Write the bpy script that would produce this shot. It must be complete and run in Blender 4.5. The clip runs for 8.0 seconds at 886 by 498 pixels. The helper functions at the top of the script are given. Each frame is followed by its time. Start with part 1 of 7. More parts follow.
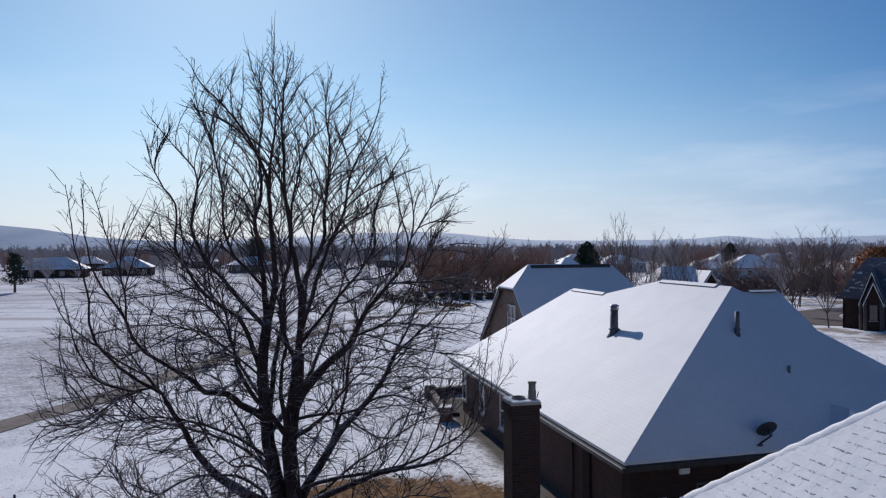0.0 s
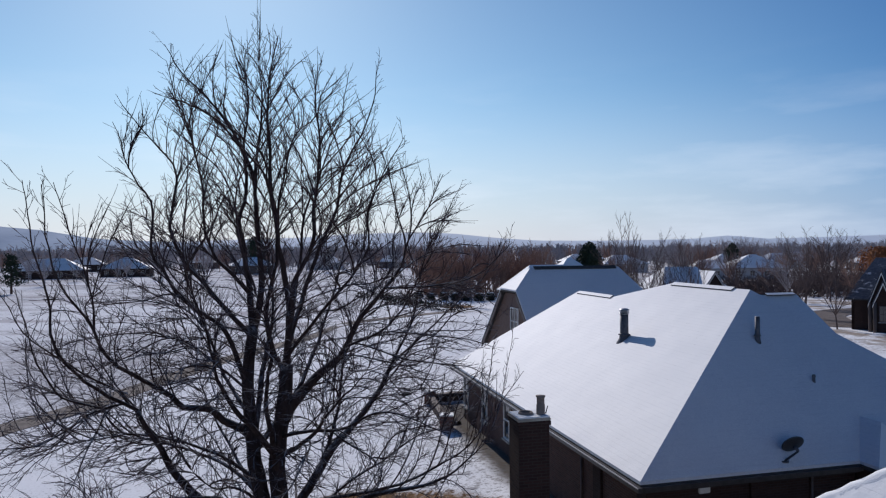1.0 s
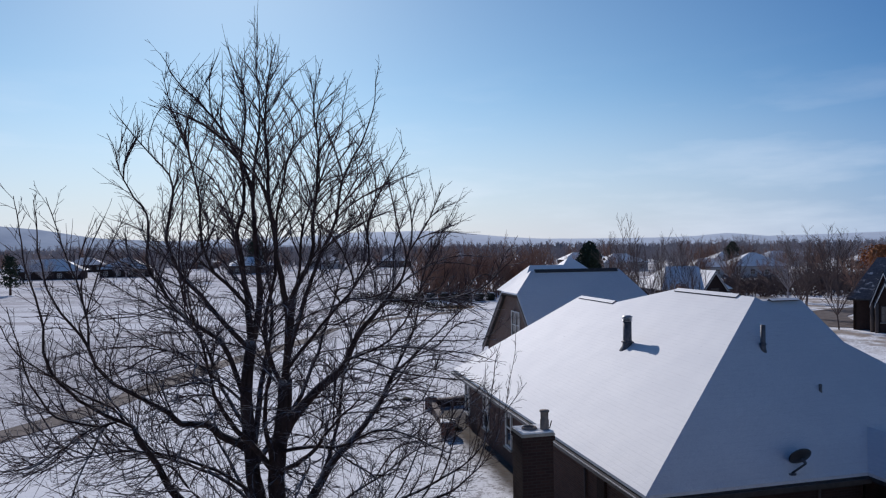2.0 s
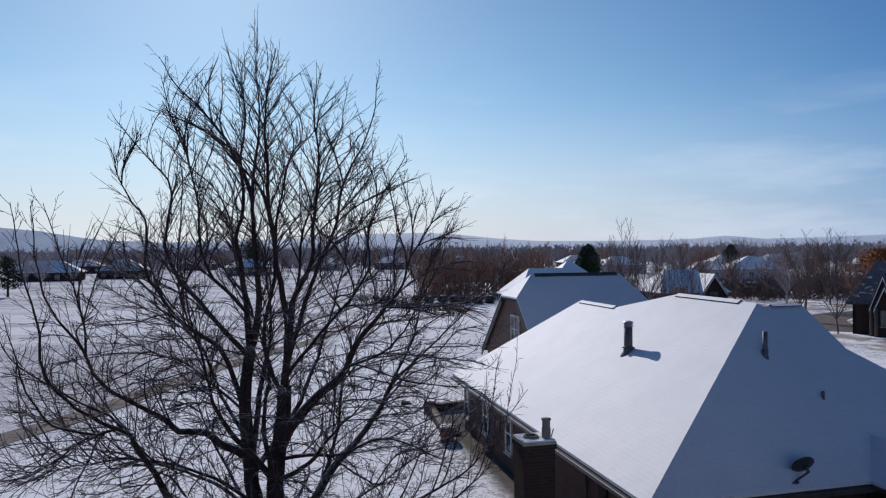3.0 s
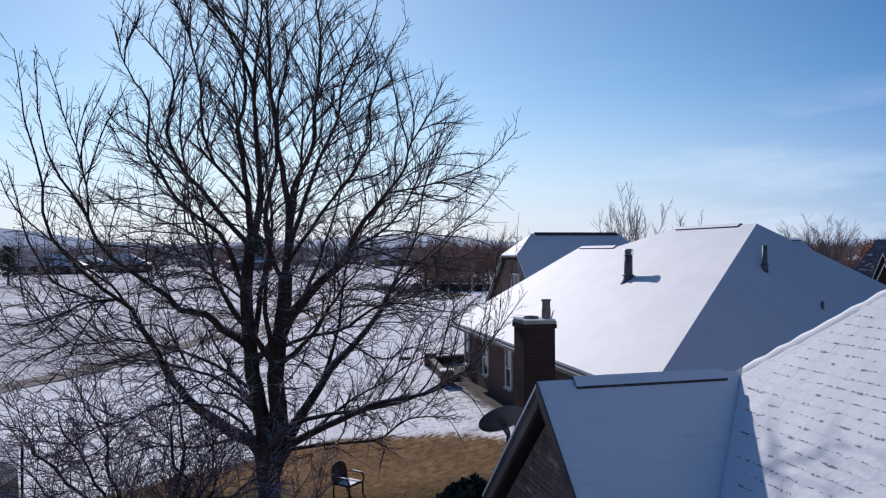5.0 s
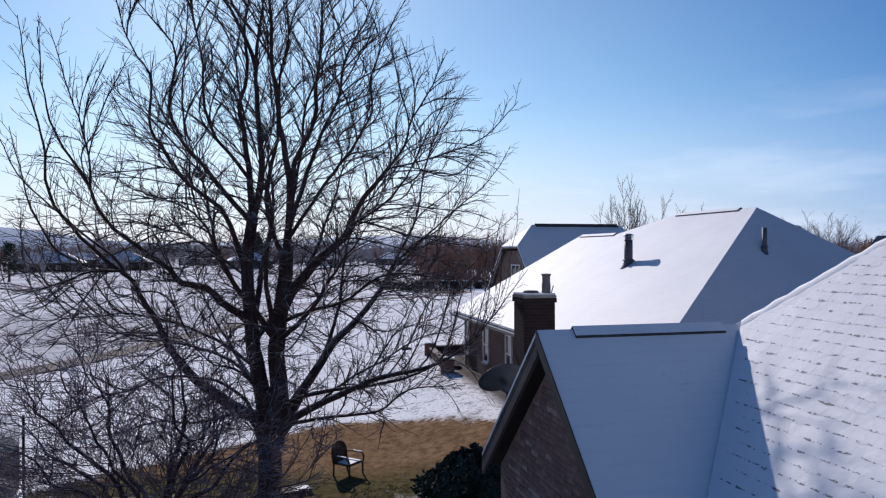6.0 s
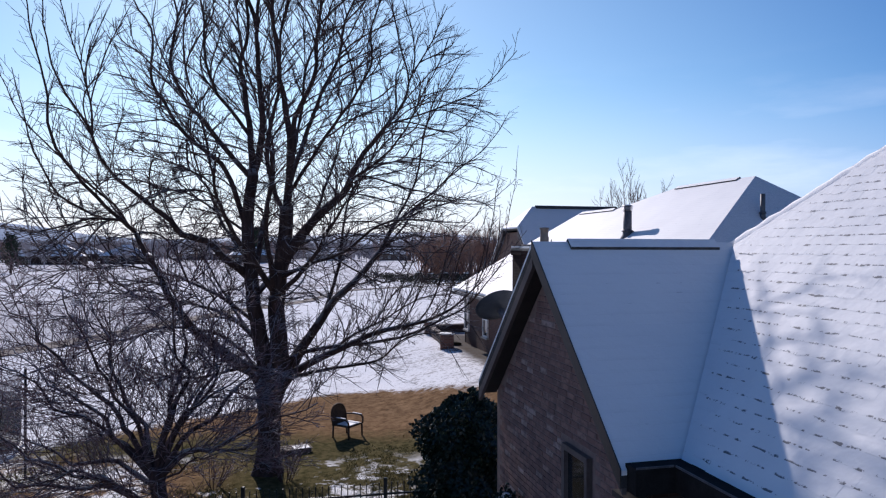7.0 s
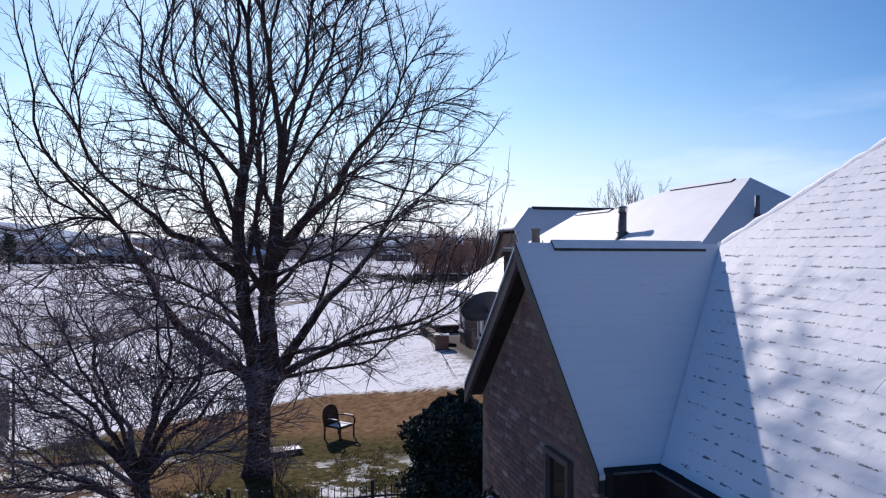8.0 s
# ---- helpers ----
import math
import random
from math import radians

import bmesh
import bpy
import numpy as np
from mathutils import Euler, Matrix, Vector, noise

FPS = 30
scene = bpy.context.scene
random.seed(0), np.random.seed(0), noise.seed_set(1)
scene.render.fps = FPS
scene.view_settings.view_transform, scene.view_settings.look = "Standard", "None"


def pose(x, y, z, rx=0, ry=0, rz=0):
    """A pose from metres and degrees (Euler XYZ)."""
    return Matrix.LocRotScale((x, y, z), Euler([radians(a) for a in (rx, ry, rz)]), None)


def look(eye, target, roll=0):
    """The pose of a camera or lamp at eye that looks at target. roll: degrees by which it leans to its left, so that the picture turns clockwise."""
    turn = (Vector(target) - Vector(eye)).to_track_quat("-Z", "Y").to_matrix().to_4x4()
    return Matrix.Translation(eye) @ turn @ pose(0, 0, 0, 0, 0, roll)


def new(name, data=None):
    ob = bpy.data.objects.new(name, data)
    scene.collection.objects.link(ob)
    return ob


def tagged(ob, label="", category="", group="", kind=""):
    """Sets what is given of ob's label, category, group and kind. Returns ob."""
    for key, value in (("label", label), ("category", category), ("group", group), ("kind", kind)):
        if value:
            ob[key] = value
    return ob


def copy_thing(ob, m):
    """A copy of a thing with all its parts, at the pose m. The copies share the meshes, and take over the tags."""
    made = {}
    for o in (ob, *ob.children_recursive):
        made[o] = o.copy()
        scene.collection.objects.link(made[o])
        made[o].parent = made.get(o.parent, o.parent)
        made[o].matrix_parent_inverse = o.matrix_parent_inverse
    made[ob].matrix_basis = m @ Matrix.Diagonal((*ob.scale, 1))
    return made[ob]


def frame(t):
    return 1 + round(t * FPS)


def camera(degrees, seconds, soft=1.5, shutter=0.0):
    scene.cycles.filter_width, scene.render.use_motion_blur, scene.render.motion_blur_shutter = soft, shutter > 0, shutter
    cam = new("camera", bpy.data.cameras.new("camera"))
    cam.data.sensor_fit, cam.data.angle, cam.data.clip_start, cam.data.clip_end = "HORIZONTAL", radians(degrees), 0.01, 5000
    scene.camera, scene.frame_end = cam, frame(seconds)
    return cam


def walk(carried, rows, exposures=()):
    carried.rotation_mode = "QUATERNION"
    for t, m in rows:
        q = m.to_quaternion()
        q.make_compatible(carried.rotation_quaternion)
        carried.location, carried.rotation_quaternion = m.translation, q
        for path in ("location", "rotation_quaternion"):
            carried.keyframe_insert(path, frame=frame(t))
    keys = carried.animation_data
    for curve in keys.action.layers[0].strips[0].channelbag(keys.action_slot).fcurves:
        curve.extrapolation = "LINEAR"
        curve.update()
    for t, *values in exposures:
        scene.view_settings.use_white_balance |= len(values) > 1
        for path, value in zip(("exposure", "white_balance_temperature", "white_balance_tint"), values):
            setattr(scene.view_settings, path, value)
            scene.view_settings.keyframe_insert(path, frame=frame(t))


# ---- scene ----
cam = camera(65.0, 8.0, 1.2)
PATH = [
    (0, (0.227, 0.505, 8.909), (0.241, 2.505, 8.905), -0.3),
    (0.5, (0.192, 1.039, 8.94), (0.208, 3.039, 8.937), -0.4),
    (1, (0.24, 1.876, 8.939), (0.253, 3.876, 8.936), -0.4),
    (1.5, (0.212, 2.087, 8.959), (0.225, 4.087, 8.956), -0.5),
    (2, (0.205, 2.16, 9.24), (0.219, 4.16, 9.232), -0.6),
    (2.2, (0.2, 2.2, 9.44), (0.216, 4.2, 9.434), -0.6),
    (3.3, (0.14, 2.3, 9.16), (0.157, 4.3, 9.158), -0.4),
    (3.5, (0.152, 2.26, 8.888), (0.166, 4.26, 8.884), -0.35),
    (4, (0.165, 2.25, 7.976), (0.178, 4.25, 7.982), -0.3),
    (4.5, (0.13, 2.225, 7.303), (0.145, 4.225, 7.305), -0.3),
    (4.7, (0.125, 2.235, 7.0), (0.142, 4.235, 7.004), -0.3),
    (5.8, (0.122, 2.205, 6.429), (0.138, 4.205, 6.436), -0.2),
    (6, (0.122, 2.185, 6.185), (0.138, 4.185, 6.192), -0.1),
    (6.5, (0.135, 2.127, 5.47), (0.148, 4.127, 5.475), 0.0),
    (7, (0.166, 2.084, 5.238), (0.179, 4.084, 5.238), 0.1),
    (7.5, (0.165, 2.08, 5.246), (0.18, 4.08, 5.246), 0.2),
    (8, (0.358, 2.17, 5.239), (0.372, 4.17, 5.241), 0.3),
]
walk(cam, [(t, look(eye, target, roll)) for t, eye, target, roll in PATH], [(0, 0.03, 6400, 14), (3.5, -0.02, 6400, 14), (4.5, 0.15, 6400, 15), (6, 0.28, 6440, 17.5), (7, 0.48, 6480, 18.5), (8, 0.56, 6480, 18.5)])

# ---- light ----
SUN_AZ, SUN_EL = 17.0, 29.0  # degrees to the left of straight ahead (+y), and above the horizon
world = bpy.data.worlds.new("winter_sky")
scene.world = world
world.use_nodes = True
wt = world.node_tree
wt.nodes.clear()
w_out = wt.nodes.new("ShaderNodeOutputWorld")
w_bg = wt.nodes.new("ShaderNodeBackground")
w_sky = wt.nodes.new("ShaderNodeTexSky")
w_sky.sky_type = "NISHITA"
w_sky.sun_disc = False
w_sky.sun_elevation = radians(SUN_EL)
w_sky.sun_rotation = radians(-SUN_AZ)
w_sky.altitude = 300
w_sky.air_density = 1.0
w_sky.dust_density = 0.3
w_sky.ozone_density = 3.0
# thin streaks of cloud, low over the horizon
w_co = wt.nodes.new("ShaderNodeTexCoord")
w_map = wt.nodes.new("ShaderNodeMapping")
w_map.inputs["Scale"].default_value = (2.2, 2.2, 11.0)
w_noise = wt.nodes.new("ShaderNodeTexNoise")
w_noise.inputs["Scale"].default_value = 1.6
w_noise.inputs["Detail"].default_value = 6.0
w_noise.inputs["Roughness"].default_value = 0.55
w_ramp = wt.nodes.new("ShaderNodeValToRGB")
w_ramp.color_ramp.elements[0].position = 0.5
w_ramp.color_ramp.elements[1].position = 0.72
w_sep = wt.nodes.new("ShaderNodeSeparateXYZ")
w_band = wt.nodes.new("ShaderNodeMapRange")
w_band.inputs["From Min"].default_value = 0.26
w_band.inputs["From Max"].default_value = 0.06
w_mul = wt.nodes.new("ShaderNodeMath")
w_mul.operation = "MULTIPLY"
w_mul2 = wt.nodes.new("ShaderNodeMath")
w_mul2.operation = "MULTIPLY"
w_mul2.inputs[1].default_value = 0.35
w_mix = wt.nodes.new("ShaderNodeMix")
w_mix.data_type = "RGBA"
w_mix.inputs["B"].default_value = (17.0, 19.0, 21.0, 1)
wt.links.new(w_co.outputs["Generated"], w_map.inputs["Vector"])
wt.links.new(w_map.outputs["Vector"], w_noise.inputs["Vector"])
wt.links.new(w_noise.outputs["Fac"], w_ramp.inputs["Fac"])
wt.links.new(w_co.outputs["Generated"], w_sep.inputs["Vector"])
wt.links.new(w_sep.outputs["Z"], w_band.inputs["Value"])
wt.links.new(w_ramp.outputs["Color"], w_mul.inputs[0])
wt.links.new(w_band.outputs["Result"], w_mul.inputs[1])
wt.links.new(w_mul.outputs["Value"], w_mul2.inputs[0])
wt.links.new(w_mul2.outputs["Value"], w_mix.inputs["Factor"])
# cold clear air, and pale winter haze low over the land
w_cold = wt.nodes.new("ShaderNodeMix")
w_cold.data_type, w_cold.blend_type = "RGBA", "MULTIPLY"
w_cold.inputs["Factor"].default_value = 1.0
w_cold.inputs["B"].default_value = (1.53, 1.84, 1.84, 1)
w_low = wt.nodes.new("ShaderNodeMapRange")
w_low.interpolation_type = "SMOOTHSTEP"
w_low.inputs["From Min"].default_value = 0.24
w_low.inputs["From Max"].default_value = -0.02
w_low.inputs["To Max"].default_value = 0.8
w_haze = wt.nodes.new("ShaderNodeMix")
w_haze.data_type = "RGBA"
w_haze.inputs["B"].default_value = (12.9, 13.5, 16.2, 1)
wt.links.new(w_sep.outputs["Z"], w_low.inputs["Value"])
wt.links.new(w_sky.outputs["Color"], w_cold.inputs["A"])
wt.links.new(w_cold.outputs["Result"], w_haze.inputs["A"])
wt.links.new(w_low.outputs["Result"], w_haze.inputs["Factor"])
# the sky dims towards the side away from the sun
w_side = wt.nodes.new("ShaderNodeVectorMath")
w_side.operation = "DOT_PRODUCT"
w_side.inputs[1].default_value = (-math.sin(radians(SUN_AZ)), math.cos(radians(SUN_AZ)), 0)
w_fall = wt.nodes.new("ShaderNodeMapRange")
w_fall.interpolation_type = "SMOOTHSTEP"
w_fall.inputs["From Min"].default_value = 0.28
w_fall.inputs["From Max"].default_value = 1.0
w_fall.inputs["To Min"].default_value = 0.0
w_fall.inputs["To Max"].default_value = 1.0
w_tone = wt.nodes.new("ShaderNodeMix")
w_tone.data_type = "RGBA"
w_tone.inputs["A"].default_value = (0.12, 0.42, 0.78, 1)
w_tone.inputs["B"].default_value = (1, 1, 1, 1)
w_dim = wt.nodes.new("ShaderNodeMix")
w_dim.data_type, w_dim.blend_type = "RGBA", "MULTIPLY"
w_dim.inputs["Factor"].default_value = 1.0
wt.links.new(w_co.outputs["Generated"], w_side.inputs[0])
wt.links.new(w_side.outputs["Value"], w_fall.inputs["Value"])
wt.links.new(w_haze.outputs["Result"], w_dim.inputs["A"])
# and brightens again opposite the sun
w_back = wt.nodes.new("ShaderNodeMapRange")
w_back.interpolation_type = "SMOOTHSTEP"
w_back.inputs["From Min"].default_value = 0.1
w_back.inputs["From Max"].default_value = -0.75
w_back.inputs["To Max"].default_value = 0.5
w_most = wt.nodes.new("ShaderNodeMath")
w_most.operation = "MAXIMUM"
wt.links.new(w_side.outputs["Value"], w_back.inputs["Value"])
wt.links.new(w_fall.outputs["Result"], w_most.inputs[0])
wt.links.new(w_back.outputs["Result"], w_most.inputs[1])
wt.links.new(w_most.outputs["Value"], w_tone.inputs["Factor"])
wt.links.new(w_tone.outputs["Result"], w_dim.inputs["B"])
wt.links.new(w_dim.outputs["Result"], w_mix.inputs["A"])
wt.links.new(w_mix.outputs["Result"], w_bg.inputs["Color"])
wt.links.new(w_bg.outputs["Background"], w_out.inputs["Surface"])
w_bg.inputs["Strength"].default_value = 0.0482

sun_data = bpy.data.lights.new("sun", "SUN")
sun_data.energy = 3.35
sun_data.angle = radians(0.53)
sun_data.color = (1.0, 0.96, 0.92)
sun = new("sun", sun_data)
el, az = radians(SUN_EL), radians(SUN_AZ)
to_sun = Vector((-math.sin(az) * math.cos(el), math.cos(az) * math.cos(el), math.sin(el)))
sun.matrix_world = look(to_sun * 60, (0, 0, 0))

# ---- materials ----


class Mat:
    """A node material with a Principled shader and short ways to add textures."""

    def __init__(self, name, color=(0.5, 0.5, 0.5), rough=0.7, metal=0.0, spec=0.3):
        self.m = bpy.data.materials.new(name)
        self.m.use_nodes = True
        self.t = self.m.node_tree
        self.b = self.t.nodes["Principled BSDF"]
        self.b.inputs["Base Color"].default_value = (*color, 1)
        self.b.inputs["Roughness"].default_value = rough
        self.b.inputs["Metallic"].default_value = metal
        self.b.inputs["Specular IOR Level"].default_value = spec
        self.geo = self.t.nodes.new("ShaderNodeNewGeometry")
        self.pos = self.geo.outputs["Position"]

    def link(self, a, b):
        self.t.links.new(a, b)
        return self

    def value(self, x, socket):
        if isinstance(x, (int, float)):
            socket.default_value = x
        elif isinstance(x, tuple):
            socket.default_value = (*x, 1) if len(x) == 3 else x
        else:
            self.t.links.new(x, socket)

    def mapping(self, scale=(1, 1, 1), turn=0.0, vec=None):
        n = self.t.nodes.new("ShaderNodeMapping")
        n.inputs["Scale"].default_value = scale
        n.inputs["Rotation"].default_value = (0, 0, radians(turn))
        self.link(self.pos if vec is None else vec, n.inputs["Vector"])
        return n.outputs["Vector"]

    def noise(self, scale, detail=4.0, rough=0.55, vec=None, distort=0.0):
        n = self.t.nodes.new("ShaderNodeTexNoise")
        n.inputs["Scale"].default_value = scale
        n.inputs["Detail"].default_value = detail
        n.inputs["Roughness"].default_value = rough
        n.inputs["Distortion"].default_value = distort
        self.link(self.pos if vec is None else vec, n.inputs["Vector"])
        return n.outputs["Fac"]

    def ramp(self, fac, lo, hi, a=0.0, b=1.0):
        n = self.t.nodes.new("ShaderNodeMapRange")
        n.interpolation_type = "SMOOTHSTEP"
        n.inputs["From Min"].default_value = lo
        n.inputs["From Max"].default_value = hi
        n.inputs["To Min"].default_value = a
        n.inputs["To Max"].default_value = b
        self.value(fac, n.inputs["Value"])
        return n.outputs["Result"]

    def math(self, op, a, b=0.0):
        n = self.t.nodes.new("ShaderNodeMath")
        n.operation = op
        self.value(a, n.inputs[0])
        self.value(b, n.inputs[1])
        return n.outputs["Value"]

    def mix(self, fac, a, b):
        n = self.t.nodes.new("ShaderNodeMix")
        n.data_type = "RGBA"
        self.value(fac, n.inputs["Factor"])
        self.value(a, n.inputs["A"])
        self.value(b, n.inputs["B"])
        return n.outputs["Result"]

    def xyz(self, vec=None):
        n = self.t.nodes.new("ShaderNodeSeparateXYZ")
        self.link(self.pos if vec is None else vec, n.inputs["Vector"])
        return n.outputs

    def color(self, c):
        self.value(c, self.b.inputs["Base Color"])
        return self

    def bump(self, height, strength=0.4, dist=0.02, normal=None):
        n = self.t.nodes.new("ShaderNodeBump")
        n.inputs["Strength"].default_value = strength
        n.inputs["Distance"].default_value = dist
        self.value(height, n.inputs["Height"])
        self.link(n.outputs["Normal"], self.b.inputs["Normal"])
        return self

    def uv(self):
        n = self.t.nodes.new("ShaderNodeUVMap")
        return n.outputs["UV"]

    def random(self):
        return self.t.nodes.new("ShaderNodeObjectInfo").outputs["Random"]


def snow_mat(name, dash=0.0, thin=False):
    """Snow on a roof: soft lumps, dark dashes where the butts of the shingles melt through, and at full dash a painted
    veil of shade.
    """
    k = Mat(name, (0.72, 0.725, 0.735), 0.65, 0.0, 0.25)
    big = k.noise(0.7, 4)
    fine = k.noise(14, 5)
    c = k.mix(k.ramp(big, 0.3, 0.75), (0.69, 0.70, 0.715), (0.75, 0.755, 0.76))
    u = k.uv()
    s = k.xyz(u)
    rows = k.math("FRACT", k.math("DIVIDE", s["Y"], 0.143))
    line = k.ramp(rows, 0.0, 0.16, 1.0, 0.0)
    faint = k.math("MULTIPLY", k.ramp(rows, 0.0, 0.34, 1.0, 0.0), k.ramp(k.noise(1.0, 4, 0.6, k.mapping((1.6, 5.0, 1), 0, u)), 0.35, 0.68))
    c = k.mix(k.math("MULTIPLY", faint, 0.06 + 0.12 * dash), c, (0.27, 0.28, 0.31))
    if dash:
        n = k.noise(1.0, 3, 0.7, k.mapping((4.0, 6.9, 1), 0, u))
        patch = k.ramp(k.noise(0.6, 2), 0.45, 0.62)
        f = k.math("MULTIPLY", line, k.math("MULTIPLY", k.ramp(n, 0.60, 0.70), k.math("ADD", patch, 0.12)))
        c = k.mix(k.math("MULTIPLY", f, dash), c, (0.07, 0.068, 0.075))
    # bluish veil: shade of slopes turned from the sun, put into the colour
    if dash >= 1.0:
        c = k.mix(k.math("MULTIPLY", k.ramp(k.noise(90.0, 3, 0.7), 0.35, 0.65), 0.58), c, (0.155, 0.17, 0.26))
    if thin:
        c = k.mix(k.math("MULTIPLY", k.ramp(k.noise(3.0, 6, 0.7), 0.62, 0.72), 0.7), c, (0.16, 0.15, 0.15))
    k.color(c)
    h = k.math("ADD", k.math("MULTIPLY", big, 1.2), k.math("ADD", k.math("MULTIPLY", fine, 0.25), k.math("MULTIPLY", line, -0.07)))
    k.bump(h, 0.45, 0.05)
    return k.m


def brick_mat(name, a, b, mortar, scale=1.0, soil=0.4):
    """Brickwork for walls seen from afar; the wall's UV is in metres."""
    k = Mat(name, a, 0.88, 0.0, 0.2)
    n = k.t.nodes.new("ShaderNodeTexBrick")
    n.inputs["Scale"].default_value = 1.0
    n.inputs["Brick Width"].default_value = 0.203 * scale
    n.inputs["Row Height"].default_value = 0.0677 * scale
    n.inputs["Mortar Size"].default_value = 0.008 * scale
    n.inputs["Color1"].default_value = (*a, 1)
    n.inputs["Color2"].default_value = (*b, 1)
    n.inputs["Mortar"].default_value = (*mortar, 1)
    n.inputs["Bias"].default_value = 0.1
    k.link(k.uv(), n.inputs["Vector"])
    stain = k.ramp(k.noise(0.8, 5), 0.35, 0.75)
    c = k.mix(k.math("MULTIPLY", stain, soil), n.outputs["Color"], tuple(x * 0.5 for x in a))
    k.color(c)
    k.bump(k.math("ADD", k.math("MULTIPLY", n.outputs["Fac"], -1.0), k.math("MULTIPLY", k.noise(60, 3), 0.4)), 0.6, 0.008)
    return k.m


def plain_mat(name, a, b, rough=0.6, metal=0.0, scale=4.0, bump=0.2, spec=0.3, dist=0.01):
    k = Mat(name, a, rough, metal, spec * 0.6 if rough > 0.8 else spec)
    f = k.noise(scale, 5, 0.6)
    g = k.noise(scale * 9, 3, 0.5)
    k.color(k.mix(k.ramp(k.math("ADD", k.math("MULTIPLY", f, 0.7), k.math("MULTIPLY", g, 0.3)), 0.35, 0.65), a, b))
    k.bump(g, bump, dist)
    return k.m


def bark_mat(name, a, b, snow=0.5):
    """Ribbed bark, with a dusting of snow lodged on the upper sides."""
    k = Mat(name, a, 0.9, 0.0, 0.15)
    ribs = k.noise(9, 5, 0.65, k.mapping((1, 1, 0.16)))
    grain = k.noise(45, 4)
    c = k.mix(k.ramp(ribs, 0.35, 0.65), a, b)
    nz = k.xyz(k.geo.outputs["Normal"])["Z"]
    lodged = k.math("MULTIPLY", k.ramp(nz, 0.25, 0.75), k.ramp(k.noise(3.5, 3), 0.40, 0.56))
    c = k.mix(k.math("MULTIPLY", lodged, snow), c, (0.6, 0.61, 0.64))
    k.color(c)
    k.bump(k.math("ADD", ribs, k.math("MULTIPLY", grain, 0.3)), 0.9, 0.03)
    return k.m


def ground_mat():
    """Snow over mown grass, worn thin in patches, with dead brown turf and moss under the tree."""
    k = Mat("snowy_ground", (0.8, 0.8, 0.82), 1.0, 0.0, 0.0)
    p = k.xyz()
    x, y = p["X"], p["Y"]
    wob = k.math("MULTIPLY", k.math("SUBTRACT", k.noise(0.55, 5), 0.5), 3.4)
    wob2 = k.math("MULTIPLY", k.math("SUBTRACT", k.noise(2.3, 5, 0.65), 0.5), 2.2)
    big = k.noise(0.05, 4, 0.6)
    mid = k.noise(0.45, 6, 0.65)
    fine = k.noise(4.5, 9, 0.75)
    streak = k.noise(1.0, 5, 0.65, k.mapping((0.5, 1.0, 1), 18))
    snow = k.mix(k.ramp(fine, 0.3, 0.75), (0.81, 0.81, 0.825), (0.89, 0.89, 0.90))
    turf = k.mix(k.ramp(k.noise(1.6, 4), 0.35, 0.65), (0.17, 0.145, 0.13), (0.115, 0.10, 0.09))
    # how much turf shows through: much beyond the cart path, little on the lawn behind the houses
    beyond = k.ramp(k.math("ADD", k.math("ADD", x, k.math("MULTIPLY", y, -0.11)), k.math("MULTIPLY", wob, 1.0)), -21.5, -24.5)
    reach = k.math("ADD", y, k.math("MULTIPLY", wob, 3.0))
    far = k.math("MAXIMUM", k.ramp(reach, 68.0, 78.0, 1.0, 0.1), k.ramp(reach, 108.0, 122.0, 0.1, 0.55))
    cover = k.math("MULTIPLY", beyond, far)
    amount = k.math("ADD", k.math("MULTIPLY", cover, 0.045), k.math("MULTIPLY", k.ramp(big, 0.35, 0.65), 0.10))
    level = k.math("ADD", k.math("ADD", k.math("MULTIPLY", fine, 0.72), k.math("MULTIPLY", streak, 0.28)), amount)
    thin = k.ramp(level, 0.56, 0.66)
    base = k.mix(k.math("MULTIPLY", thin, 0.58), snow, turf)
    # tips of grass that stand through
    specks = k.math("MULTIPLY", k.ramp(k.noise(9.0, 8, 0.8), 0.53, 0.60), k.ramp(k.noise(0.4, 4), 0.32, 0.62, 0.3, 1.0))
    base = k.mix(k.math("MULTIPLY", specks, 0.45), base, (0.15, 0.125, 0.115))
    # grey-violet stubble that stands through the snow beyond the path
    stub = k.math("MULTIPLY", cover, k.ramp(mid, 0.3, 0.6, 0.04, 0.3))
    base = k.mix(stub, base, k.mix(k.ramp(k.noise(1.4, 8, 0.75), 0.38, 0.62), (0.26, 0.245, 0.275), (0.56, 0.545, 0.585)))
    # bands of dry reddish growth across the field further out
    reeds = k.ramp(k.noise(1.0, 5, 0.65, k.mapping((0.018, 0.10, 1), 8)), 0.50, 0.62)
    reeds = k.math("MULTIPLY", k.math("MULTIPLY", reeds, k.ramp(y, 45.0, 75.0)), k.ramp(x, -4.0, -16.0))
    base = k.mix(k.math("MULTIPLY", reeds, 0.6), base, k.mix(k.ramp(fine, 0.4, 0.6), (0.20, 0.16, 0.155), (0.40, 0.35, 0.35)))
    lots = k.math("MULTIPLY", k.math("MULTIPLY", k.ramp(k.noise(0.16, 5, 0.65), 0.46, 0.56), k.ramp(x, 26.0, 36.0)), k.ramp(y, 50.0, 62.0))
    base = k.mix(k.math("MULTIPLY", lots, 0.8), base, k.mix(k.ramp(fine, 0.4, 0.6), (0.14, 0.10, 0.07), (0.30, 0.22, 0.15)))
    # dead turf under the tree
    ex = k.math("DIVIDE", k.math("ADD", x, 5.0), 9.4)
    ey = k.math("DIVIDE", k.math("ADD", k.math("ADD", y, -22.3), k.math("MULTIPLY", k.math("MAXIMUM", k.math("ADD", x, 2.0), 0.0), 0.5)), 5.2)
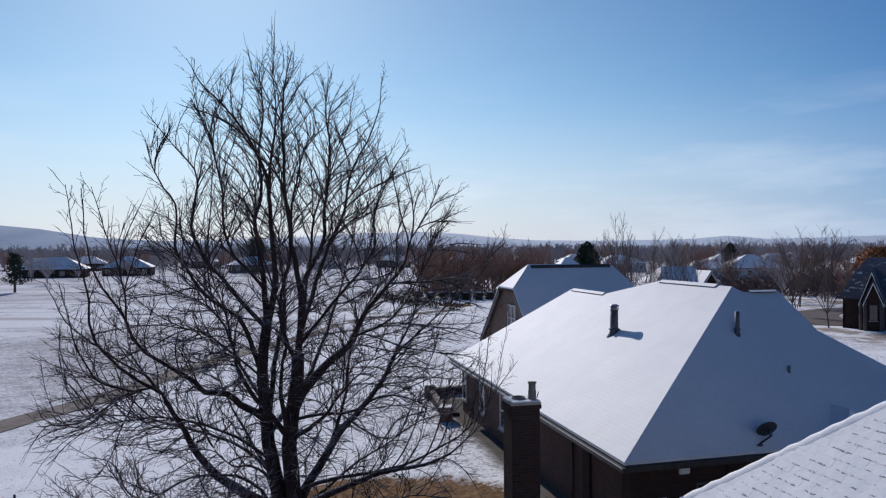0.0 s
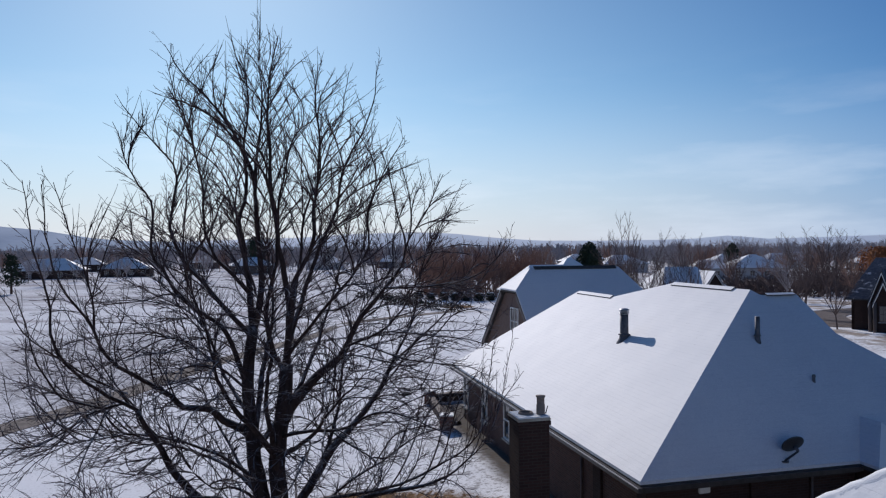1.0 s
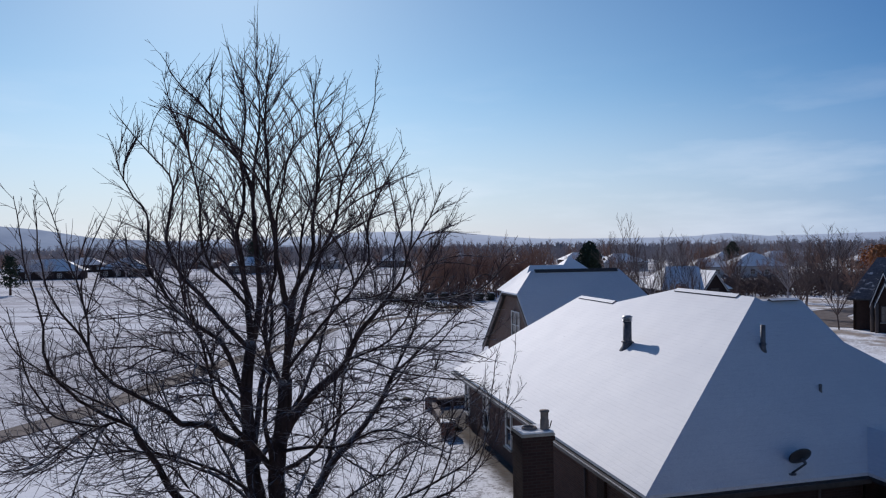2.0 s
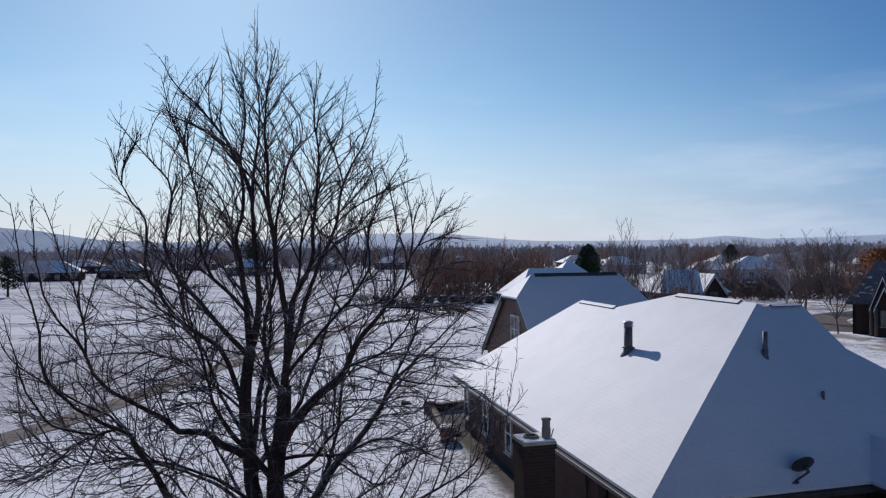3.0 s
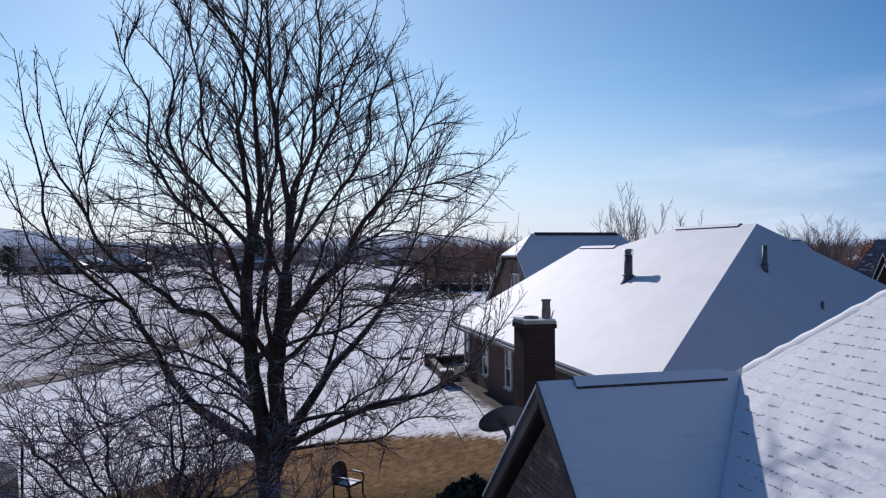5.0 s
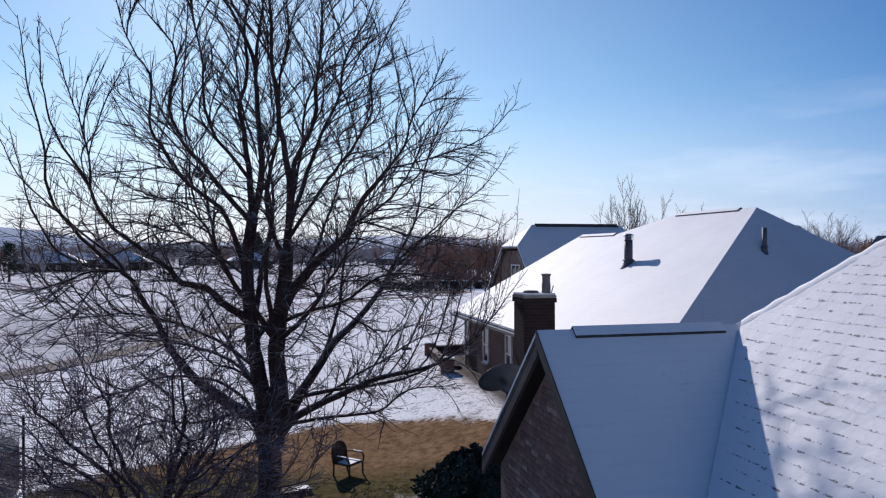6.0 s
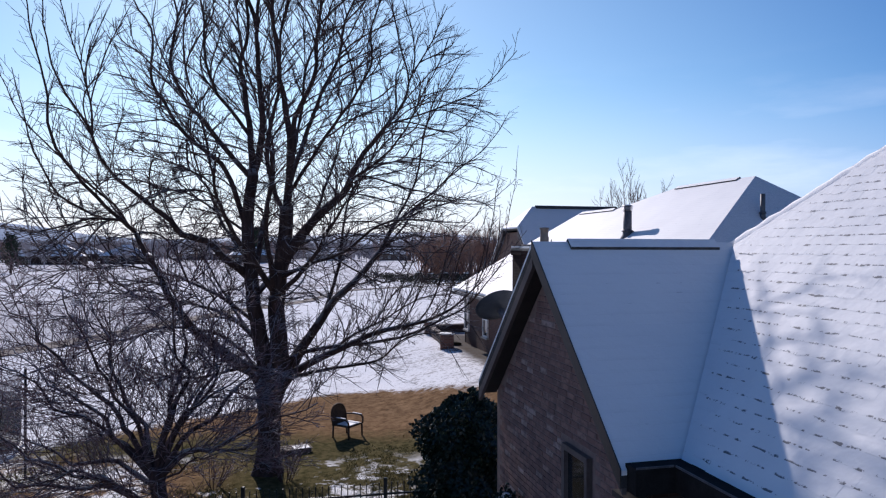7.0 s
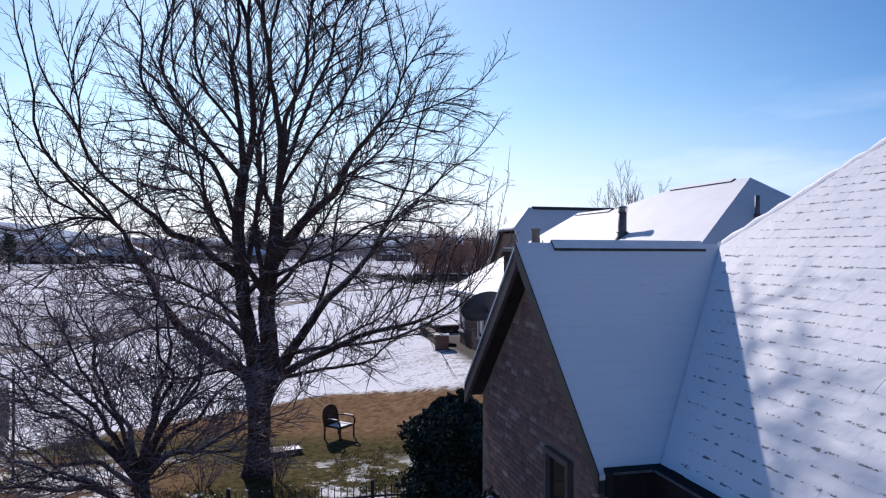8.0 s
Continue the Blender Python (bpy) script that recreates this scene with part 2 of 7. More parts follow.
    ey = k.math("ADD", ey, k.math("MULTIPLY", k.math("MAXIMUM", k.math("SUBTRACT", -3.5, x), 0.0), 0.19))
    rr = k.math("ADD", k.math("POWER", k.math("ABSOLUTE", ex), 3.0), k.math("POWER", k.math("ABSOLUTE", ey), 3.0))
    rr = k.math("ADD", rr, k.math("ADD", k.math("MULTIPLY", k.math("ADD", wob, wob2), 0.10), k.math("MULTIPLY", k.math("SUBTRACT", fine, 0.5), 1.7)))
    bare = k.ramp(rr, 1.10, 0.80)
    brown = k.mix(k.ramp(k.math("ADD", k.math("MULTIPLY", k.noise(3.2, 6, 0.7), 0.6), k.math("MULTIPLY", fine, 0.4)), 0.35, 0.65), (0.12, 0.072, 0.042), (0.29, 0.185, 0.105))
    moss = k.mix(k.ramp(k.noise(5, 6, 0.7), 0.35, 0.65), (0.05, 0.047, 0.022), (0.13, 0.108, 0.055))
    green = k.ramp(k.math("ADD", y, k.math("MULTIPLY", wob2, 0.8)), 22.6, 20.6)
    soil = k.mix(green, brown, moss)
    soil = k.mix(k.math("MULTIPLY", k.ramp(k.noise(6.0, 6, 0.75), 0.56, 0.66), 0.6), soil, (0.045, 0.034, 0.026))
    base = k.mix(bare, base, soil)
    # a bare patch before the row of shrubs
    qx, qy = k.math("DIVIDE", k.math("ADD", x, -3.0), 2.6), k.math("DIVIDE", k.math("ADD", y, -107.0), 4.0)
    spot = k.math("ADD", k.math("ADD", k.math("POWER", k.math("ABSOLUTE", qx), 2.0), k.math("POWER", k.math("ABSOLUTE", qy), 2.0)), k.math("MULTIPLY", wob2, 0.2))
    base = k.mix(k.ramp(spot, 1.1, 0.8), base, k.mix(k.ramp(fine, 0.4, 0.6), (0.16, 0.10, 0.06), (0.30, 0.20, 0.12)))
    # broken snow in the yard by the fence
    yard = k.math("MULTIPLY", k.ramp(k.math("ADD", y, wob2), 20.2, 18.0), k.ramp(x, -16.0, -13.0))
    ylev = k.math("ADD", k.math("MULTIPLY", k.noise(0.8, 6, 0.65), 0.6), k.math("MULTIPLY", k.noise(4.2, 5, 0.7), 0.4))
    ylev = k.math("SUBTRACT", ylev, k.ramp(x, -1.6, -3.4, 0.0, 0.075))
    ylev = k.math("ADD", ylev, k.ramp(x, -5.0, -6.8, 0.0, 0.11))
    ymix = k.mix(k.ramp(ylev, 0.49, 0.57), k.mix(k.ramp(x, -4.0, -6.0), moss, brown), snow)
    base = k.mix(yard, base, ymix)
    # the strip under the eaves of the neighbour's wall stays bare
    uu = k.math("ADD", k.math("MULTIPLY", x, 0.972), k.math("MULTIPLY", y, 0.2334))
    strip = k.math("MULTIPLY", k.ramp(k.math("ADD", uu, k.math("MULTIPLY", wob2, 0.25)), 8.1, 8.9), k.ramp(uu, 24.0, 22.0))
    near = k.math("MULTIPLY", strip, k.ramp(y, 40.0, 37.0))
    base = k.mix(k.math("MULTIPLY", near, 0.9), base, k.mix(k.ramp(fine, 0.4, 0.6), (0.055, 0.046, 0.036), (0.10, 0.08, 0.06)))
    k.color(base)
    h = k.math("ADD", k.math("MULTIPLY", fine, 0.5), k.math("ADD", k.math("MULTIPLY", mid, 0.8), k.math("MULTIPLY", streak, 0.4)))
    k.bump(h, 0.6, 0.06)
    return k.m


def melted_mat():
    """Blue-grey shingles from which most of the snow has gone, with scraps left in rows."""
    k = Mat("melted_roof", (0.08, 0.085, 0.105), 0.85, 0.0, 0.2)
    u = k.uv()
    rows = k.math("FRACT", k.math("DIVIDE", k.xyz(u)["Y"], 0.143))
    c = k.mix(k.ramp(k.noise(5.0, 5, 0.7), 0.35, 0.65), (0.062, 0.068, 0.088), (0.115, 0.122, 0.145))
    scraps = k.ramp(k.math("ADD", k.noise(1.1, 6, 0.7), k.math("MULTIPLY", k.noise(1.0, 3, 0.6, k.mapping((0.5, 3.0, 1), 0, u)), 0.25)), 0.69, 0.75)
    c = k.mix(k.math("MULTIPLY", scraps, 0.75), c, (0.62, 0.63, 0.66))
    c = k.mix(k.math("MULTIPLY", k.ramp(rows, 0.0, 0.2, 1.0, 0.0), 0.5), c, (0.04, 0.042, 0.05))
    k.color(c)
    k.bump(k.math("ADD", scraps, k.math("MULTIPLY", rows, 0.4)), 0.4, 0.03)
    return k.m


def tab_mat():
    """A shingle under snow: the face is white, the butt edge shows dark where the snow has slipped."""
    k = Mat("snowed_shingle", (0.72, 0.725, 0.735), 0.65, 0.0, 0.25)
    s = k.xyz(k.uv())
    big = k.noise(2.2, 4)
    fine = k.noise(16, 5)
    c = k.mix(k.ramp(big, 0.3, 0.75), (0.69, 0.70, 0.715), (0.75, 0.755, 0.76))
    slip = k.ramp(k.noise(11.0, 4, 0.7), 0.49, 0.56, 0.0, 0.85)
    butt = k.ramp(k.math("ADD", s["Y"], k.math("MULTIPLY", k.math("SUBTRACT", k.noise(34, 3), 0.5), 0.04)), 0.021, 0.008)
    c = k.mix(k.math("MULTIPLY", slip, butt), c, (0.035, 0.042, 0.058))
    k.color(c)
    k.bump(k.math("ADD", k.math("MULTIPLY", big, 1.5), k.math("MULTIPLY", fine, 0.2)), 0.22, 0.05)
    return k.m


M = {}
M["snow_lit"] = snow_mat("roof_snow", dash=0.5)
M["snow_dash_shaded"] = snow_mat("roof_snow_worn_shaded", dash=1.0)
M["snow_thin"] = snow_mat("roof_snow_thin", dash=0.8, thin=True)
M["snow_melted"] = melted_mat()
M["trough"] = plain_mat("dark_gutter_trough", (0.012, 0.011, 0.011), (0.022, 0.020, 0.020), 0.9, 0, 6, 0.2, 0.15)
M["snow"] = plain_mat("loose_snow", (0.69, 0.70, 0.715), (0.76, 0.765, 0.77), 0.65, 0, 6, 0.3, 0.25, 0.02)
M["tab"] = tab_mat()
M["shingle"] = plain_mat("dark_shingle", (0.035, 0.034, 0.036), (0.075, 0.07, 0.068), 0.9, 0, 9, 0.5)
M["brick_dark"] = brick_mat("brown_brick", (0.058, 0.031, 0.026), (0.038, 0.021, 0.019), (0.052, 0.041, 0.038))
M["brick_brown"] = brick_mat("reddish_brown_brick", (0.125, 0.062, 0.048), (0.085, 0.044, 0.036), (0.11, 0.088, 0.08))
M["brick_tan"] = brick_mat("tan_brick", (0.18, 0.105, 0.08), (0.125, 0.075, 0.06), (0.2, 0.165, 0.145))
M["brick_red"] = brick_mat("red_brick", (0.22, 0.085, 0.055), (0.15, 0.06, 0.045), (0.22, 0.18, 0.16))
M["mortar"] = plain_mat("mortar", (0.19, 0.135, 0.12), (0.25, 0.18, 0.16), 0.95, 0, 8, 0.4)
M["fascia"] = plain_mat("brown_fascia_paint", (0.085, 0.066, 0.064), (0.12, 0.095, 0.09), 0.55, 0, 3, 0.1)
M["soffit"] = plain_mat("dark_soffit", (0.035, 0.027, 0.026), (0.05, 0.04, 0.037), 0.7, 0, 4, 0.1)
M["trim_white"] = plain_mat("off_white_trim", (0.62, 0.60, 0.57), (0.72, 0.70, 0.67), 0.5, 0, 4, 0.1)
M["gutter"] = plain_mat("dark_gutter", (0.035, 0.03, 0.03), (0.06, 0.052, 0.05), 0.4, 0.2, 5, 0.1, 0.5)
M["glass"] = Mat("window_glass", (0.015, 0.018, 0.022), 0.06, 0.0, 0.9).m
M["metal"] = plain_mat("galvanised_flue", (0.30, 0.30, 0.31), (0.42, 0.42, 0.43), 0.45, 0.7, 7, 0.15)
M["metal_dull"] = plain_mat("dull_grey_pipe", (0.07, 0.07, 0.08), (0.13, 0.13, 0.145), 0.6, 0.3, 7, 0.15)
M["dish_dark"] = plain_mat("dark_dish", (0.035, 0.036, 0.042), (0.055, 0.056, 0.06), 0.5, 0.1, 5, 0.1)
M["dish_grey"] = plain_mat("grey_dish", (0.028, 0.033, 0.042), (0.045, 0.05, 0.06), 0.45, 0.1, 5, 0.1)
M["clay"] = plain_mat("clay_flue", (0.17, 0.14, 0.125), (0.24, 0.20, 0.175), 0.85, 0, 9, 0.3)
M["concrete"] = plain_mat("concrete", (0.30, 0.275, 0.24), (0.42, 0.385, 0.34), 0.85, 0, 2.2, 0.3)
M["path"] = plain_mat("cart_path_concrete", (0.085, 0.068, 0.062), (0.17, 0.14, 0.128), 0.9, 0, 1.2, 0.3)
M["iron"] = plain_mat("black_iron", (0.012, 0.012, 0.013), (0.022, 0.022, 0.023), 0.45, 0.3, 10, 0.15, 0.4)
M["wood_dark"] = plain_mat("dark_outdoor_wood", (0.05, 0.032, 0.024), (0.085, 0.055, 0.04), 0.7, 0, 8, 0.3)
M["board"] = plain_mat("weathered_board", (0.10, 0.08, 0.065), (0.16, 0.13, 0.105), 0.85, 0, 8, 0.3)
M["bark"] = bark_mat("dark_bark", (0.034, 0.021, 0.019), (0.076, 0.049, 0.044), 0.42)
M["twig"] = bark_mat("twig_bark", (0.044, 0.029, 0.030), (0.088, 0.058, 0.060), 0.42)
M["shrub_twig"] = bark_mat("shrub_twig_bark", (0.135, 0.078, 0.082), (0.23, 0.142, 0.148), 0.5)
M["shrub_bark"] = bark_mat("shrub_bark", (0.055, 0.034, 0.033), (0.105, 0.068, 0.066), 0.6)
# far twigs are lightened: the haze of distance is mixed into their grey
M["far_twig"] = plain_mat("far_hazed_twigs", (0.27, 0.245, 0.255), (0.36, 0.33, 0.34), 0.95, 0, 0.5, 0.0)
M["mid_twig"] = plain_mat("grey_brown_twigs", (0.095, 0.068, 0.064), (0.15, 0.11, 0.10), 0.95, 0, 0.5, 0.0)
M["lower_net"] = plain_mat("dark_net", (0.03, 0.03, 0.033), (0.05, 0.05, 0.054), 0.8, 0, 30, 0.2)
M["lower_net"].node_tree.nodes["Principled BSDF"].inputs["Alpha"].default_value = 0.8
M["far_brown"] = plain_mat("far_brown_twigs", (0.22, 0.125, 0.095), (0.33, 0.20, 0.15), 0.95, 0, 0.5, 0.0)
M["russet"] = plain_mat("russet_leaves", (0.25, 0.09, 0.035), (0.33, 0.13, 0.05), 0.9, 0, 2, 0.0)
M["holly"] = plain_mat("holly_leaf", (0.014, 0.021, 0.012), (0.032, 0.045, 0.023), 0.35, 0, 3, 0.1, 0.5)
M["conifer"] = plain_mat("conifer_needles", (0.018, 0.028, 0.016), (0.035, 0.05, 0.028), 0.8, 0, 2, 0.1)
M["hedge"] = plain_mat("dark_hedge", (0.03, 0.03, 0.02), (0.055, 0.05, 0.035), 0.9, 0, 3, 0.3)
M["wall_pale"] = plain_mat("pale_siding", (0.42, 0.40, 0.40), (0.50, 0.48, 0.48), 0.8, 0, 1, 0.1)
# both hills carry the blue-grey of distant haze in their base colour
M["hill"] = plain_mat("hazy_hill", (0.24, 0.32, 0.43), (0.30, 0.38, 0.50), 1.0, 0, 0.004, 0.0)
M["hill_far"] = plain_mat("far_hazy_hill", (0.50, 0.57, 0.66), (0.55, 0.62, 0.71), 1.0, 0, 0.004, 0.0)
M["netting"] = plain_mat("grey_net", (0.20, 0.205, 0.22), (0.28, 0.285, 0.30), 0.8, 0, 30, 0.2)
M["netting"].node_tree.nodes["Principled BSDF"].inputs["Alpha"].default_value = 0.3
M["ground"] = ground_mat()
M["grass"] = plain_mat("dry_grass", (0.20, 0.15, 0.06), (0.13, 0.13, 0.045), 0.9, 0, 0.8, 0.0)

# ---- builders ----
TH = radians(13.5)  # the houses stand turned by this from the axes
NV = Vector((math.cos(TH), math.sin(TH), 0))
DV = Vector((-math.sin(TH), math.cos(TH), 0))


def P(u, v, z):
    """A place in the houses' own grid: u across, v back, z up."""
    return NV * u + DV * v + Vector((0, 0, z))


def smooth(x, a, b):
    t = min(1.0, max(0.0, (x - a) / (b - a)))
    return t * t * (3 - 2 * t)


def height(x, y):
    """The lie of the land: the house plots stand a little above the lawn and the field."""
    u, v = NV.x * x + NV.y * y, DV.x * x + DV.y * y
    a = smooth(u, 3.6, 8.6) * smooth(v, 120, 60)
    b = smooth(y, 17.5, 12.0) * smooth(x, -2.5, 0.8)
    roll = 0.25 * math.sin(x * 0.045 + 1.0) * math.sin(y * 0.037) * smooth(y, 30, 60)
    return 0.85 * max(a, b) + roll * (1 - max(a, b))


def thing(name, at=(0, 0, 0), label="", category="", group="", kind=""):
    ob = new(name)
    ob.location = at
    ob.empty_display_size = 0.3
    return tagged(ob, label, category, group, kind)


def undo(parent):
    """What cancels a parent's place; parts are built in world coordinates."""
    return parent.matrix_basis.inverted() if parent.parent is None else Matrix.Identity(4)


def mesh_part(name, verts, faces, mat, parent=None, label="", uvs=None, flat=True):
    me = bpy.data.meshes.new(name)
    me.from_pydata([tuple(v) for v in verts], [], faces)
    for m in mat if isinstance(mat, (list, tuple)) else (mat,):
        me.materials.append(m)
    if uvs is not None:
        layer = me.uv_layers.new(name="UVMap")
        for li, loop in enumerate(me.loops):
            layer.data[li].uv = uvs[loop.vertex_index]
    if not flat:
        me.polygons.foreach_set("use_smooth", [True] * len(me.polygons))
    ob = new(name, me)
    if parent is not None:
        ob.parent = parent
        ob.matrix_parent_inverse = undo(parent)
    return tagged(ob, label)


def bm_part(name, bm, mat, parent=None, label="", flat=True):
    me = bpy.data.meshes.new(name)
    bm.to_mesh(me)
    bm.free()
    for m in mat if isinstance(mat, (list, tuple)) else (mat,):
        me.materials.append(m)
    if not flat:
        me.polygons.foreach_set("use_smooth", [True] * len(me.polygons))
    ob = new(name, me)
    if parent is not None:
        ob.parent = parent
        ob.matrix_parent_inverse = undo(parent)
    return tagged(ob, label)


def prism(name, top, down, mat, parent=None, label="", axis=None):
    """A slab: a polygon and its copy moved by the vector down. UV in metres: along axis, and up the slope."""
    top = [Vector(p) for p in top]
    nrm = (top[1] - top[0]).cross(top[2] - top[0]).normalized()
    a = (Vector(axis) if axis else (top[1] - top[0])).normalized()
    b = nrm.cross(a).normalized()
    if b.z < 0:
        b = -b
    verts = top + [p + Vector(down) for p in top]
    k = len(top)
    faces = [tuple(range(k)), tuple(range(2 * k - 1, k - 1, -1))]
    faces += [(i, k + i, k + (i + 1) % k, (i + 1) % k) for i in range(k)]
    uvs = [((p - top[0]).dot(a), (p - top[0]).dot(b) + 0.02) for p in verts]
    return mesh_part(name, verts, faces, mat, parent, label, uvs)


def box(name, c0, c1, mat, parent=None, label="", grid=False, bevel=0.0):
    """A box between two corners, in the houses' grid if grid is set. UV in metres on every side."""
    (a0, b0, z0), (a1, b1, z1) = c0, c1
    bm = bmesh.new()
    f = (lambda p: P(*p)) if grid else Vector
    vs = [bm.verts.new(f(p)) for p in ((a0, b0, z0), (a1, b0, z0), (a1, b1, z0), (a0, b1, z0), (a0, b0, z1), (a1, b0, z1), (a1, b1, z1), (a0, b1, z1))]
    for q in ((0, 3, 2, 1), (4, 5, 6, 7), (0, 1, 5, 4), (1, 2, 6, 5), (2, 3, 7, 6), (3, 0, 4, 7)):
        bm.faces.new([vs[i] for i in q])
    if bevel:
        bmesh.ops.bevel(bm, geom=list(bm.edges), offset=bevel, segments=2, affect="EDGES")
    layer = bm.loops.layers.uv.new("UVMap")
    for fc in bm.faces:
        n = fc.normal if fc.normal.length else Vector((0, 0, 1))
        bm.normal_update()
        n = fc.normal
        for lp in fc.loops:
            p = lp.vert.co
            if abs(n.z) > 0.7:
                lp[layer].uv = (p.x, p.y)
            elif abs(n.dot(NV)) > abs(n.dot(DV)):
                lp[layer].uv = (p.dot(DV), p.z)
            else:
                lp[layer].uv = (p.dot(NV), p.z)
    return bm_part(name, bm, mat, parent, label)


def rod(name, a, b, r0, r1, mat, parent=None, label="", sides=12, caps=True):
    a, b = Vector(a), Vector(b)
    bm = bmesh.new()
    q = (b - a).to_track_quat("Z", "Y").to_matrix().to_4x4()
    bmesh.ops.create_cone(bm, cap_ends=caps, segments=sides, radius1=r0, radius2=r1, depth=(b - a).length)
    bmesh.ops.transform(bm, matrix=Matrix.Translation((a + b) / 2) @ q, verts=bm.verts)
    return bm_part(name, bm, mat, parent, label, flat=sides < 8)


def lathe(name, at, profile, mat, parent=None, label="", sides=24, turn=None):
    """A turned body: profile rows of (radius, height)."""
    verts, faces = [], []
    m = (turn.to_4x4() if turn is not None else Matrix.Identity(4))
    for r, h in profile:
        for i in range(sides):
            t = 2 * math.pi * i / sides
            verts.append(Vector(at) + (m @ Vector((r * math.cos(t), r * math.sin(t), h))))
    for j in range(len(profile) - 1):
        for i in range(sides):
            k = (i + 1) % sides
            faces.append((j * sides + i, j * sides + k, (j + 1) * sides + k, (j + 1) * sides + i))
    return mesh_part(name, verts, faces, mat, parent, label, flat=False)


def roof_plane(parent, pts, snow, axis=None, label="", cover=0.085):
    """One slope: the shingled deck, and the snow that lies on it."""
    pts = [Vector(p) for p in pts]
    nrm = (pts[1] - pts[0]).cross(pts[2] - pts[0]).normalized()
    if nrm.z < 0:
        pts.reverse()
        nrm = -nrm
    deck = prism("roof", pts, (0, 0, -0.1), M["shingle"], parent, label or "dark shingled roof slope", axis)
    c = sum(pts, Vector()) / len(pts)
    top = [p + Vector((0, 0, cover)) for p in pts]
    prism("snow_layer", top, (0, 0, 0.004 - cover), snow, deck, "thin layer of snow", axis)
    return deck


def ridge_vent(parent, a, b, slope_a, slope_b, mat_top, wide=0.17, lift=0.12, side=None, thick=0.03):
    """A raised vent along a ridge, with the dark slot under its edges."""
    a, b = Vector(a), Vector(b)
    along = (b - a).normalized()
    across = Vector((-along.y, along.x, 0)) if side is None else side
    verts = []
    for p in (a, b):
        verts += [p + across * wide + Vector((0, 0, lift - wide * slope_a)), p + Vector((0, 0, lift)), p - across * wide + Vector((0, 0, lift - wide * slope_b))]
    verts += [v + Vector((0, 0, -thick)) for v in verts]
    faces = [(0, 1, 4, 3), (1, 2, 5, 4), (6, 9, 10, 7), (7, 10, 11, 8), (0, 3, 9, 6), (2, 8, 11, 5), (0, 6, 7, 1), (1, 7, 8, 2), (3, 4, 10, 9), (4, 5, 11, 10)]
    ob = mesh_part("ridge_vent", verts, faces, [M["shingle"], mat_top], parent, "raised ridge vent")
    if mat_top is not M["shingle"]:
        for i in (0, 1):
            ob.data.polygons[i].material_index = 1
    return ob


def wall_poly(name, pts, thick, mat, parent, label=""):
    """An upright wall with any outline; UV in metres."""
    pts = [Vector(p) for p in pts]
    along = Vector((pts[1].x - pts[0].x, pts[1].y - pts[0].y, 0)).normalized()
    verts = pts + [p + Vector(thick) for p in pts]
    k = len(pts)
    faces = [tuple(range(k)), tuple(range(2 * k - 1, k - 1, -1))] + [(i, k + i, k + (i + 1) % k, (i + 1) % k) for i in range(k)]
    uvs = [(p.dot(along), p.z) for p in verts]
    return mesh_part(name, verts, faces, mat, parent, label, uvs)


def window_part(parent, centre, out, wide, high, frame_mat, panes=(1, 2), sill=True, depth=0.07, blind=None):
    """A window: frame, panes and sill, with its outer face turned to out."""
    out = Vector(out).normalized()
    side = Vector((-out.y, out.x, 0))
    up = Vector((0, 0, 1))
    c = Vector(centre)

    def bar(bm, s0, s1, z0, z1, d0, d1):
        vs = []
        for dd in (d0, d1):
            for s, z in ((s0, z0), (s1, z0), (s1, z1), (s0, z1)):
                vs.append(bm.verts.new(c + side * s + up * z + out * dd))
        for q in ((0, 1, 2, 3), (7, 6, 5, 4), (0, 4, 5, 1), (1, 5, 6, 2), (2, 6, 7, 3), (3, 7, 4, 0)):
            bm.faces.new([vs[i] for i in q])

    w, h, f = wide / 2, high / 2, 0.06
    bm = bmesh.new()
    rings = []
    for a, b, dd in ((w, h, -0.02), (w, h, depth), (w - f, h - f, depth), (w - f, h - f, -0.02)):
        rings.append([bm.verts.new(c + side * s + up * z + out * dd) for s, z in ((-a, -b), (a, -b), (a, b), (-a, b))])
    for r0, r1 in zip(rings, rings[1:] + rings[:1]):
        for i in range(4):
            bm.faces.new((r0[i], r0[(i + 1) % 4], r1[(i + 1) % 4], r1[i]))
    win = bm_part("window", bm, frame_mat, parent, "framed window in the brick wall")
    for i in range(1, panes[0]):
        x = -w + wide * i / panes[0]
        bm = bmesh.new()
        bar(bm, x - 0.02, x + 0.02, -h + f, h - f, 0.0, depth - 0.015)
        bm_part("mullion", bm, frame_mat, win)
    for i in range(1, panes[1]):
        z = -h + high * i / panes[1]
        bm = bmesh.new()
        bar(bm, -w + f, w - f, z - 0.025, z + 0.025, 0.0, depth - 0.01)
        bm_part("glazing_bar", bm, frame_mat, win)
    bm = bmesh.new()
    bar(bm, -w + f, w - f, -h + f, h - f, 0.012, 0.022)
    bm_part("pane", bm, M["glass"] if blind is None else blind, win, "glass pane")
    if sill:
        bm = bmesh.new()
        bar(bm, -w - 0.06, w + 0.06, -h - 0.07, -h, -0.02, depth + 0.05)
        bm_part("sill", bm, M["concrete"], win, "pale sill")
    return win


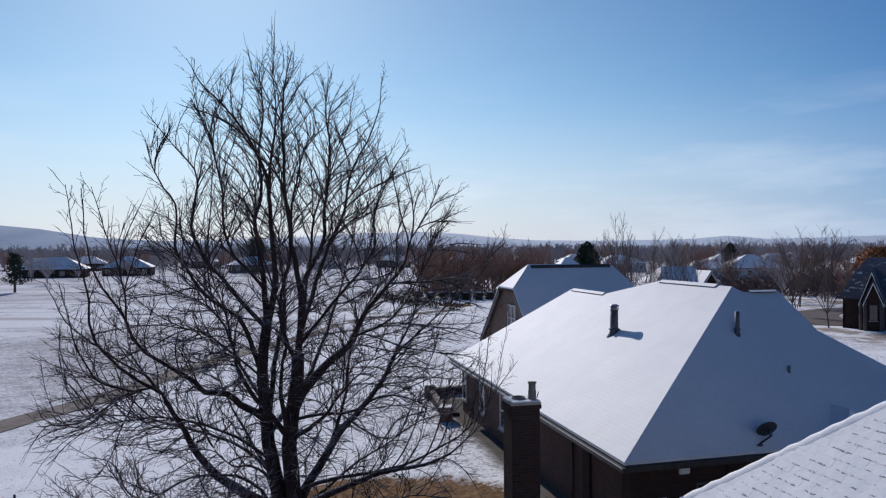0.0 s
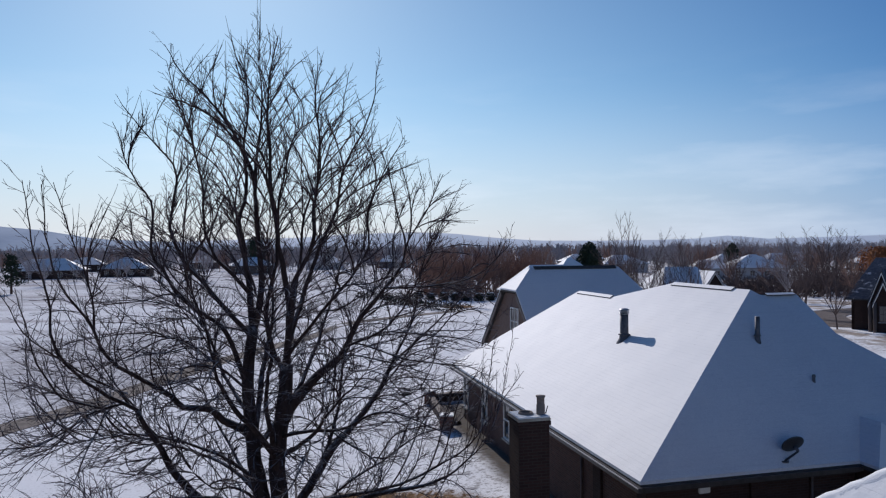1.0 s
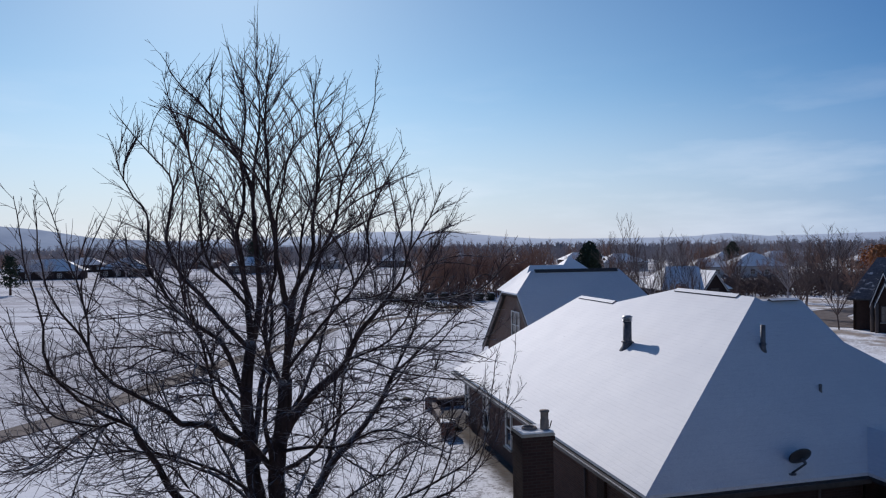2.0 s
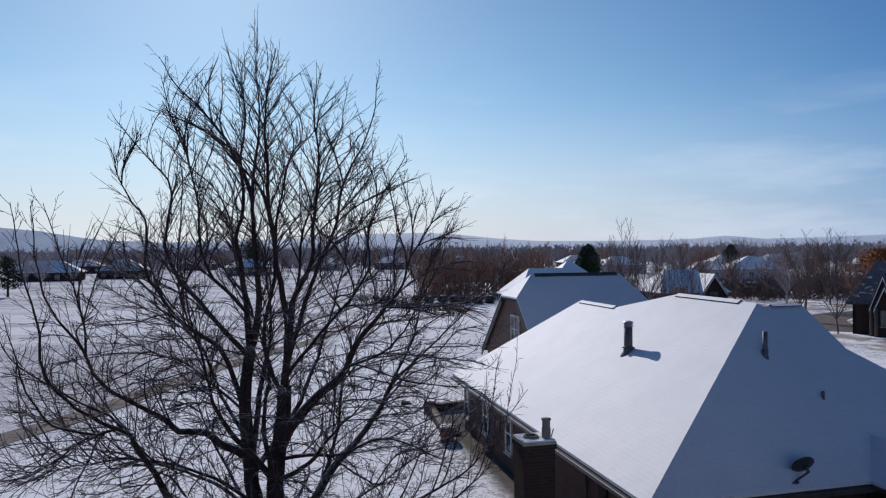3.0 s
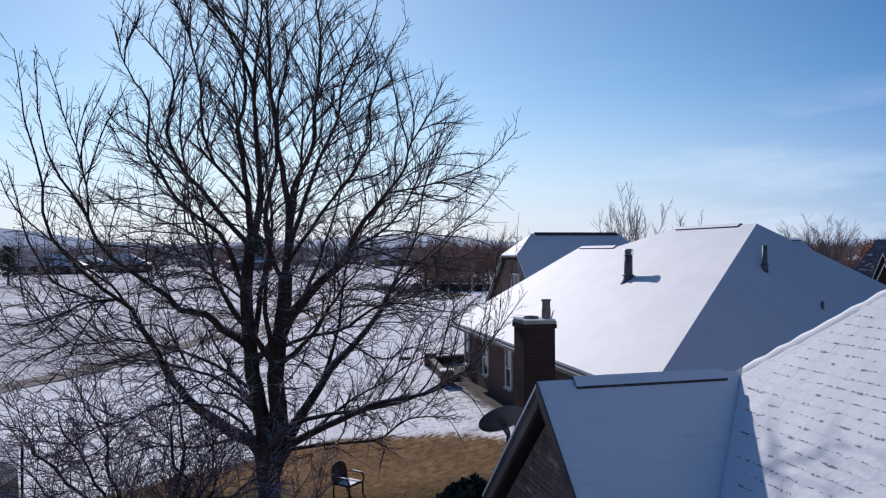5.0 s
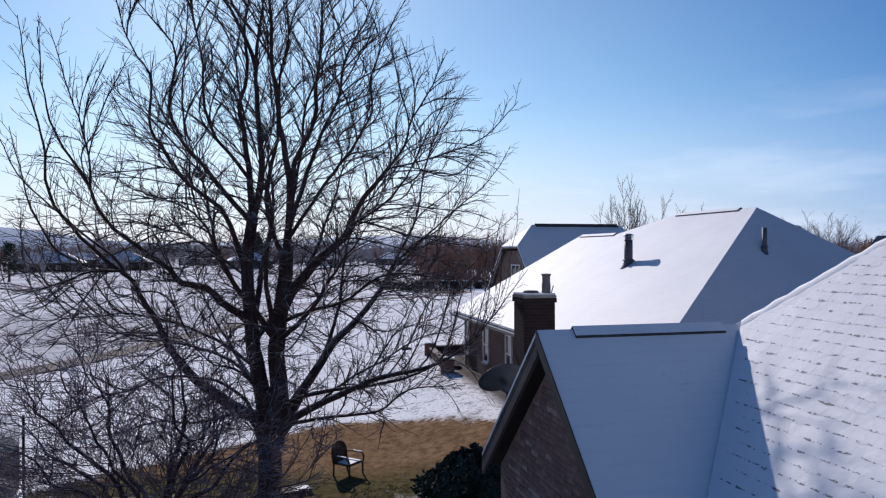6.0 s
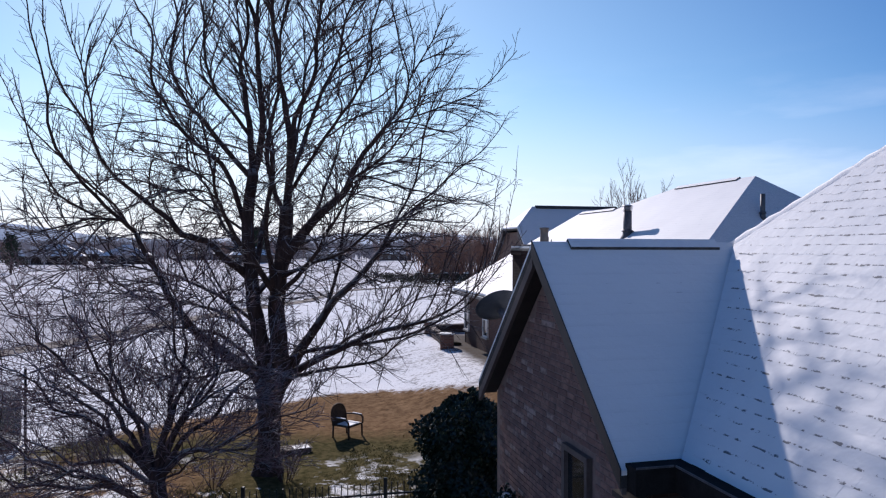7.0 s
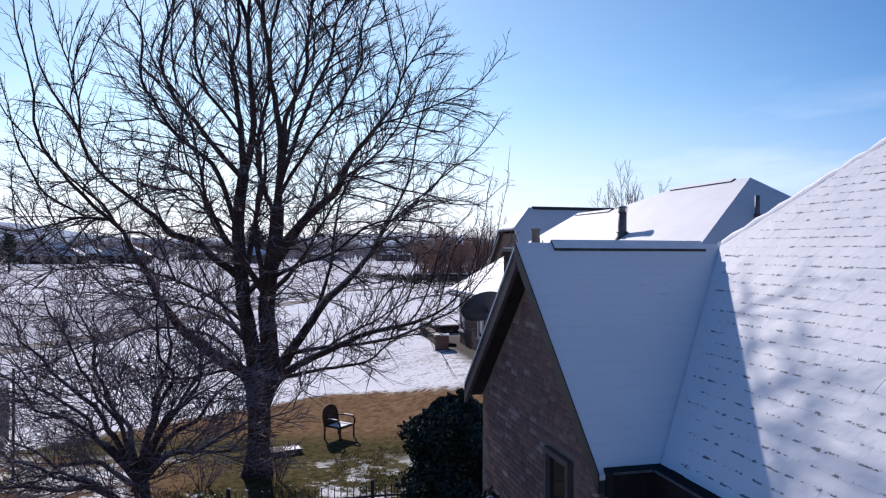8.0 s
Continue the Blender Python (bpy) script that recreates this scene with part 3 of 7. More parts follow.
# ---- trees ----
def spline(pts, step):
    """A smooth line through the points, with about one vertex a step."""
    pts = [Vector(p) for p in pts]
    ext = [pts[0] * 2 - pts[1]] + pts + [pts[-1] * 2 - pts[-2]]
    out = []
    for i in range(1, len(ext) - 2):
        p0, p1, p2, p3 = ext[i - 1 : i + 3]
        k = max(2, int((p2 - p1).length / step))
        for j in range(k):
            t = j / k
            out.append(0.5 * ((2 * p1) + (p2 - p0) * t + (2 * p0 - 5 * p1 + 4 * p2 - p3) * t * t + (3 * p1 - p0 - 3 * p2 + p3) * t ** 3))
    out.append(pts[-1])
    return out


def tubes(name, paths, mat, parent=None, label=""):
    """Branches as tapered tubes: rows of (points, first radius, last radius, sides)."""
    verts, faces = [], []
    for pts, r0, r1, sides in paths:
        base, n = len(verts), len(pts)
        q = None
        for i, p in enumerate(pts):
            d = (pts[min(i + 1, n - 1)] - pts[max(i - 1, 0)])
            d = d.normalized() if d.length else Vector((0, 0, 1))
            if q is None:
                ref = Vector((1, 0, 0)) if abs(d.x) < 0.8 else Vector((0, 1, 0))
                q = d.cross(ref).normalized()
            else:
                q = (q - d * q.dot(d))
                q = q.normalized() if q.length > 1e-6 else d.orthogonal().normalized()
            w = d.cross(q)
            r = r1 + (r0 - r1) * (1 - i / (n - 1)) ** 1.2
            for s in range(sides):
                t = 2 * math.pi * s / sides
                verts.append(p + q * (r * math.cos(t)) + w * (r * math.sin(t)))
        for i in range(n - 1):
            for s in range(sides):
                k = (s + 1) % sides
                faces.append((base + i * sides + s, base + i * sides + k, base + (i + 1) * sides + k, base + (i + 1) * sides + s))
        faces.append(tuple(base + (n - 1) * sides + s for s in range(sides)))
    return mesh_part(name, verts, faces, mat, parent, label, flat=False)


def shoot(rng, start, way, length, r, step, lift, wild):
    """One growing shoot: it wanders, and bends towards the light."""
    pts, p, d = [Vector(start)], Vector(start), Vector(way).normalized()
    n = max(3, int(length / step))
    for i in range(n):
        d = (d + Vector((rng.gauss(0, wild), rng.gauss(0, wild), rng.gauss(0, wild) + lift))).normalized()
        p = p + d * (length / n)
        pts.append(p)
    return pts


def side_way(rng, d, angle):
    a = d.orthogonal().normalized()
    a.rotate(Matrix.Rotation(rng.uniform(0, 2 * math.pi), 3, d))
    t = radians(angle)
    return (d * math.cos(t) + a * math.sin(t)).normalized()


def ramify(rng, pts, reach, spec, level, out, first=0.2, lift=0.05, airy=0.0):
    """Side shoots along a branch, and theirs in turn. spec: per level (spacing, length share, radius, angle, sides, step)."""
    if level >= len(spec):
        return
    gap, share, rad, angle, sides, step = spec[level]
    total = sum((pts[i + 1] - pts[i]).length for i in range(len(pts) - 1))
    s, run = total * first + rng.random() * gap, 0.0
    for i in range(len(pts) - 1):
        seg = pts[i + 1] - pts[i]
        ln = seg.length
        while s < run + ln and ln > 0:
            f = s / total
            way = side_way(rng, seg.normalized(), angle + rng.gauss(0, 9))
            if way.z < -0.25:
                way.z *= 0.35
            size = reach * share * (1.05 - 0.55 * f) * rng.uniform(0.55, 1.25)
            size = max(size, 0.14)
            r = rad * (0.65 + 0.5 * size / max(reach * share, 0.1))
            sub = shoot(rng, pts[i] + seg * ((s - run) / ln), way, size, r, step, lift, 0.055)
            out.append((level, sub, r, max(r * 0.45, 0.0042), sides))
            ramify(rng, sub, size, spec, level + 1, out, 0.15, lift, airy)
            s += gap * rng.uniform(0.6, 1.4) * (1 + airy * smooth(pts[i].z, 5.0, 10.5))
        run += ln

# ---- the land ----
def ground():
    def ticks(lo, hi, near0, near1, fine):
        xs = list(np.arange(near0, near1, fine))
        s, x = fine, near1
        while x < hi:
            xs.append(x)
            s *= 1.22
            x += s
        xs.append(hi)
        s, x = fine * 1.22, near0 - fine
        while x > lo:
            xs.insert(0, x)
            s *= 1.22
            x -= s
        xs.insert(0, lo)
        return xs

    xs, ys = ticks(-4500, 4500, -26, 26, 0.5), ticks(-600, 4600, -6, 64, 0.5)
    verts = [(x, y, height(x, y) + (0.05 * noise.noise((x * 0.7, y * 0.7, 0)) if abs(x) < 40 and y < 80 else 0)) for y in ys for x in xs]
    k = len(xs)
    faces = [(j * k + i, j * k + i + 1, (j + 1) * k + i + 1, (j + 1) * k + i) for j in range(len(ys) - 1) for i in range(k - 1)]
    ob = mesh_part("ground", verts, faces, M["ground"], flat=False)
    tagged(ob, "snow-dusted lawn and field with bare brown turf under the tree", "ground", kind="structure")


ground()


def strip_path(name, line, wide, mat, label, category, lift=0.03):
    pts = spline([(*p, 0) for p in line], 1.0)
    verts, faces = [], []
    for i, p in enumerate(pts):
        d = (pts[min(i + 1, len(pts) - 1)] - pts[max(i - 1, 0)]).normalized()
        s = Vector((d.y, -d.x, 0)) * wide / 2
        for q, dz in ((p - s, -0.1), (p - s, lift), (p + s, lift), (p + s, -0.1)):
            verts.append((q.x, q.y, height(q.x, q.y) + 0.02 + dz))
    for i in range(len(pts) - 1):
        for j in range(3):
            faces.append((4 * i + j, 4 * i + j + 1, 4 * i + 5 + j, 4 * i + 4 + j))
    ob = mesh_part(name, verts, faces, mat)
    tagged(ob, label, category, kind="structure")


strip_path("cart_path", [(-24, 24), (-21.9, 35.4), (-19.7, 43), (-16.6, 59), (-9, 80), (2, 96)], 2.0, M["path"], "worn concrete cart path across the snowy field", "path", 0.025)
strip_path("road", [(40, 70), (46, 84), (62, 92), (100, 96), (190, 100)], 5.0, M["path"], "wet grey residential street between snowy lawns", "road", 0.03)


def hill(name, y, xs, tops, mat, label, seed):
    """A ridge along a line of heights, roughened by its woods."""
    verts, faces = [], []
    n = 140
    for i in range(n + 1):
        x = xs[0] + (xs[-1] - xs[0]) * i / n
        rise = float(np.interp(x, xs, tops)) * (1 + 0.05 * noise.noise((x * 0.004, seed, 0)) + 0.03 * noise.noise((x * 0.02, seed, 3)))
        for g, s in ((-500, 0.0), (-250, 0.55), (0, 1.0), (400, 0.7), (900, 0.0)):
            verts.append((x, y + g, max(rise * s, 0) - (4 if s == 0 else 0)))
    for i in range(n):
        for j in range(4):
            faces.append((5 * i + j, 5 * i + j + 1, 5 * i + 6 + j, 5 * i + 5 + j))
    tagged(mesh_part(name, verts, faces, mat, flat=False), label, "hill", kind="structure")


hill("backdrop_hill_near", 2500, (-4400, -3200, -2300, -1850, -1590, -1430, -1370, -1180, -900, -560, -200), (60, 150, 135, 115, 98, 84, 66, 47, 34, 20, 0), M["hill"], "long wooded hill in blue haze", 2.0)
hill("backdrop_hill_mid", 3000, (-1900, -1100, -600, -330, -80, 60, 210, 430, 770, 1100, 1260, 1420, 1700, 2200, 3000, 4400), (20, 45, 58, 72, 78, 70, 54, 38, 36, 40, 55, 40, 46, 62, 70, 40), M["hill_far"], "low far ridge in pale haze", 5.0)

# ---- the big tree ----
AXIS = Vector((-3.95, 18.3, 0))
limbs = []


def limb_path(r0, r1, *pts):
    """A main limb: the radii at its ends, and the turns of its course."""
    line = spline(pts, 0.2)
    if line[-1].z > 10.0:
        line = line[: int(len(line) * (0.84 if line[-1].x < -8 else 0.92))]
    limbs.append(([p for p in line if p.z < 13.55], r0, r1))


limb_path(0.218, 0.13, (-3.86, 18.30, 2.43), (-3.89, 18.31, 2.69), (-4.10, 18.34, 3.67), (-4.23, 18.37, 4.72), (-4.31, 18.40, 5.77), (-4.23, 18.42, 6.56), (-4.20, 18.44, 7.09))
limb_path(0.0858, 0.012, (-4.21, 18.49, 7.03), (-4.29, 18.51, 8.03), (-4.38, 18.53, 8.83), (-4.50, 18.54, 9.63), (-4.34, 18.56, 10.29), (-4.40, 18.58, 11.26), (-4.29, 18.60, 12.34), (-4.39, 18.62, 13.41), (-4.58, 18.64, 14.36))
limb_path(0.0936, 0.012, (-4.22, 18.54, 6.97), (-4.03, 18.56, 7.77), (-4.02, 18.58, 8.57), (-4.12, 18.61, 9.51), (-4.16, 18.64, 10.46), (-4.15, 18.66, 11.00), (-4.05, 18.68, 11.68), (-4.01, 18.70, 12.49), (-4.08, 18.73, 13.44), (-4.15, 18.75, 14.26), (-4.15, 18.77, 14.80))
limb_path(0.0546, 0.012, (-4.19, 18.60, 10.59), (-4.27, 18.60, 10.93), (-4.46, 18.56, 11.39), (-4.76, 18.50, 11.92), (-5.13, 18.41, 12.44), (-5.49, 18.33, 12.82), (-5.91, 18.23, 13.32), (-6.07, 18.21, 13.97))
limb_path(0.0663, 0.012, (-4.20, 18.42, 6.83), (-4.54, 18.32, 7.25), (-4.87, 18.22, 7.65), (-5.22, 18.11, 8.15), (-5.63, 17.99, 8.70), (-5.92, 17.91, 9.44), (-5.82, 18.04, 10.68), (-6.15, 17.92, 11.25), (-6.53, 17.77, 11.74), (-6.86, 17.65, 12.16), (-7.07, 17.57, 12.78))
limb_path(0.0702, 0.012, (-4.29, 18.28, 5.70), (-4.53, 18.13, 6.60), (-4.78, 17.98, 7.16), (-5.10, 17.77, 7.45), (-5.45, 17.53, 7.76), (-5.64, 17.39, 8.05), (-5.84, 17.25, 8.53), (-6.02, 17.12, 8.83), (-6.04, 17.13, 9.98), (-6.24, 16.99, 10.33), (-6.46, 16.82, 10.92), (-6.60, 16.73, 11.50), (-6.72, 16.64, 11.96))
limb_path(0.0468, 0.012, (-4.23, 18.31, 7.86), (-4.58, 17.91, 8.43), (-4.85, 17.57, 8.86), (-4.98, 17.41, 9.56), (-4.98, 17.33, 10.23), (-5.12, 17.23, 11.14), (-5.27, 17.06, 11.73), (-5.45, 16.86, 12.47), (-5.53, 16.77, 13.04), (-5.57, 16.73, 13.63))
limb_path(0.0351, 0.01, (-4.34, 18.50, 5.64), (-5.06, 18.86, 6.08), (-5.64, 19.13, 6.41), (-6.14, 19.37, 6.63), (-7.00, 19.76, 6.80), (-8.07, 20.23, 7.28), (-8.63, 20.47, 7.74))
limb_path(0.0475, 0.01, (-4.34, 18.67, 4.98), (-5.14, 19.32, 5.80), (-5.72, 19.77, 6.81), (-6.31, 20.21, 7.28), (-7.13, 20.79, 7.57), (-8.20, 21.51, 7.89), (-9.34, 22.24, 8.39))
limb_path(0.18, 0.045, (-3.93, 18.29, 2.30), (-4.48, 17.91, 2.69), (-5.10, 17.42, 3.36), (-5.48, 17.10, 3.96), (-5.75, 16.86, 4.64), (-5.95, 16.67, 5.11), (-6.10, 16.53, 5.58))
limb_path(0.0429, 0.012, (-5.85, 16.02, 5.51), (-6.10, 15.61, 5.88), (-6.29, 15.28, 6.18), (-6.49, 14.88, 6.61), (-6.65, 14.52, 7.02), (-6.71, 14.38, 7.45), (-6.73, 14.31, 8.07), (-6.77, 14.20, 8.44), (-6.83, 14.05, 8.97), (-6.87, 13.92, 9.79))
limb_path(0.0312, 0.01, (-5.90, 15.95, 5.68), (-6.29, 15.29, 5.73), (-6.58, 14.68, 5.63), (-6.82, 14.07, 5.53), (-7.06, 13.70, 5.59))
limb_path(0.0273, 0.01, (-5.92, 16.07, 5.62), (-6.10, 15.79, 6.06), (-6.35, 15.40, 6.35), (-6.62, 14.91, 6.77), (-6.84, 14.42, 7.16), (-7.00, 14.03, 7.52), (-7.08, 13.78, 7.94))
limb_path(0.0273, 0.01, (-6.26, 15.55, 5.82), (-6.48, 15.16, 6.00), (-6.69, 14.77, 6.22), (-6.80, 14.52, 6.52), (-6.90, 14.27, 6.94), (-6.96, 14.12, 7.45), (-7.03, 13.93, 7.98))
limb_path(0.104, 0.035, (-4.13, 18.13, 4.47), (-4.36, 17.91, 4.76), (-4.65, 17.61, 5.05), (-4.88, 17.37, 5.39), (-5.27, 16.94, 5.53), (-5.45, 16.72, 5.82), (-5.78, 16.31, 6.18), (-6.15, 15.77, 6.61))
limb_path(0.0351, 0.012, (-6.12, 15.82, 6.58), (-6.31, 15.53, 6.96), (-6.47, 15.26, 7.56), (-6.68, 14.87, 8.10), (-6.80, 14.64, 8.55), (-6.86, 14.51, 9.22), (-6.87, 14.47, 9.81), (-6.92, 14.36, 10.35))
limb_path(0.0234, 0.01, (-6.40, 15.38, 7.37), (-6.43, 15.33, 8.00), (-6.54, 15.14, 8.69), (-6.67, 14.89, 9.35), (-6.75, 14.74, 9.91))
limb_path(0.0475, 0.01, (-4.11, 18.16, 2.65), (-4.61, 17.70, 3.23), (-5.07, 17.25, 3.47), (-5.58, 16.70, 3.59), (-6.04, 16.15, 3.42), (-6.44, 15.61, 3.38), (-6.78, 15.06, 3.14), (-7.08, 14.52, 3.02))
limb_path(0.0475, 0.01, (-4.11, 18.39, 3.14), (-4.83, 18.81, 3.62), (-5.84, 19.36, 3.84), (-6.90, 19.90, 3.94), (-8.20, 20.54, 4.04), (-9.57, 21.18, 3.99), (-11.01, 21.82, 3.62))
limb_path(0.0475, 0.01, (-4.11, 18.25, 3.55), (-4.72, 18.04, 4.08), (-5.41, 17.81, 4.48), (-6.07, 17.57, 4.73), (-6.71, 17.34, 4.86), (-7.32, 17.10, 4.80), (-8.01, 16.83, 4.75))
limb_path(0.0475, 0.01, (-3.91, 18.31, 2.50), (-4.57, 18.42, 2.41), (-5.56, 18.60, 2.17), (-6.56, 18.78, 2.14), (-7.58, 18.96, 1.83), (-8.63, 19.15, 1.65))
limb_path(0.237, 0.16, (-3.49, 18.30, 2.50), (-3.52, 18.28, 2.83), (-3.59, 18.25, 3.68), (-3.51, 18.21, 4.73), (-3.37, 18.18, 5.51), (-3.35, 18.15, 6.22))
limb_path(0.0585, 0.012, (-3.35, 17.86, 6.07), (-3.56, 17.80, 6.51), (-3.66, 17.74, 7.01), (-3.67, 17.68, 7.51), (-3.50, 17.58, 8.25), (-3.36, 17.50, 8.85), (-3.37, 17.48, 9.23), (-3.30, 17.38, 9.97), (-3.13, 17.29, 10.71), (-2.89, 17.19, 11.43), (-2.40, 17.13, 11.90), (-2.19, 17.02, 12.73))
limb_path(0.0936, 0.012, (-3.27, 17.92, 6.14), (-3.18, 17.83, 7.03), (-3.18, 17.75, 7.78), (-3.25, 17.69, 8.40), (-3.37, 17.62, 9.01), (-3.40, 17.59, 9.49), (-3.51, 17.50, 10.36), (-3.50, 17.42, 11.10), (-3.54, 17.33, 11.95), (-3.38, 17.21, 13.03), (-3.24, 17.14, 13.62), (-3.19, 17.07, 14.26))
limb_path(0.0663, 0.012, (-3.19, 17.76, 7.02), (-3.09, 17.70, 7.52), (-3.03, 17.64, 8.14), (-2.71, 17.48, 8.73), (-2.50, 17.36, 9.32), (-2.57, 17.47, 9.72), (-2.45, 17.36, 10.34), (-2.38, 17.24, 11.31), (-2.45, 17.19, 12.16), (-2.38, 17.10, 12.99), (-2.31, 17.04, 13.46))
limb_path(0.0663, 0.012, (-3.33, 18.51, 6.71), (-3.12, 18.59, 7.52), (-2.82, 18.73, 8.48), (-2.49, 18.88, 9.34), (-2.25, 19.00, 9.93), (-2.09, 19.04, 10.90), (-1.67, 19.22, 11.75), (-1.38, 19.33, 12.60), (-1.26, 19.37, 13.45), (-1.20, 19.38, 14.08))
limb_path(0.0468, 0.012, (-3.44, 18.96, 6.75), (-3.36, 19.06, 7.58), (-3.20, 19.25, 8.72), (-3.15, 19.31, 9.70), (-2.85, 19.90, 10.71), (-2.59, 20.06, 11.60), (-2.32, 20.24, 12.36), (-2.18, 20.34, 13.26), (-1.96, 20.55, 14.14))
limb_path(0.0468, 0.012, (-3.19, 17.73, 6.38), (-2.67, 17.32, 7.09), (-2.17, 16.91, 7.71), (-1.63, 16.45, 8.27), (-1.19, 16.04, 8.97), (-1.23, 16.16, 9.53), (-0.91, 15.82, 10.35), (-0.66, 15.56, 10.71), (-0.42, 15.29, 11.10), (-0.52, 15.37, 11.65))
limb_path(0.142, 0.035, (-3.35, 18.18, 4.86), (-3.13, 18.14, 5.34), (-2.81, 18.08, 5.77), (-2.41, 18.00, 6.15), (-2.02, 17.93, 6.47), (-1.81, 17.88, 6.91), (-1.50, 17.82, 7.42), (-1.12, 17.74, 7.85), (-0.85, 17.69, 8.22))
limb_path(0.0312, 0.01, (-0.85, 17.69, 8.21), (-0.61, 17.64, 8.53), (-0.42, 17.60, 9.15), (-0.11, 17.54, 9.63), (0.14, 17.48, 10.12), (0.33, 17.45, 10.61))
limb_path(0.0234, 0.01, (-0.81, 16.79, 8.01), (-0.18, 16.45, 8.08), (0.62, 15.99, 8.24), (1.16, 15.67, 8.50), (1.47, 15.47, 8.84))
limb_path(0.039, 0.01, (-1.88, 17.16, 6.41), (-1.71, 17.06, 6.71), (-1.01, 16.63, 7.14), (-0.52, 16.32, 7.67), (-0.29, 16.16, 8.10), (0.06, 15.93, 8.73))
limb_path(0.152, 0.05, (-3.51, 18.67, 2.20), (-3.34, 18.80, 2.55), (-3.00, 19.08, 3.06), (-2.51, 19.44, 3.85), (-1.98, 19.82, 4.40), (-1.47, 20.17, 5.04), (-1.17, 20.37, 5.56), (-0.92, 20.53, 6.09))
limb_path(0.0351, 0.01, (-0.92, 20.53, 6.07), (-0.56, 20.76, 6.78), (-0.34, 20.89, 7.55), (-0.20, 20.98, 8.48), (0.13, 21.18, 9.13), (0.56, 21.43, 10.13), (1.15, 21.83, 10.99))
limb_path(0.0312, 0.01, (-0.90, 20.21, 6.06), (-0.18, 20.60, 6.62), (0.27, 20.84, 7.02), (0.76, 21.09, 7.46), (1.51, 21.46, 8.10), (2.08, 21.74, 8.94))
limb_path(0.0312, 0.01, (-1.50, 20.43, 5.02), (-0.94, 20.85, 5.64), (-0.28, 21.32, 6.51), (0.34, 21.74, 6.58), (1.49, 22.30, 6.56), (2.22, 22.30, 7.09))
limb_path(0.076, 0.012, (-3.26, 19.06, 2.51), (-2.75, 19.59, 3.56), (-2.41, 19.91, 4.68), (-2.30, 20.01, 5.55), (-2.14, 20.16, 6.57), (-1.68, 20.57, 7.50), (-1.12, 21.04, 8.33))
limb_path(0.114, 0.01, (-3.35, 18.16, 2.27), (-2.92, 18.05, 2.54), (-2.38, 17.92, 2.82), (-1.85, 17.79, 3.06), (-1.21, 17.63, 3.38), (-0.32, 17.40, 3.59), (0.42, 17.21, 3.92), (1.02, 17.04, 4.48))
limb_path(0.057, 0.01, (-3.31, 17.87, 2.29), (-2.52, 17.31, 2.55), (-1.83, 16.78, 2.76), (-1.05, 16.16, 2.99), (-0.46, 15.63, 3.51), (0.21, 15.01, 3.70))
limb_path(0.0475, 0.01, (-3.46, 18.64, 2.15), (-2.79, 19.08, 2.51), (-2.10, 19.51, 3.00), (-1.30, 19.98, 3.38), (-0.31, 20.53, 3.93), (0.59, 21.00, 4.05), (1.37, 21.39, 4.65))
limb_path(0.0475, 0.01, (-3.18, 17.67, 4.49), (-2.49, 17.07, 4.89), (-1.65, 16.29, 5.25), (-1.02, 15.64, 5.69), (-0.43, 14.98, 5.78), (0.21, 14.20, 5.70))
limb_path(0.0617, 0.01, (-3.51, 18.43, 2.60), (-2.75, 18.64, 2.85), (-1.72, 18.92, 2.94), (-0.78, 19.17, 3.07), (0.18, 19.41, 3.44), (0.88, 19.59, 3.82), (1.65, 19.78, 4.70), (2.24, 19.92, 5.50))
limb_path(0.0855, 0.012, (-3.42, 17.56, 3.75), (-3.46, 17.11, 4.88), (-3.46, 16.71, 5.83), (-3.21, 16.18, 6.84), (-3.25, 15.79, 7.67))
limb_path(0.0855, 0.012, (-4.44, 19.33, 4.41), (-4.31, 19.83, 5.82), (-4.18, 20.46, 7.32), (-4.44, 20.97, 8.91), (-4.47, 21.55, 10.59))
limb_path(0.076, 0.012, (-3.93, 17.50, 4.25), (-4.10, 16.83, 5.36), (-4.30, 16.14, 6.26), (-4.31, 15.67, 7.10), (-4.34, 15.14, 7.87))
limb_path(0.076, 0.012, (-3.75, 19.34, 4.13), (-3.37, 20.16, 5.40), (-2.94, 20.98, 6.78), (-2.59, 21.68, 8.27), (-2.36, 22.23, 9.66))
limb_path(0.0665, 0.012, (-3.32, 17.43, 4.01), (-2.64, 16.67, 4.78), (-2.19, 16.11, 5.36), (-1.70, 15.45, 6.01), (-1.24, 14.82, 6.49))
limb_path(0.057, 0.012, (-3.75, 18.02, 2.67), (-4.03, 17.89, 3.20), (-4.30, 17.30, 3.65), (-4.54, 16.74, 3.82), (-4.71, 16.22, 4.21))
limb_path(0.057, 0.012, (-3.99, 18.51, 2.86), (-4.77, 19.29, 3.58), (-5.50, 20.00, 4.37), (-6.16, 20.63, 5.24), (-6.63, 21.10, 6.16))


def crown_reach(z):
    """How far the crown spreads at a height."""
    return float(np.interp(z, (1.9, 2.6, 3.6, 5.0, 6.6, 8.2, 9.4, 10.4, 11.5, 12.5, 13.2, 13.7), (2.2, 4.2, 5.1, 5.4, 5.3, 4.8, 4.2, 3.6, 2.9, 2.0, 1.1, 0.2)))


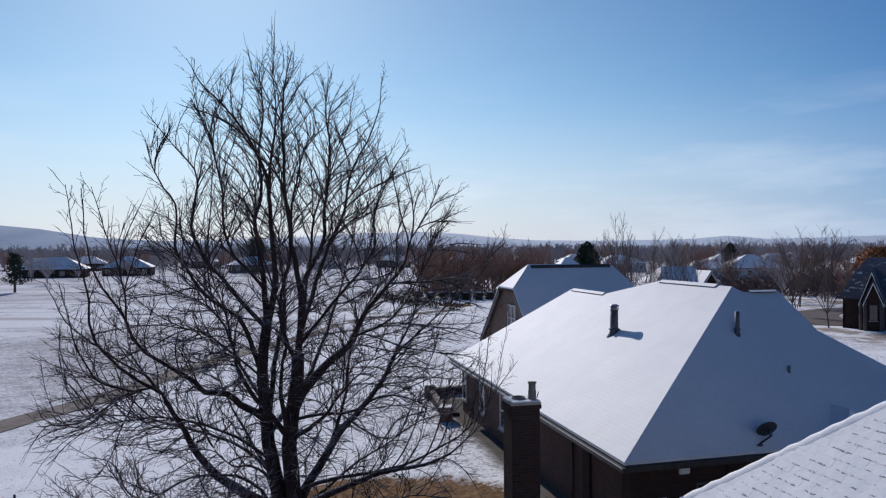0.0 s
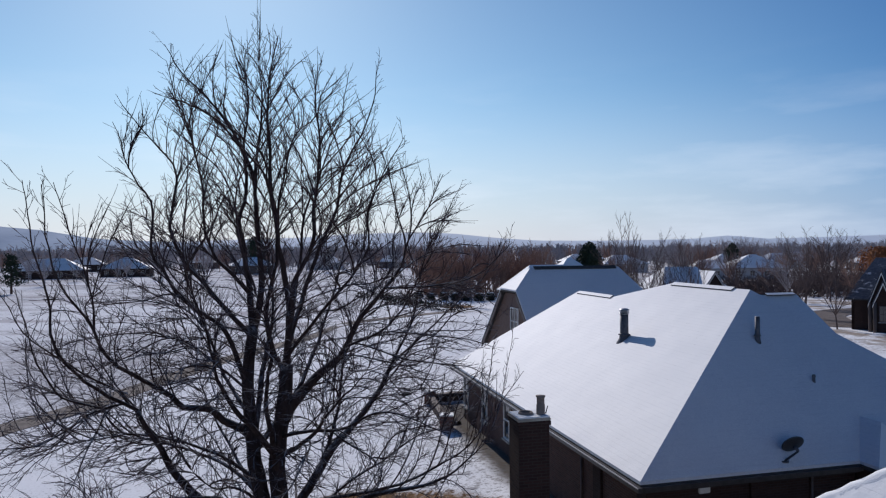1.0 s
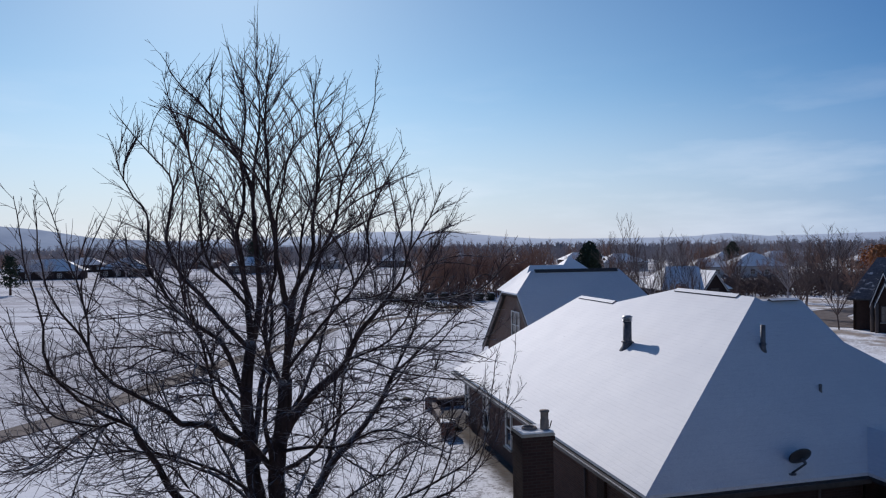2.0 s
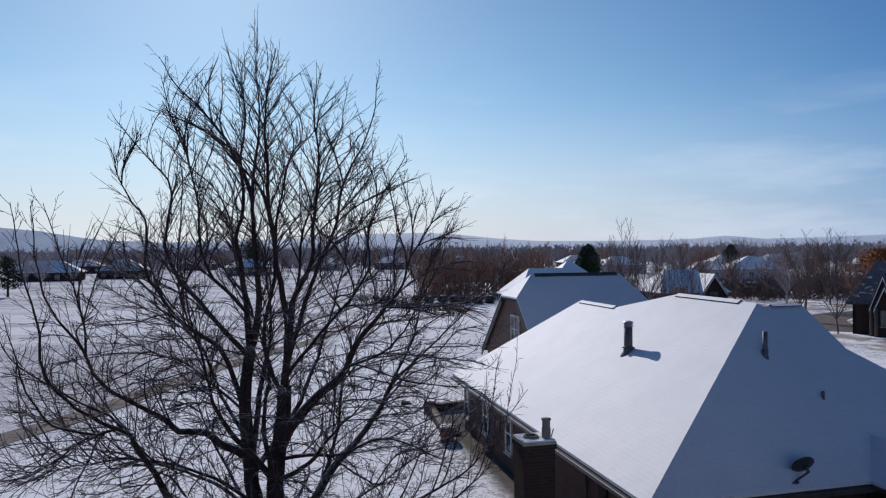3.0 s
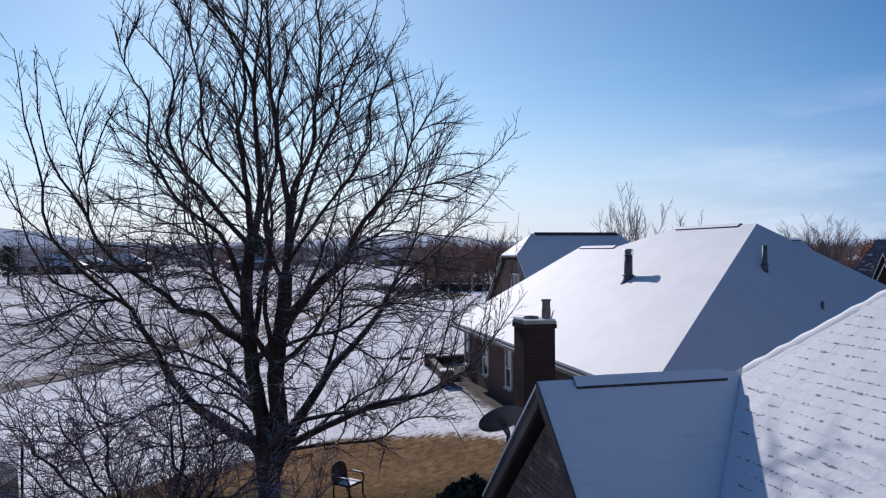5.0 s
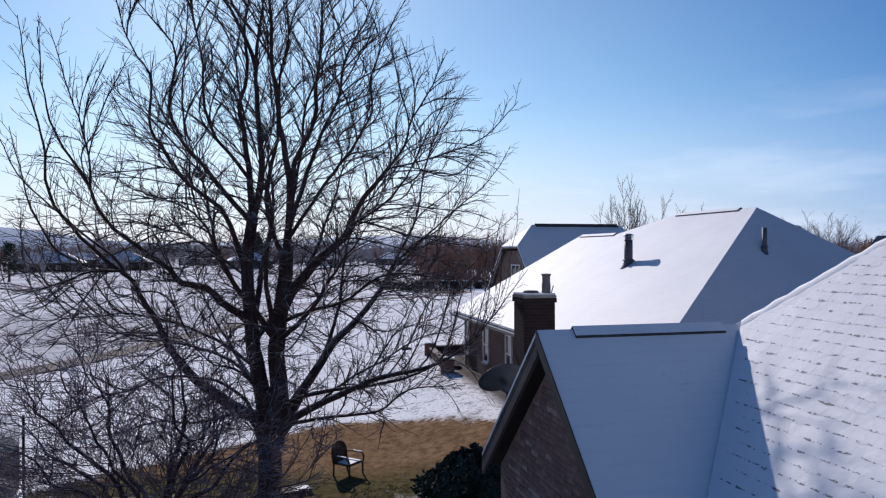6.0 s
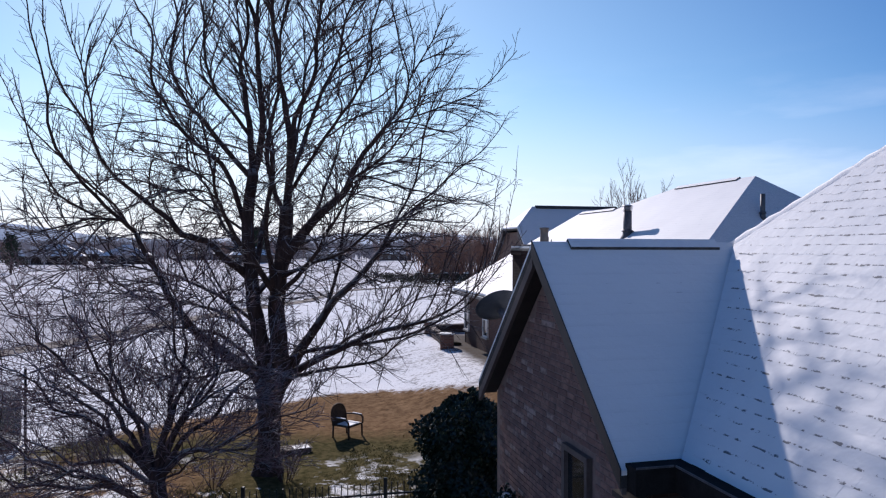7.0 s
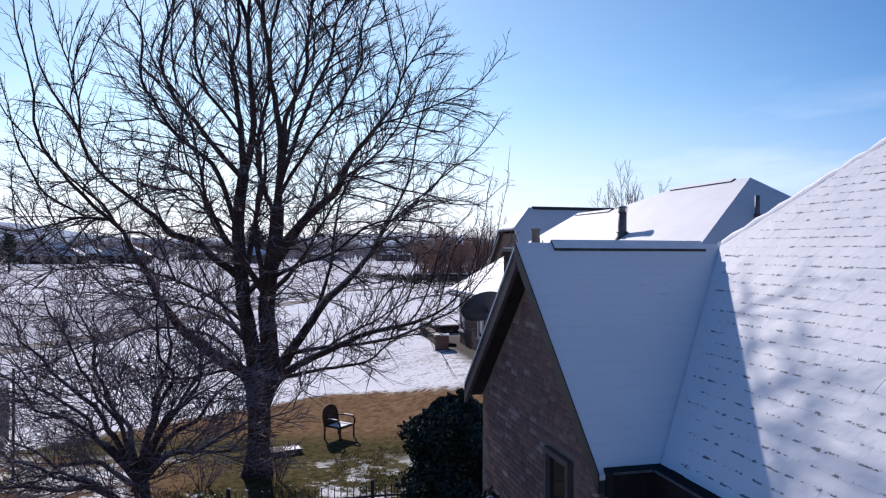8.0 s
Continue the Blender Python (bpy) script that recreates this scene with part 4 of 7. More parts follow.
def grow_crown(rng, places, heads, radii):
    """Lets the limbs grow on towards free room in the crown, and gives the shoots: (points, radii)."""
    goals = []
    while len(goals) < 4500:
        z = rng.uniform(2.2, 14.7)
        if rng.random() > ((crown_reach(z) / 5.5) ** 1.25 + 0.06) * (0.6 + 0.4 * smooth(z, 3.5, 6.0)):
            continue
        a, f = rng.uniform(0, 2 * math.pi), rng.random() ** 0.5
        x, y = f * crown_reach(z) * math.cos(a), 0.9 * f * crown_reach(z) * math.sin(a)
        x *= 1.13 if x > 0 and 7.0 < z < 10.6 else 0.87 if x < 0 and z > 8.8 else 1.0
        if x < -3.3 and 6.8 < z < 11.5:
            continue
        if noise.noise((x * 0.55, y * 0.55, z * 0.45)) < -0.28:
            continue
        goals.append((AXIS.x + x, AXIS.y + y, z))
    for pts, r0, r1 in limbs:
        if pts[-1].x < -7.6 and r1 < 0.03:
            for p in pts[len(pts) // 4:]:
                goals += [tuple(p + Vector((rng.gauss(0, 0.42), rng.gauss(0, 0.42), rng.gauss(0.25, 0.35)))) for _ in range(1)]
    goals = np.array(goals)
    pos = np.array([tuple(p) for p in places])
    way = np.array([tuple(p) for p in heads])
    back = [-1] * len(pos)
    owner = np.zeros(len(goals), int)
    best = np.full(len(goals), 1e9)
    fresh = np.arange(len(pos))
    step, reach, close = 0.16, 1.3, 0.27
    first = len(pos)
    born = {}
    for turn in range(70):
        for k in range(0, len(fresh), 400):
            part = fresh[k : k + 400]
            d = ((goals[:, None, :] - pos[None, part, :]) ** 2).sum(2)
            j = d.argmin(1)
            m = d[np.arange(len(goals)), j]
            won = m < best
            best[won], owner[won] = m[won], part[j[won]]
        live = best > close * close
        goals, best, owner = goals[live], best[live], owner[live]
        near = best < reach * reach
        if not near.any():
            break
        pull = {}
        for g, o in zip(goals[near], owner[near]):
            v = g - pos[o]
            pull.setdefault(int(o), []).append(v / np.linalg.norm(v))
        grown, dirs = [], []
        for o, vs in pull.items():
            v = np.mean(vs, axis=0)
            out = pos[o] - np.array((AXIS.x, AXIS.y, 0.62 * pos[o][2] + 0.5))
            out /= np.linalg.norm(out) + 1e-6
            v = v / (np.linalg.norm(v) + 1e-6) * 0.6 + way[o] * 0.8 + out * 0.4 + np.array((0, 0, 0.06 + 0.26 * smooth(pos[o][2], 6.5, 10.5))) + np.array([rng.gauss(0, 0.06) for _ in range(3)])
            v /= np.linalg.norm(v)
            # shoots never turn back into the crown
            if v.dot(out) < 0.3 or born.get(o, 0) >= 2:
                continue
            born[o] = born.get(o, 0) + 1
            grown.append(pos[o] + v * step)
            dirs.append(v)
            back.append(o)
        if not grown:
            break
        fresh = np.arange(len(pos), len(pos) + len(grown))
        pos, way = np.vstack((pos, grown)), np.vstack((way, dirs))
    # thickness from the tips down
    n = len(pos)
    kids = [[] for _ in range(n)]
    for i in range(first, n):
        kids[back[i]].append(i)
    thick = np.zeros(n)
    for i in range(n - 1, first - 1, -1):
        thick[i] = max(0.0072, sum(thick[k] ** 2.45 for k in kids[i]) ** (1 / 2.45))
        thick[i] = min(thick[i] + 0.00012, 0.034)
    shoots = []
    todo = [(i, k) for i in range(first) for k in kids[i]]
    while todo:
        p, k = todo.pop()
        line, rad = [p, k], [min(thick[k] * 1.1, radii[p] * 0.8 if p < first else 9.0), thick[k]]
        while kids[k]:
            order = sorted(kids[k], key=lambda q: -thick[q])
            todo += [(k, q) for q in order[1:]]
            k = order[0]
            line.append(k)
            rad.append(thick[k])
        pts = [Vector(pos[i]) for i in line]
        for _ in range(2):
            pts = [pts[0]] + [(pts[i - 1] + pts[i] * 2 + pts[i + 1]) / 4 for i in range(1, len(pts) - 1)] + [pts[-1]]
        shoots.append((pts, rad))
    return shoots


def big_tree():
    rng = random.Random(11)
    tree = thing("bare_tree", (AXIS.x, AXIS.y, 0.0), "tall leafless shade tree with dark forked trunk on the lawn", "tree")
    verts, faces, sides, rings = [], [], 22, 18
    for i in range(rings + 1):
        f = i / rings
        p = Vector((-3.83 + 0.06 * math.sin(f * 3.0), 18.3, -0.15 + 2.75 * f))
        r = 0.25 + 0.2 * math.exp(-f * 9) + 0.05 * smooth(f, 0.55, 0.95) - 0.13 * smooth(f, 0.93, 1.0)
        for s in range(sides):
            t = 2 * math.pi * s / sides
            flare = 1 + 0.16 * math.exp(-f * 6) * math.sin(5 * t + 1) + 0.07 * noise.noise((math.cos(t) * 2, math.sin(t) * 2, f * 5))
            wide = 1 + 0.18 * smooth(f, 0.6, 1.0)
            verts.append(p + Vector((r * flare * wide * math.cos(t), r * flare * math.sin(t), 0)))
    for i in range(rings):
        for s in range(sides):
            k = (s + 1) % sides
            faces.append((i * sides + s, i * sides + k, (i + 1) * sides + k, (i + 1) * sides + s))
    faces.append(tuple(rings * sides + s for s in range(sides)))
    mesh_part("trunk", verts, faces, M["bark"], tree, "", flat=False)
    places, heads, radii, grown = [], [], [], []
    twig_spec = [(0.165, 0.5, 0.0064, 36, 3, 0.13), (0.15, 0.5, 0.0050, 38, 3, 0.12)]
    high_spec = [(0.19, 0.6, 0.0058, 28, 3, 0.15), (0.18, 0.55, 0.0045, 30, 3, 0.13)]
    for j, (pts, r0, r1) in enumerate(limbs):
        bent = [p + Vector((noise.noise(p * 2.4), noise.noise(p * 2.4 + Vector((9, 0, 0))), 0.6 * noise.noise(p * 2.4 + Vector((0, 9, 0))))) * min(0.04, 0.008 * i) for i, p in enumerate(pts)]
        if bent[0].z < 2.9:
            # roots of the limbs run down into the trunk
            bent = spline([Vector((-3.84 + (bent[0].x + 3.84) * 0.4, 18.3, bent[0].z - 0.75)), bent[0] - Vector(((bent[0].x + 3.84) * 0.2, 0, 0.25)), bent[1]], 0.2) + bent[2:]
        elif places:
            # a limb springs from the thicker one nearest to it
            near = min((i for i in range(len(places)) if radii[i] > r0 * 0.75), key=lambda i: (places[i] - bent[0]).length + 0.5 * max(0, places[i].z - bent[0].z))
            gap = places[near] - bent[0]
            bent = [p + gap * max(0.0, 1 - i / 7) for i, p in enumerate(bent)]
        n = len(bent)
        if r1 < 0.03:
            # the limb's end thins out into long shoots with their own twigs
            d = (bent[-1] - bent[-4]).normalized()
            bent = bent + shoot(rng, bent[-1], d, rng.uniform(0.2, 0.45) * (0.6 if bent[-1].z > 12 else 1.0), 0.01, 0.12, 0.03, 0.05)[1:]
            n, r1 = len(bent), 0.006
            ramify(rng, bent, 1.5, twig_spec, 0, grown, 0.45, 0.03)
        tubes("limb", [(bent, r0, max(r1, 0.006), 12 if r0 > 0.09 else 8)], M["bark"], tree)
        start = len(places)
        for i, p in enumerate(bent):
            places.append(p)
            heads.append((bent[min(i + 1, n - 1)] - bent[max(i - 1, 0)]).normalized())
            radii.append(max(r1, 0.008) + (r0 - max(r1, 0.008)) * (1 - i / (n - 1)) ** 1.2)
    shoots = grow_crown(rng, places, heads, radii)
    for pts, rad in shoots:
        size = 0.75 - 0.25 * smooth(pts[0].z, 8.5, 12.0)
        ramify(rng, pts, size * rng.uniform(0.8, 1.5), high_spec if pts[0].z > 7.5 else twig_spec, 0, grown, 0.12, 0.03 if pts[0].z > 5 else 0.0)
        d = (pts[-1] - pts[-2]).normalized()
        tip = shoot(rng, pts[-1], d, rng.uniform(0.2, 0.6), 0.006, 0.13, 0.03, 0.05)
        grown.append((0, tip, 0.0066, 0.004, 3))
    thick_rows = [(pts, rad, 5) for pts, rad in shoots if rad[0] > 0.014]
    thin_rows = [(pts, rad, 4) for pts, rad in shoots if rad[0] <= 0.014]
    tagged(tapered("branchwork", thick_rows, M["bark"], tree, "slender side branches"), kind="stuff")
    tagged(tapered("fine_branchwork", thin_rows, M["twig"], tree, "slender side shoots"), kind="stuff")
    tagged(tubes("twigwork", [g[1:] for g in grown], M["twig"], tree, "fine bare twigs"), kind="stuff")


def tapered(name, rows, mat, parent, label):
    """Shoots as tubes with a radius at every point."""
    verts, faces = [], []
    for pts, rad, sides in rows:
        base, n, q = len(verts), len(pts), None
        for i, p in enumerate(pts):
            d = (pts[min(i + 1, n - 1)] - pts[max(i - 1, 0)]).normalized()
            q = d.orthogonal().normalized() if q is None else (q - d * q.dot(d)).normalized()
            w = d.cross(q)
            for s in range(sides):
                t = 2 * math.pi * s / sides
                verts.append(p + q * (rad[i] * math.cos(t)) + w * (rad[i] * math.sin(t)))
        for i in range(n - 1):
            for s in range(sides):
                k = (s + 1) % sides
                faces.append((base + i * sides + s, base + i * sides + k, base + (i + 1) * sides + k, base + (i + 1) * sides + s))
    return mesh_part(name, verts, faces, mat, parent, label, flat=False)


big_tree()


def small_tree():
    """A low, wide, many-stemmed tree by the fence."""
    rng = random.Random(5)
    z = height(-4.02, 12.6)
    tree = thing("ornamental_tree", (-4.02, 12.6, z), "low spreading leafless ornamental tree by the fence", "tree")
    spec = [(0.15, 0.5, 0.0085, 48, 5, 0.15), (0.088, 0.5, 0.0042, 44, 3, 0.12), (0.09, 0.5, 0.0033, 44, 3, 0.10)]
    grown = []
    base = Vector((-4.02, 12.6, z - 0.1))
    ends = [(-6.0, 11.9, 4.1), (-5.5, 13.6, 4.4), (-4.9, 11.4, 4.3), (-4.2, 13.2, 4.5), (-3.6, 12.0, 4.2), (-3.0, 13.0, 3.7), (-2.5, 11.9, 3.2), (-2.3, 12.7, 3.5), (-6.5, 12.9, 3.4), (-5.7, 11.2, 3.4), (-3.7, 14.0, 3.7), (-6.6, 12.0, 2.8), (-1.7, 12.3, 2.9), (-6.3, 11.6, 2.1), (-6.7, 12.9, 2.4), (-5.2, 11.2, 2.2), (-3.0, 11.3, 2.4), (-2.2, 12.9, 2.3)]
    fork = base + Vector((-0.08, 0, 2.05))
    tubes("trunk", [(spline([base, base + Vector((0.04, 0.02, 1.0)), fork], 0.15), 0.15, 0.11, 14)], M["shrub_bark"], tree)
    for i, e in enumerate(ends):
        e = Vector(e) + Vector((0, 0, 0.4 if e[2] > 3 else 0.1))
        start = fork - Vector((0, 0, rng.uniform(0.0, 0.75) * (0.4 if e.z > 3.6 else 1.0)))
        swing = Vector((e.y - fork.y, fork.x - e.x, 0)).normalized() * rng.uniform(-0.35, 0.35)
        mid = start.lerp(e, 0.5) + swing + Vector((0, 0, rng.uniform(-0.15, 0.3)))
        pts = spline([start, start.lerp(mid, 0.45) + Vector((0, 0, 0.12)), mid, e.lerp(mid, 0.4) + swing * 0.3, e], 0.16)
        bent = [p + Vector((noise.noise(p * 2), noise.noise(p * 2 + Vector((9, 0, 0))), noise.noise(p * 2 + Vector((0, 9, 0))))) * min(0.2, 0.04 * j) for j, p in enumerate(pts)]
        tubes("limb", [(bent, rng.uniform(0.04, 0.055), 0.008, 9)], M["shrub_bark"], tree)
        ramify(rng, bent, 2.9, spec, 0, grown, 0.2, 0.03)
    tagged(tubes("branchwork", [g[1:] for g in grown if g[0] == 0], M["shrub_bark"], tree), kind="stuff")
    tagged(tubes("twigwork", [g[1:] for g in grown if g[0] >= 1], M["shrub_twig"], tree, "fine tangled twigs"), kind="stuff")


def bare_shrub(x, y, tall, stems, seed, label):
    """A leafless shrub of thin stems from one stool."""
    rng = random.Random(seed)
    z = height(x, y)
    shrub = thing("bare_shrub", (x, y, z), label, "bush")
    grown = []
    for i in range(stems):
        a = 6.283 * i / stems + rng.random()
        way = Vector((0.55 * math.cos(a), 0.55 * math.sin(a), 1))
        pts = shoot(rng, (x + 0.08 * math.cos(a), y + 0.08 * math.sin(a), z - 0.05), way, tall * rng.uniform(0.7, 1.1), 0.01, 0.1, 0.0, 0.06)
        tubes("stem", [(pts, 0.011, 0.004, 5)], M["shrub_bark"], shrub)
        ramify(rng, pts, tall, [(0.1, 0.4, 0.005, 40, 3, 0.08), (0.08, 0.45, 0.0035, 40, 3, 0.07)], 0, grown, 0.2, 0.02)
    tagged(tubes("twigwork", [g[1:] for g in grown], M["shrub_twig"], shrub, "fine reddish twigs"), kind="stuff")


bare_shrub(-3.25, 17.7, 1.1, 14, 71, "low leafless shrub with reddish twigs at the tree's foot")
bare_shrub(-4.75, 17.4, 0.8, 11, 72, "low leafless shrub with reddish twigs at the tree's foot")
small_tree()

# ---- the house below the camera ----
EAVE, PITCH = 3.37, 0.94
GU0, GV, GH = 3.45, 9.22, 2.03   # gable: its front edge, ridge line and half width
RZ = EAVE + GH * PITCH           # gable ridge
MU = 4.0                         # main eave
HALF = 5.5                       # half the main body's depth
MV0, MV1 = -8.0, GV + GH         # main body, front to back
TOPZ = EAVE + HALF * PITCH


def own_house():
    zg = 0.8
    house = thing("brick_house", P(9.5, 2, zg), "single-storey brown brick house with a steep snow-covered hip and gable roof", "house")
    mid_u = MU + HALF
    apex_b, apex_f = P(mid_u, MV1 - HALF, TOPZ), P(mid_u, MV0 + HALF, TOPZ)
    far_u = MU + 2 * HALF
    vt = P(MU + GH, GV, RZ)
    # main slopes
    roof_plane(house, [P(MU, MV0, EAVE), P(MU, GV - GH, EAVE), vt, apex_b, apex_f], M["snow_lit"], DV)
    roof_plane(house, [vt, P(MU + 0.02, MV1, EAVE), P(far_u, MV1, EAVE), apex_b], M["snow_lit"], NV)
    roof_plane(house, [P(far_u, MV1, EAVE), P(far_u, MV0, EAVE), apex_f, apex_b], M["snow_dash_shaded"], DV)
    roof_plane(house, [P(far_u, MV0, EAVE), P(MU, MV0, EAVE), apex_f], M["snow_lit"], NV)
    # gable slopes
    roof_plane(house, [P(GU0, GV - GH, EAVE), P(MU, GV - GH, EAVE), vt, P(GU0, GV, RZ)], M["snow_lit"], NV, "", 0.045)
    roof_plane(house, [P(GU0, GV, RZ), vt, P(MU + 0.02, MV1, EAVE), P(GU0, GV + GH, EAVE)], M["snow_lit"], NV, "", 0.045)
    # ridge vent on the gable, snow-capped hip
    ridge_vent(house, P(GU0 + 0.42, GV, RZ), P(MU + GH - 0.28, GV, RZ), PITCH, PITCH, M["snow"], 0.10, 0.08)
    rng = random.Random(3)
    n = 40
    a, b = vt + Vector((0, 0, 0.05)), apex_b + Vector((0, 0, 0.05))
    verts, faces = [], []
    across = Vector((DV + NV)).normalized()
    for i in range(n + 1):
        p = a.lerp(b, i / n)
        w, h = 0.125 + 0.015 * rng.random(), 0.035 + 0.012 * rng.random() + (0.014 if i % 2 else 0)
        for f in (-1, -0.75, -0.4, 0, 0.4, 0.75, 1):
            s = f * w
            verts.append(p + across * s + Vector((0, 0, h * (1 - f * f) - 0.66 * math.sqrt(s * s + 0.0016) + 0.02)))
    for i in range(n):
        for j in range(6):
            faces.append((7 * i + j, 7 * i + j + 1, 7 * i + 8 + j, 7 * i + 7 + j))
    mesh_part("hip_cap", verts, faces, M["snow"], house, "snow-covered row of hip shingles", flat=False)
    # walls
    wu, wv0, wv1 = MU + 0.45, MV0 + 0.45, MV1 - 0.45
    far = far_u - 0.45
    gw = GU0 + 0.24
    top = EAVE - 0.12
    wall_poly("wall", [P(wu, wv0, zg - 0.6), P(wu, GV - GH + 0.3, zg - 0.6), P(wu, GV - GH + 0.3, top), P(wu, wv0, top)], NV * 0.25, M["brick_dark"], house, "brown brick wall")
    wall_poly("wall", [P(wu, wv1, zg - 0.6), P(far, wv1, zg - 0.6), P(far, wv1, top), P(wu, wv1, top)], DV * -0.25, M["brick_dark"], house, "brown brick wall")
    wall_poly("wall", [P(far, wv1, zg - 0.6), P(far, wv0, zg - 0.6), P(far, wv0, top), P(far, wv1, top)], NV * -0.25, M["brick_dark"], house, "brown brick wall")
    wall_poly("wall", [P(far, wv0, zg - 0.6), P(wu, wv0, zg - 0.6), P(wu, wv0, top), P(far, wv0, top)], DV * 0.25, M["brick_dark"], house, "brown brick wall")
    # the gable's end wall stands as mortar behind its bricks
    g0, g1 = GV - GH + 0.28, GV + GH - 0.12
    apex = RZ - 0.2
    sh = EAVE + 0.28 * PITCH - 0.2
    sh1 = EAVE + 0.12 * PITCH - 0.2
    gable = wall_poly("gable_wall", [P(gw - 0.007, g1, zg - 0.6), P(gw - 0.007, g0, zg - 0.6), P(gw - 0.007, g0, sh), P(gw - 0.007, GV, apex), P(gw - 0.007, g1, sh1)], NV * 0.22, M["mortar"], house, "gable end of mixed brown brick")
    wall_poly("wall", [P(gw + 0.02, g0, zg - 0.6), P(wu, g0, zg - 0.6), P(wu, g0, top), P(gw + 0.02, g0, top)], DV * 0.2, M["brick_dark"], house, "brown brick wall")
    wall_poly("wall", [P(gw + 0.02, g1, zg - 0.6), P(wu, g1, zg - 0.6), P(wu, g1, top), P(gw + 0.02, g1, top)], DV * -0.2, M["brick_dark"], house, "brown brick wall")
    # rake boards and the soffit behind them
    for s, nm in ((-1, "near"), (1, "far")):
        e = P(GU0, GV + s * GH, EAVE)
        r = P(GU0, GV, RZ)
        dz = Vector((0, 0, -0.104))
        if s < 0:
            wall_poly("drip_edge", [e - NV * 0.014 - dz * 0.55, r - NV * 0.014 - dz * 0.55, r - NV * 0.014 + dz, e - NV * 0.014 + dz], NV * 0.012, M["gutter"], house, "dark metal drip edge")
        wall_poly("rake_board", [e + dz, r + dz, r + dz * (2.3 if s > 0 else 1.5), e + dz * (2.3 if s > 0 else 1.5)], NV * 0.045, M["fascia"], house, "brown rake board")
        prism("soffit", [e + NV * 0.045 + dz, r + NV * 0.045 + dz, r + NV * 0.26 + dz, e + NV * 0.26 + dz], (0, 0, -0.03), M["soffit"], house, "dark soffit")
        if s < 0:
            prism("eave_return", [P(GU0 + 0.05, GV + s * GH, EAVE - 0.2), P(gw, GV + s * GH, EAVE - 0.2), P(gw, GV + s * (GH - 0.26), EAVE - 0.2), P(GU0 + 0.05, GV + s * (GH - 0.26), EAVE - 0.2)], (0, 0, -0.05), M["soffit"], house)
    # gutters
    gz, g1_ = EAVE + 0.10, GV - GH - 0.14
    prism("gutter", [P(MU - 0.14, MV0, gz), P(MU - 0.14, g1_, gz), P(MU + 0.03, g1_, gz), P(MU + 0.03, MV0, gz)], (0, 0, -0.22), M["trough"], house, "dark gutter along the eave")
    prism("gutter", [P(GU0 + 0.05, g1_, gz - 0.003), P(MU + 0.028, g1_, gz - 0.003), P(MU + 0.028, GV - GH + 0.03, gz - 0.003), P(GU0 + 0.05, GV - GH + 0.03, gz - 0.003)], (0, 0, -0.22), M["trough"], house, "dark gutter along the eave")
    prism("gutter_lip", [P(MU - 0.155, MV0, gz + 0.01), P(MU - 0.155, g1_ - 0.02, gz + 0.01), P(MU - 0.142, g1_ - 0.02, gz + 0.01), P(MU - 0.142, MV0, gz + 0.01)], (0, 0, -0.016), M["metal_dull"], house, "grey lip of the gutter")
    prism("gutter_lip", [P(GU0 + 0.05, g1_ - 0.016, gz + 0.01), P(MU - 0.16, g1_ - 0.016, gz + 0.01), P(MU - 0.16, g1_ - 0.003, gz + 0.01), P(GU0 + 0.05, g1_ - 0.003, gz + 0.01)], (0, 0, -0.016), M["metal_dull"], house, "grey lip of the gutter")
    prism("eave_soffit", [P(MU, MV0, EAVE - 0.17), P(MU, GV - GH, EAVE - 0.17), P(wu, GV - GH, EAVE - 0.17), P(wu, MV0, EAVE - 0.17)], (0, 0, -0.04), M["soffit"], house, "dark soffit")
    rod("downspout", P(gw - 0.05, g0 + 0.12, EAVE - 0.3), P(gw - 0.05, g0 + 0.12, 0.8), 0.04, 0.04, M["fascia"], house, "brown downspout")
    window_part(house, P(gw, 8.5, 2.33), -NV, 0.6, 1.75, M["fascia"], (1, 2))
    window_part(house, P(wu, 4.6, 2.2), -NV, 1.5, 1.5, M["fascia"], (2, 2))
    # satellite dish on the far slope of the gable
    return house, gable, gw, g0, g1, sh, apex


house, gable, GW, G0, G1, GSH, GAPEX = own_house()


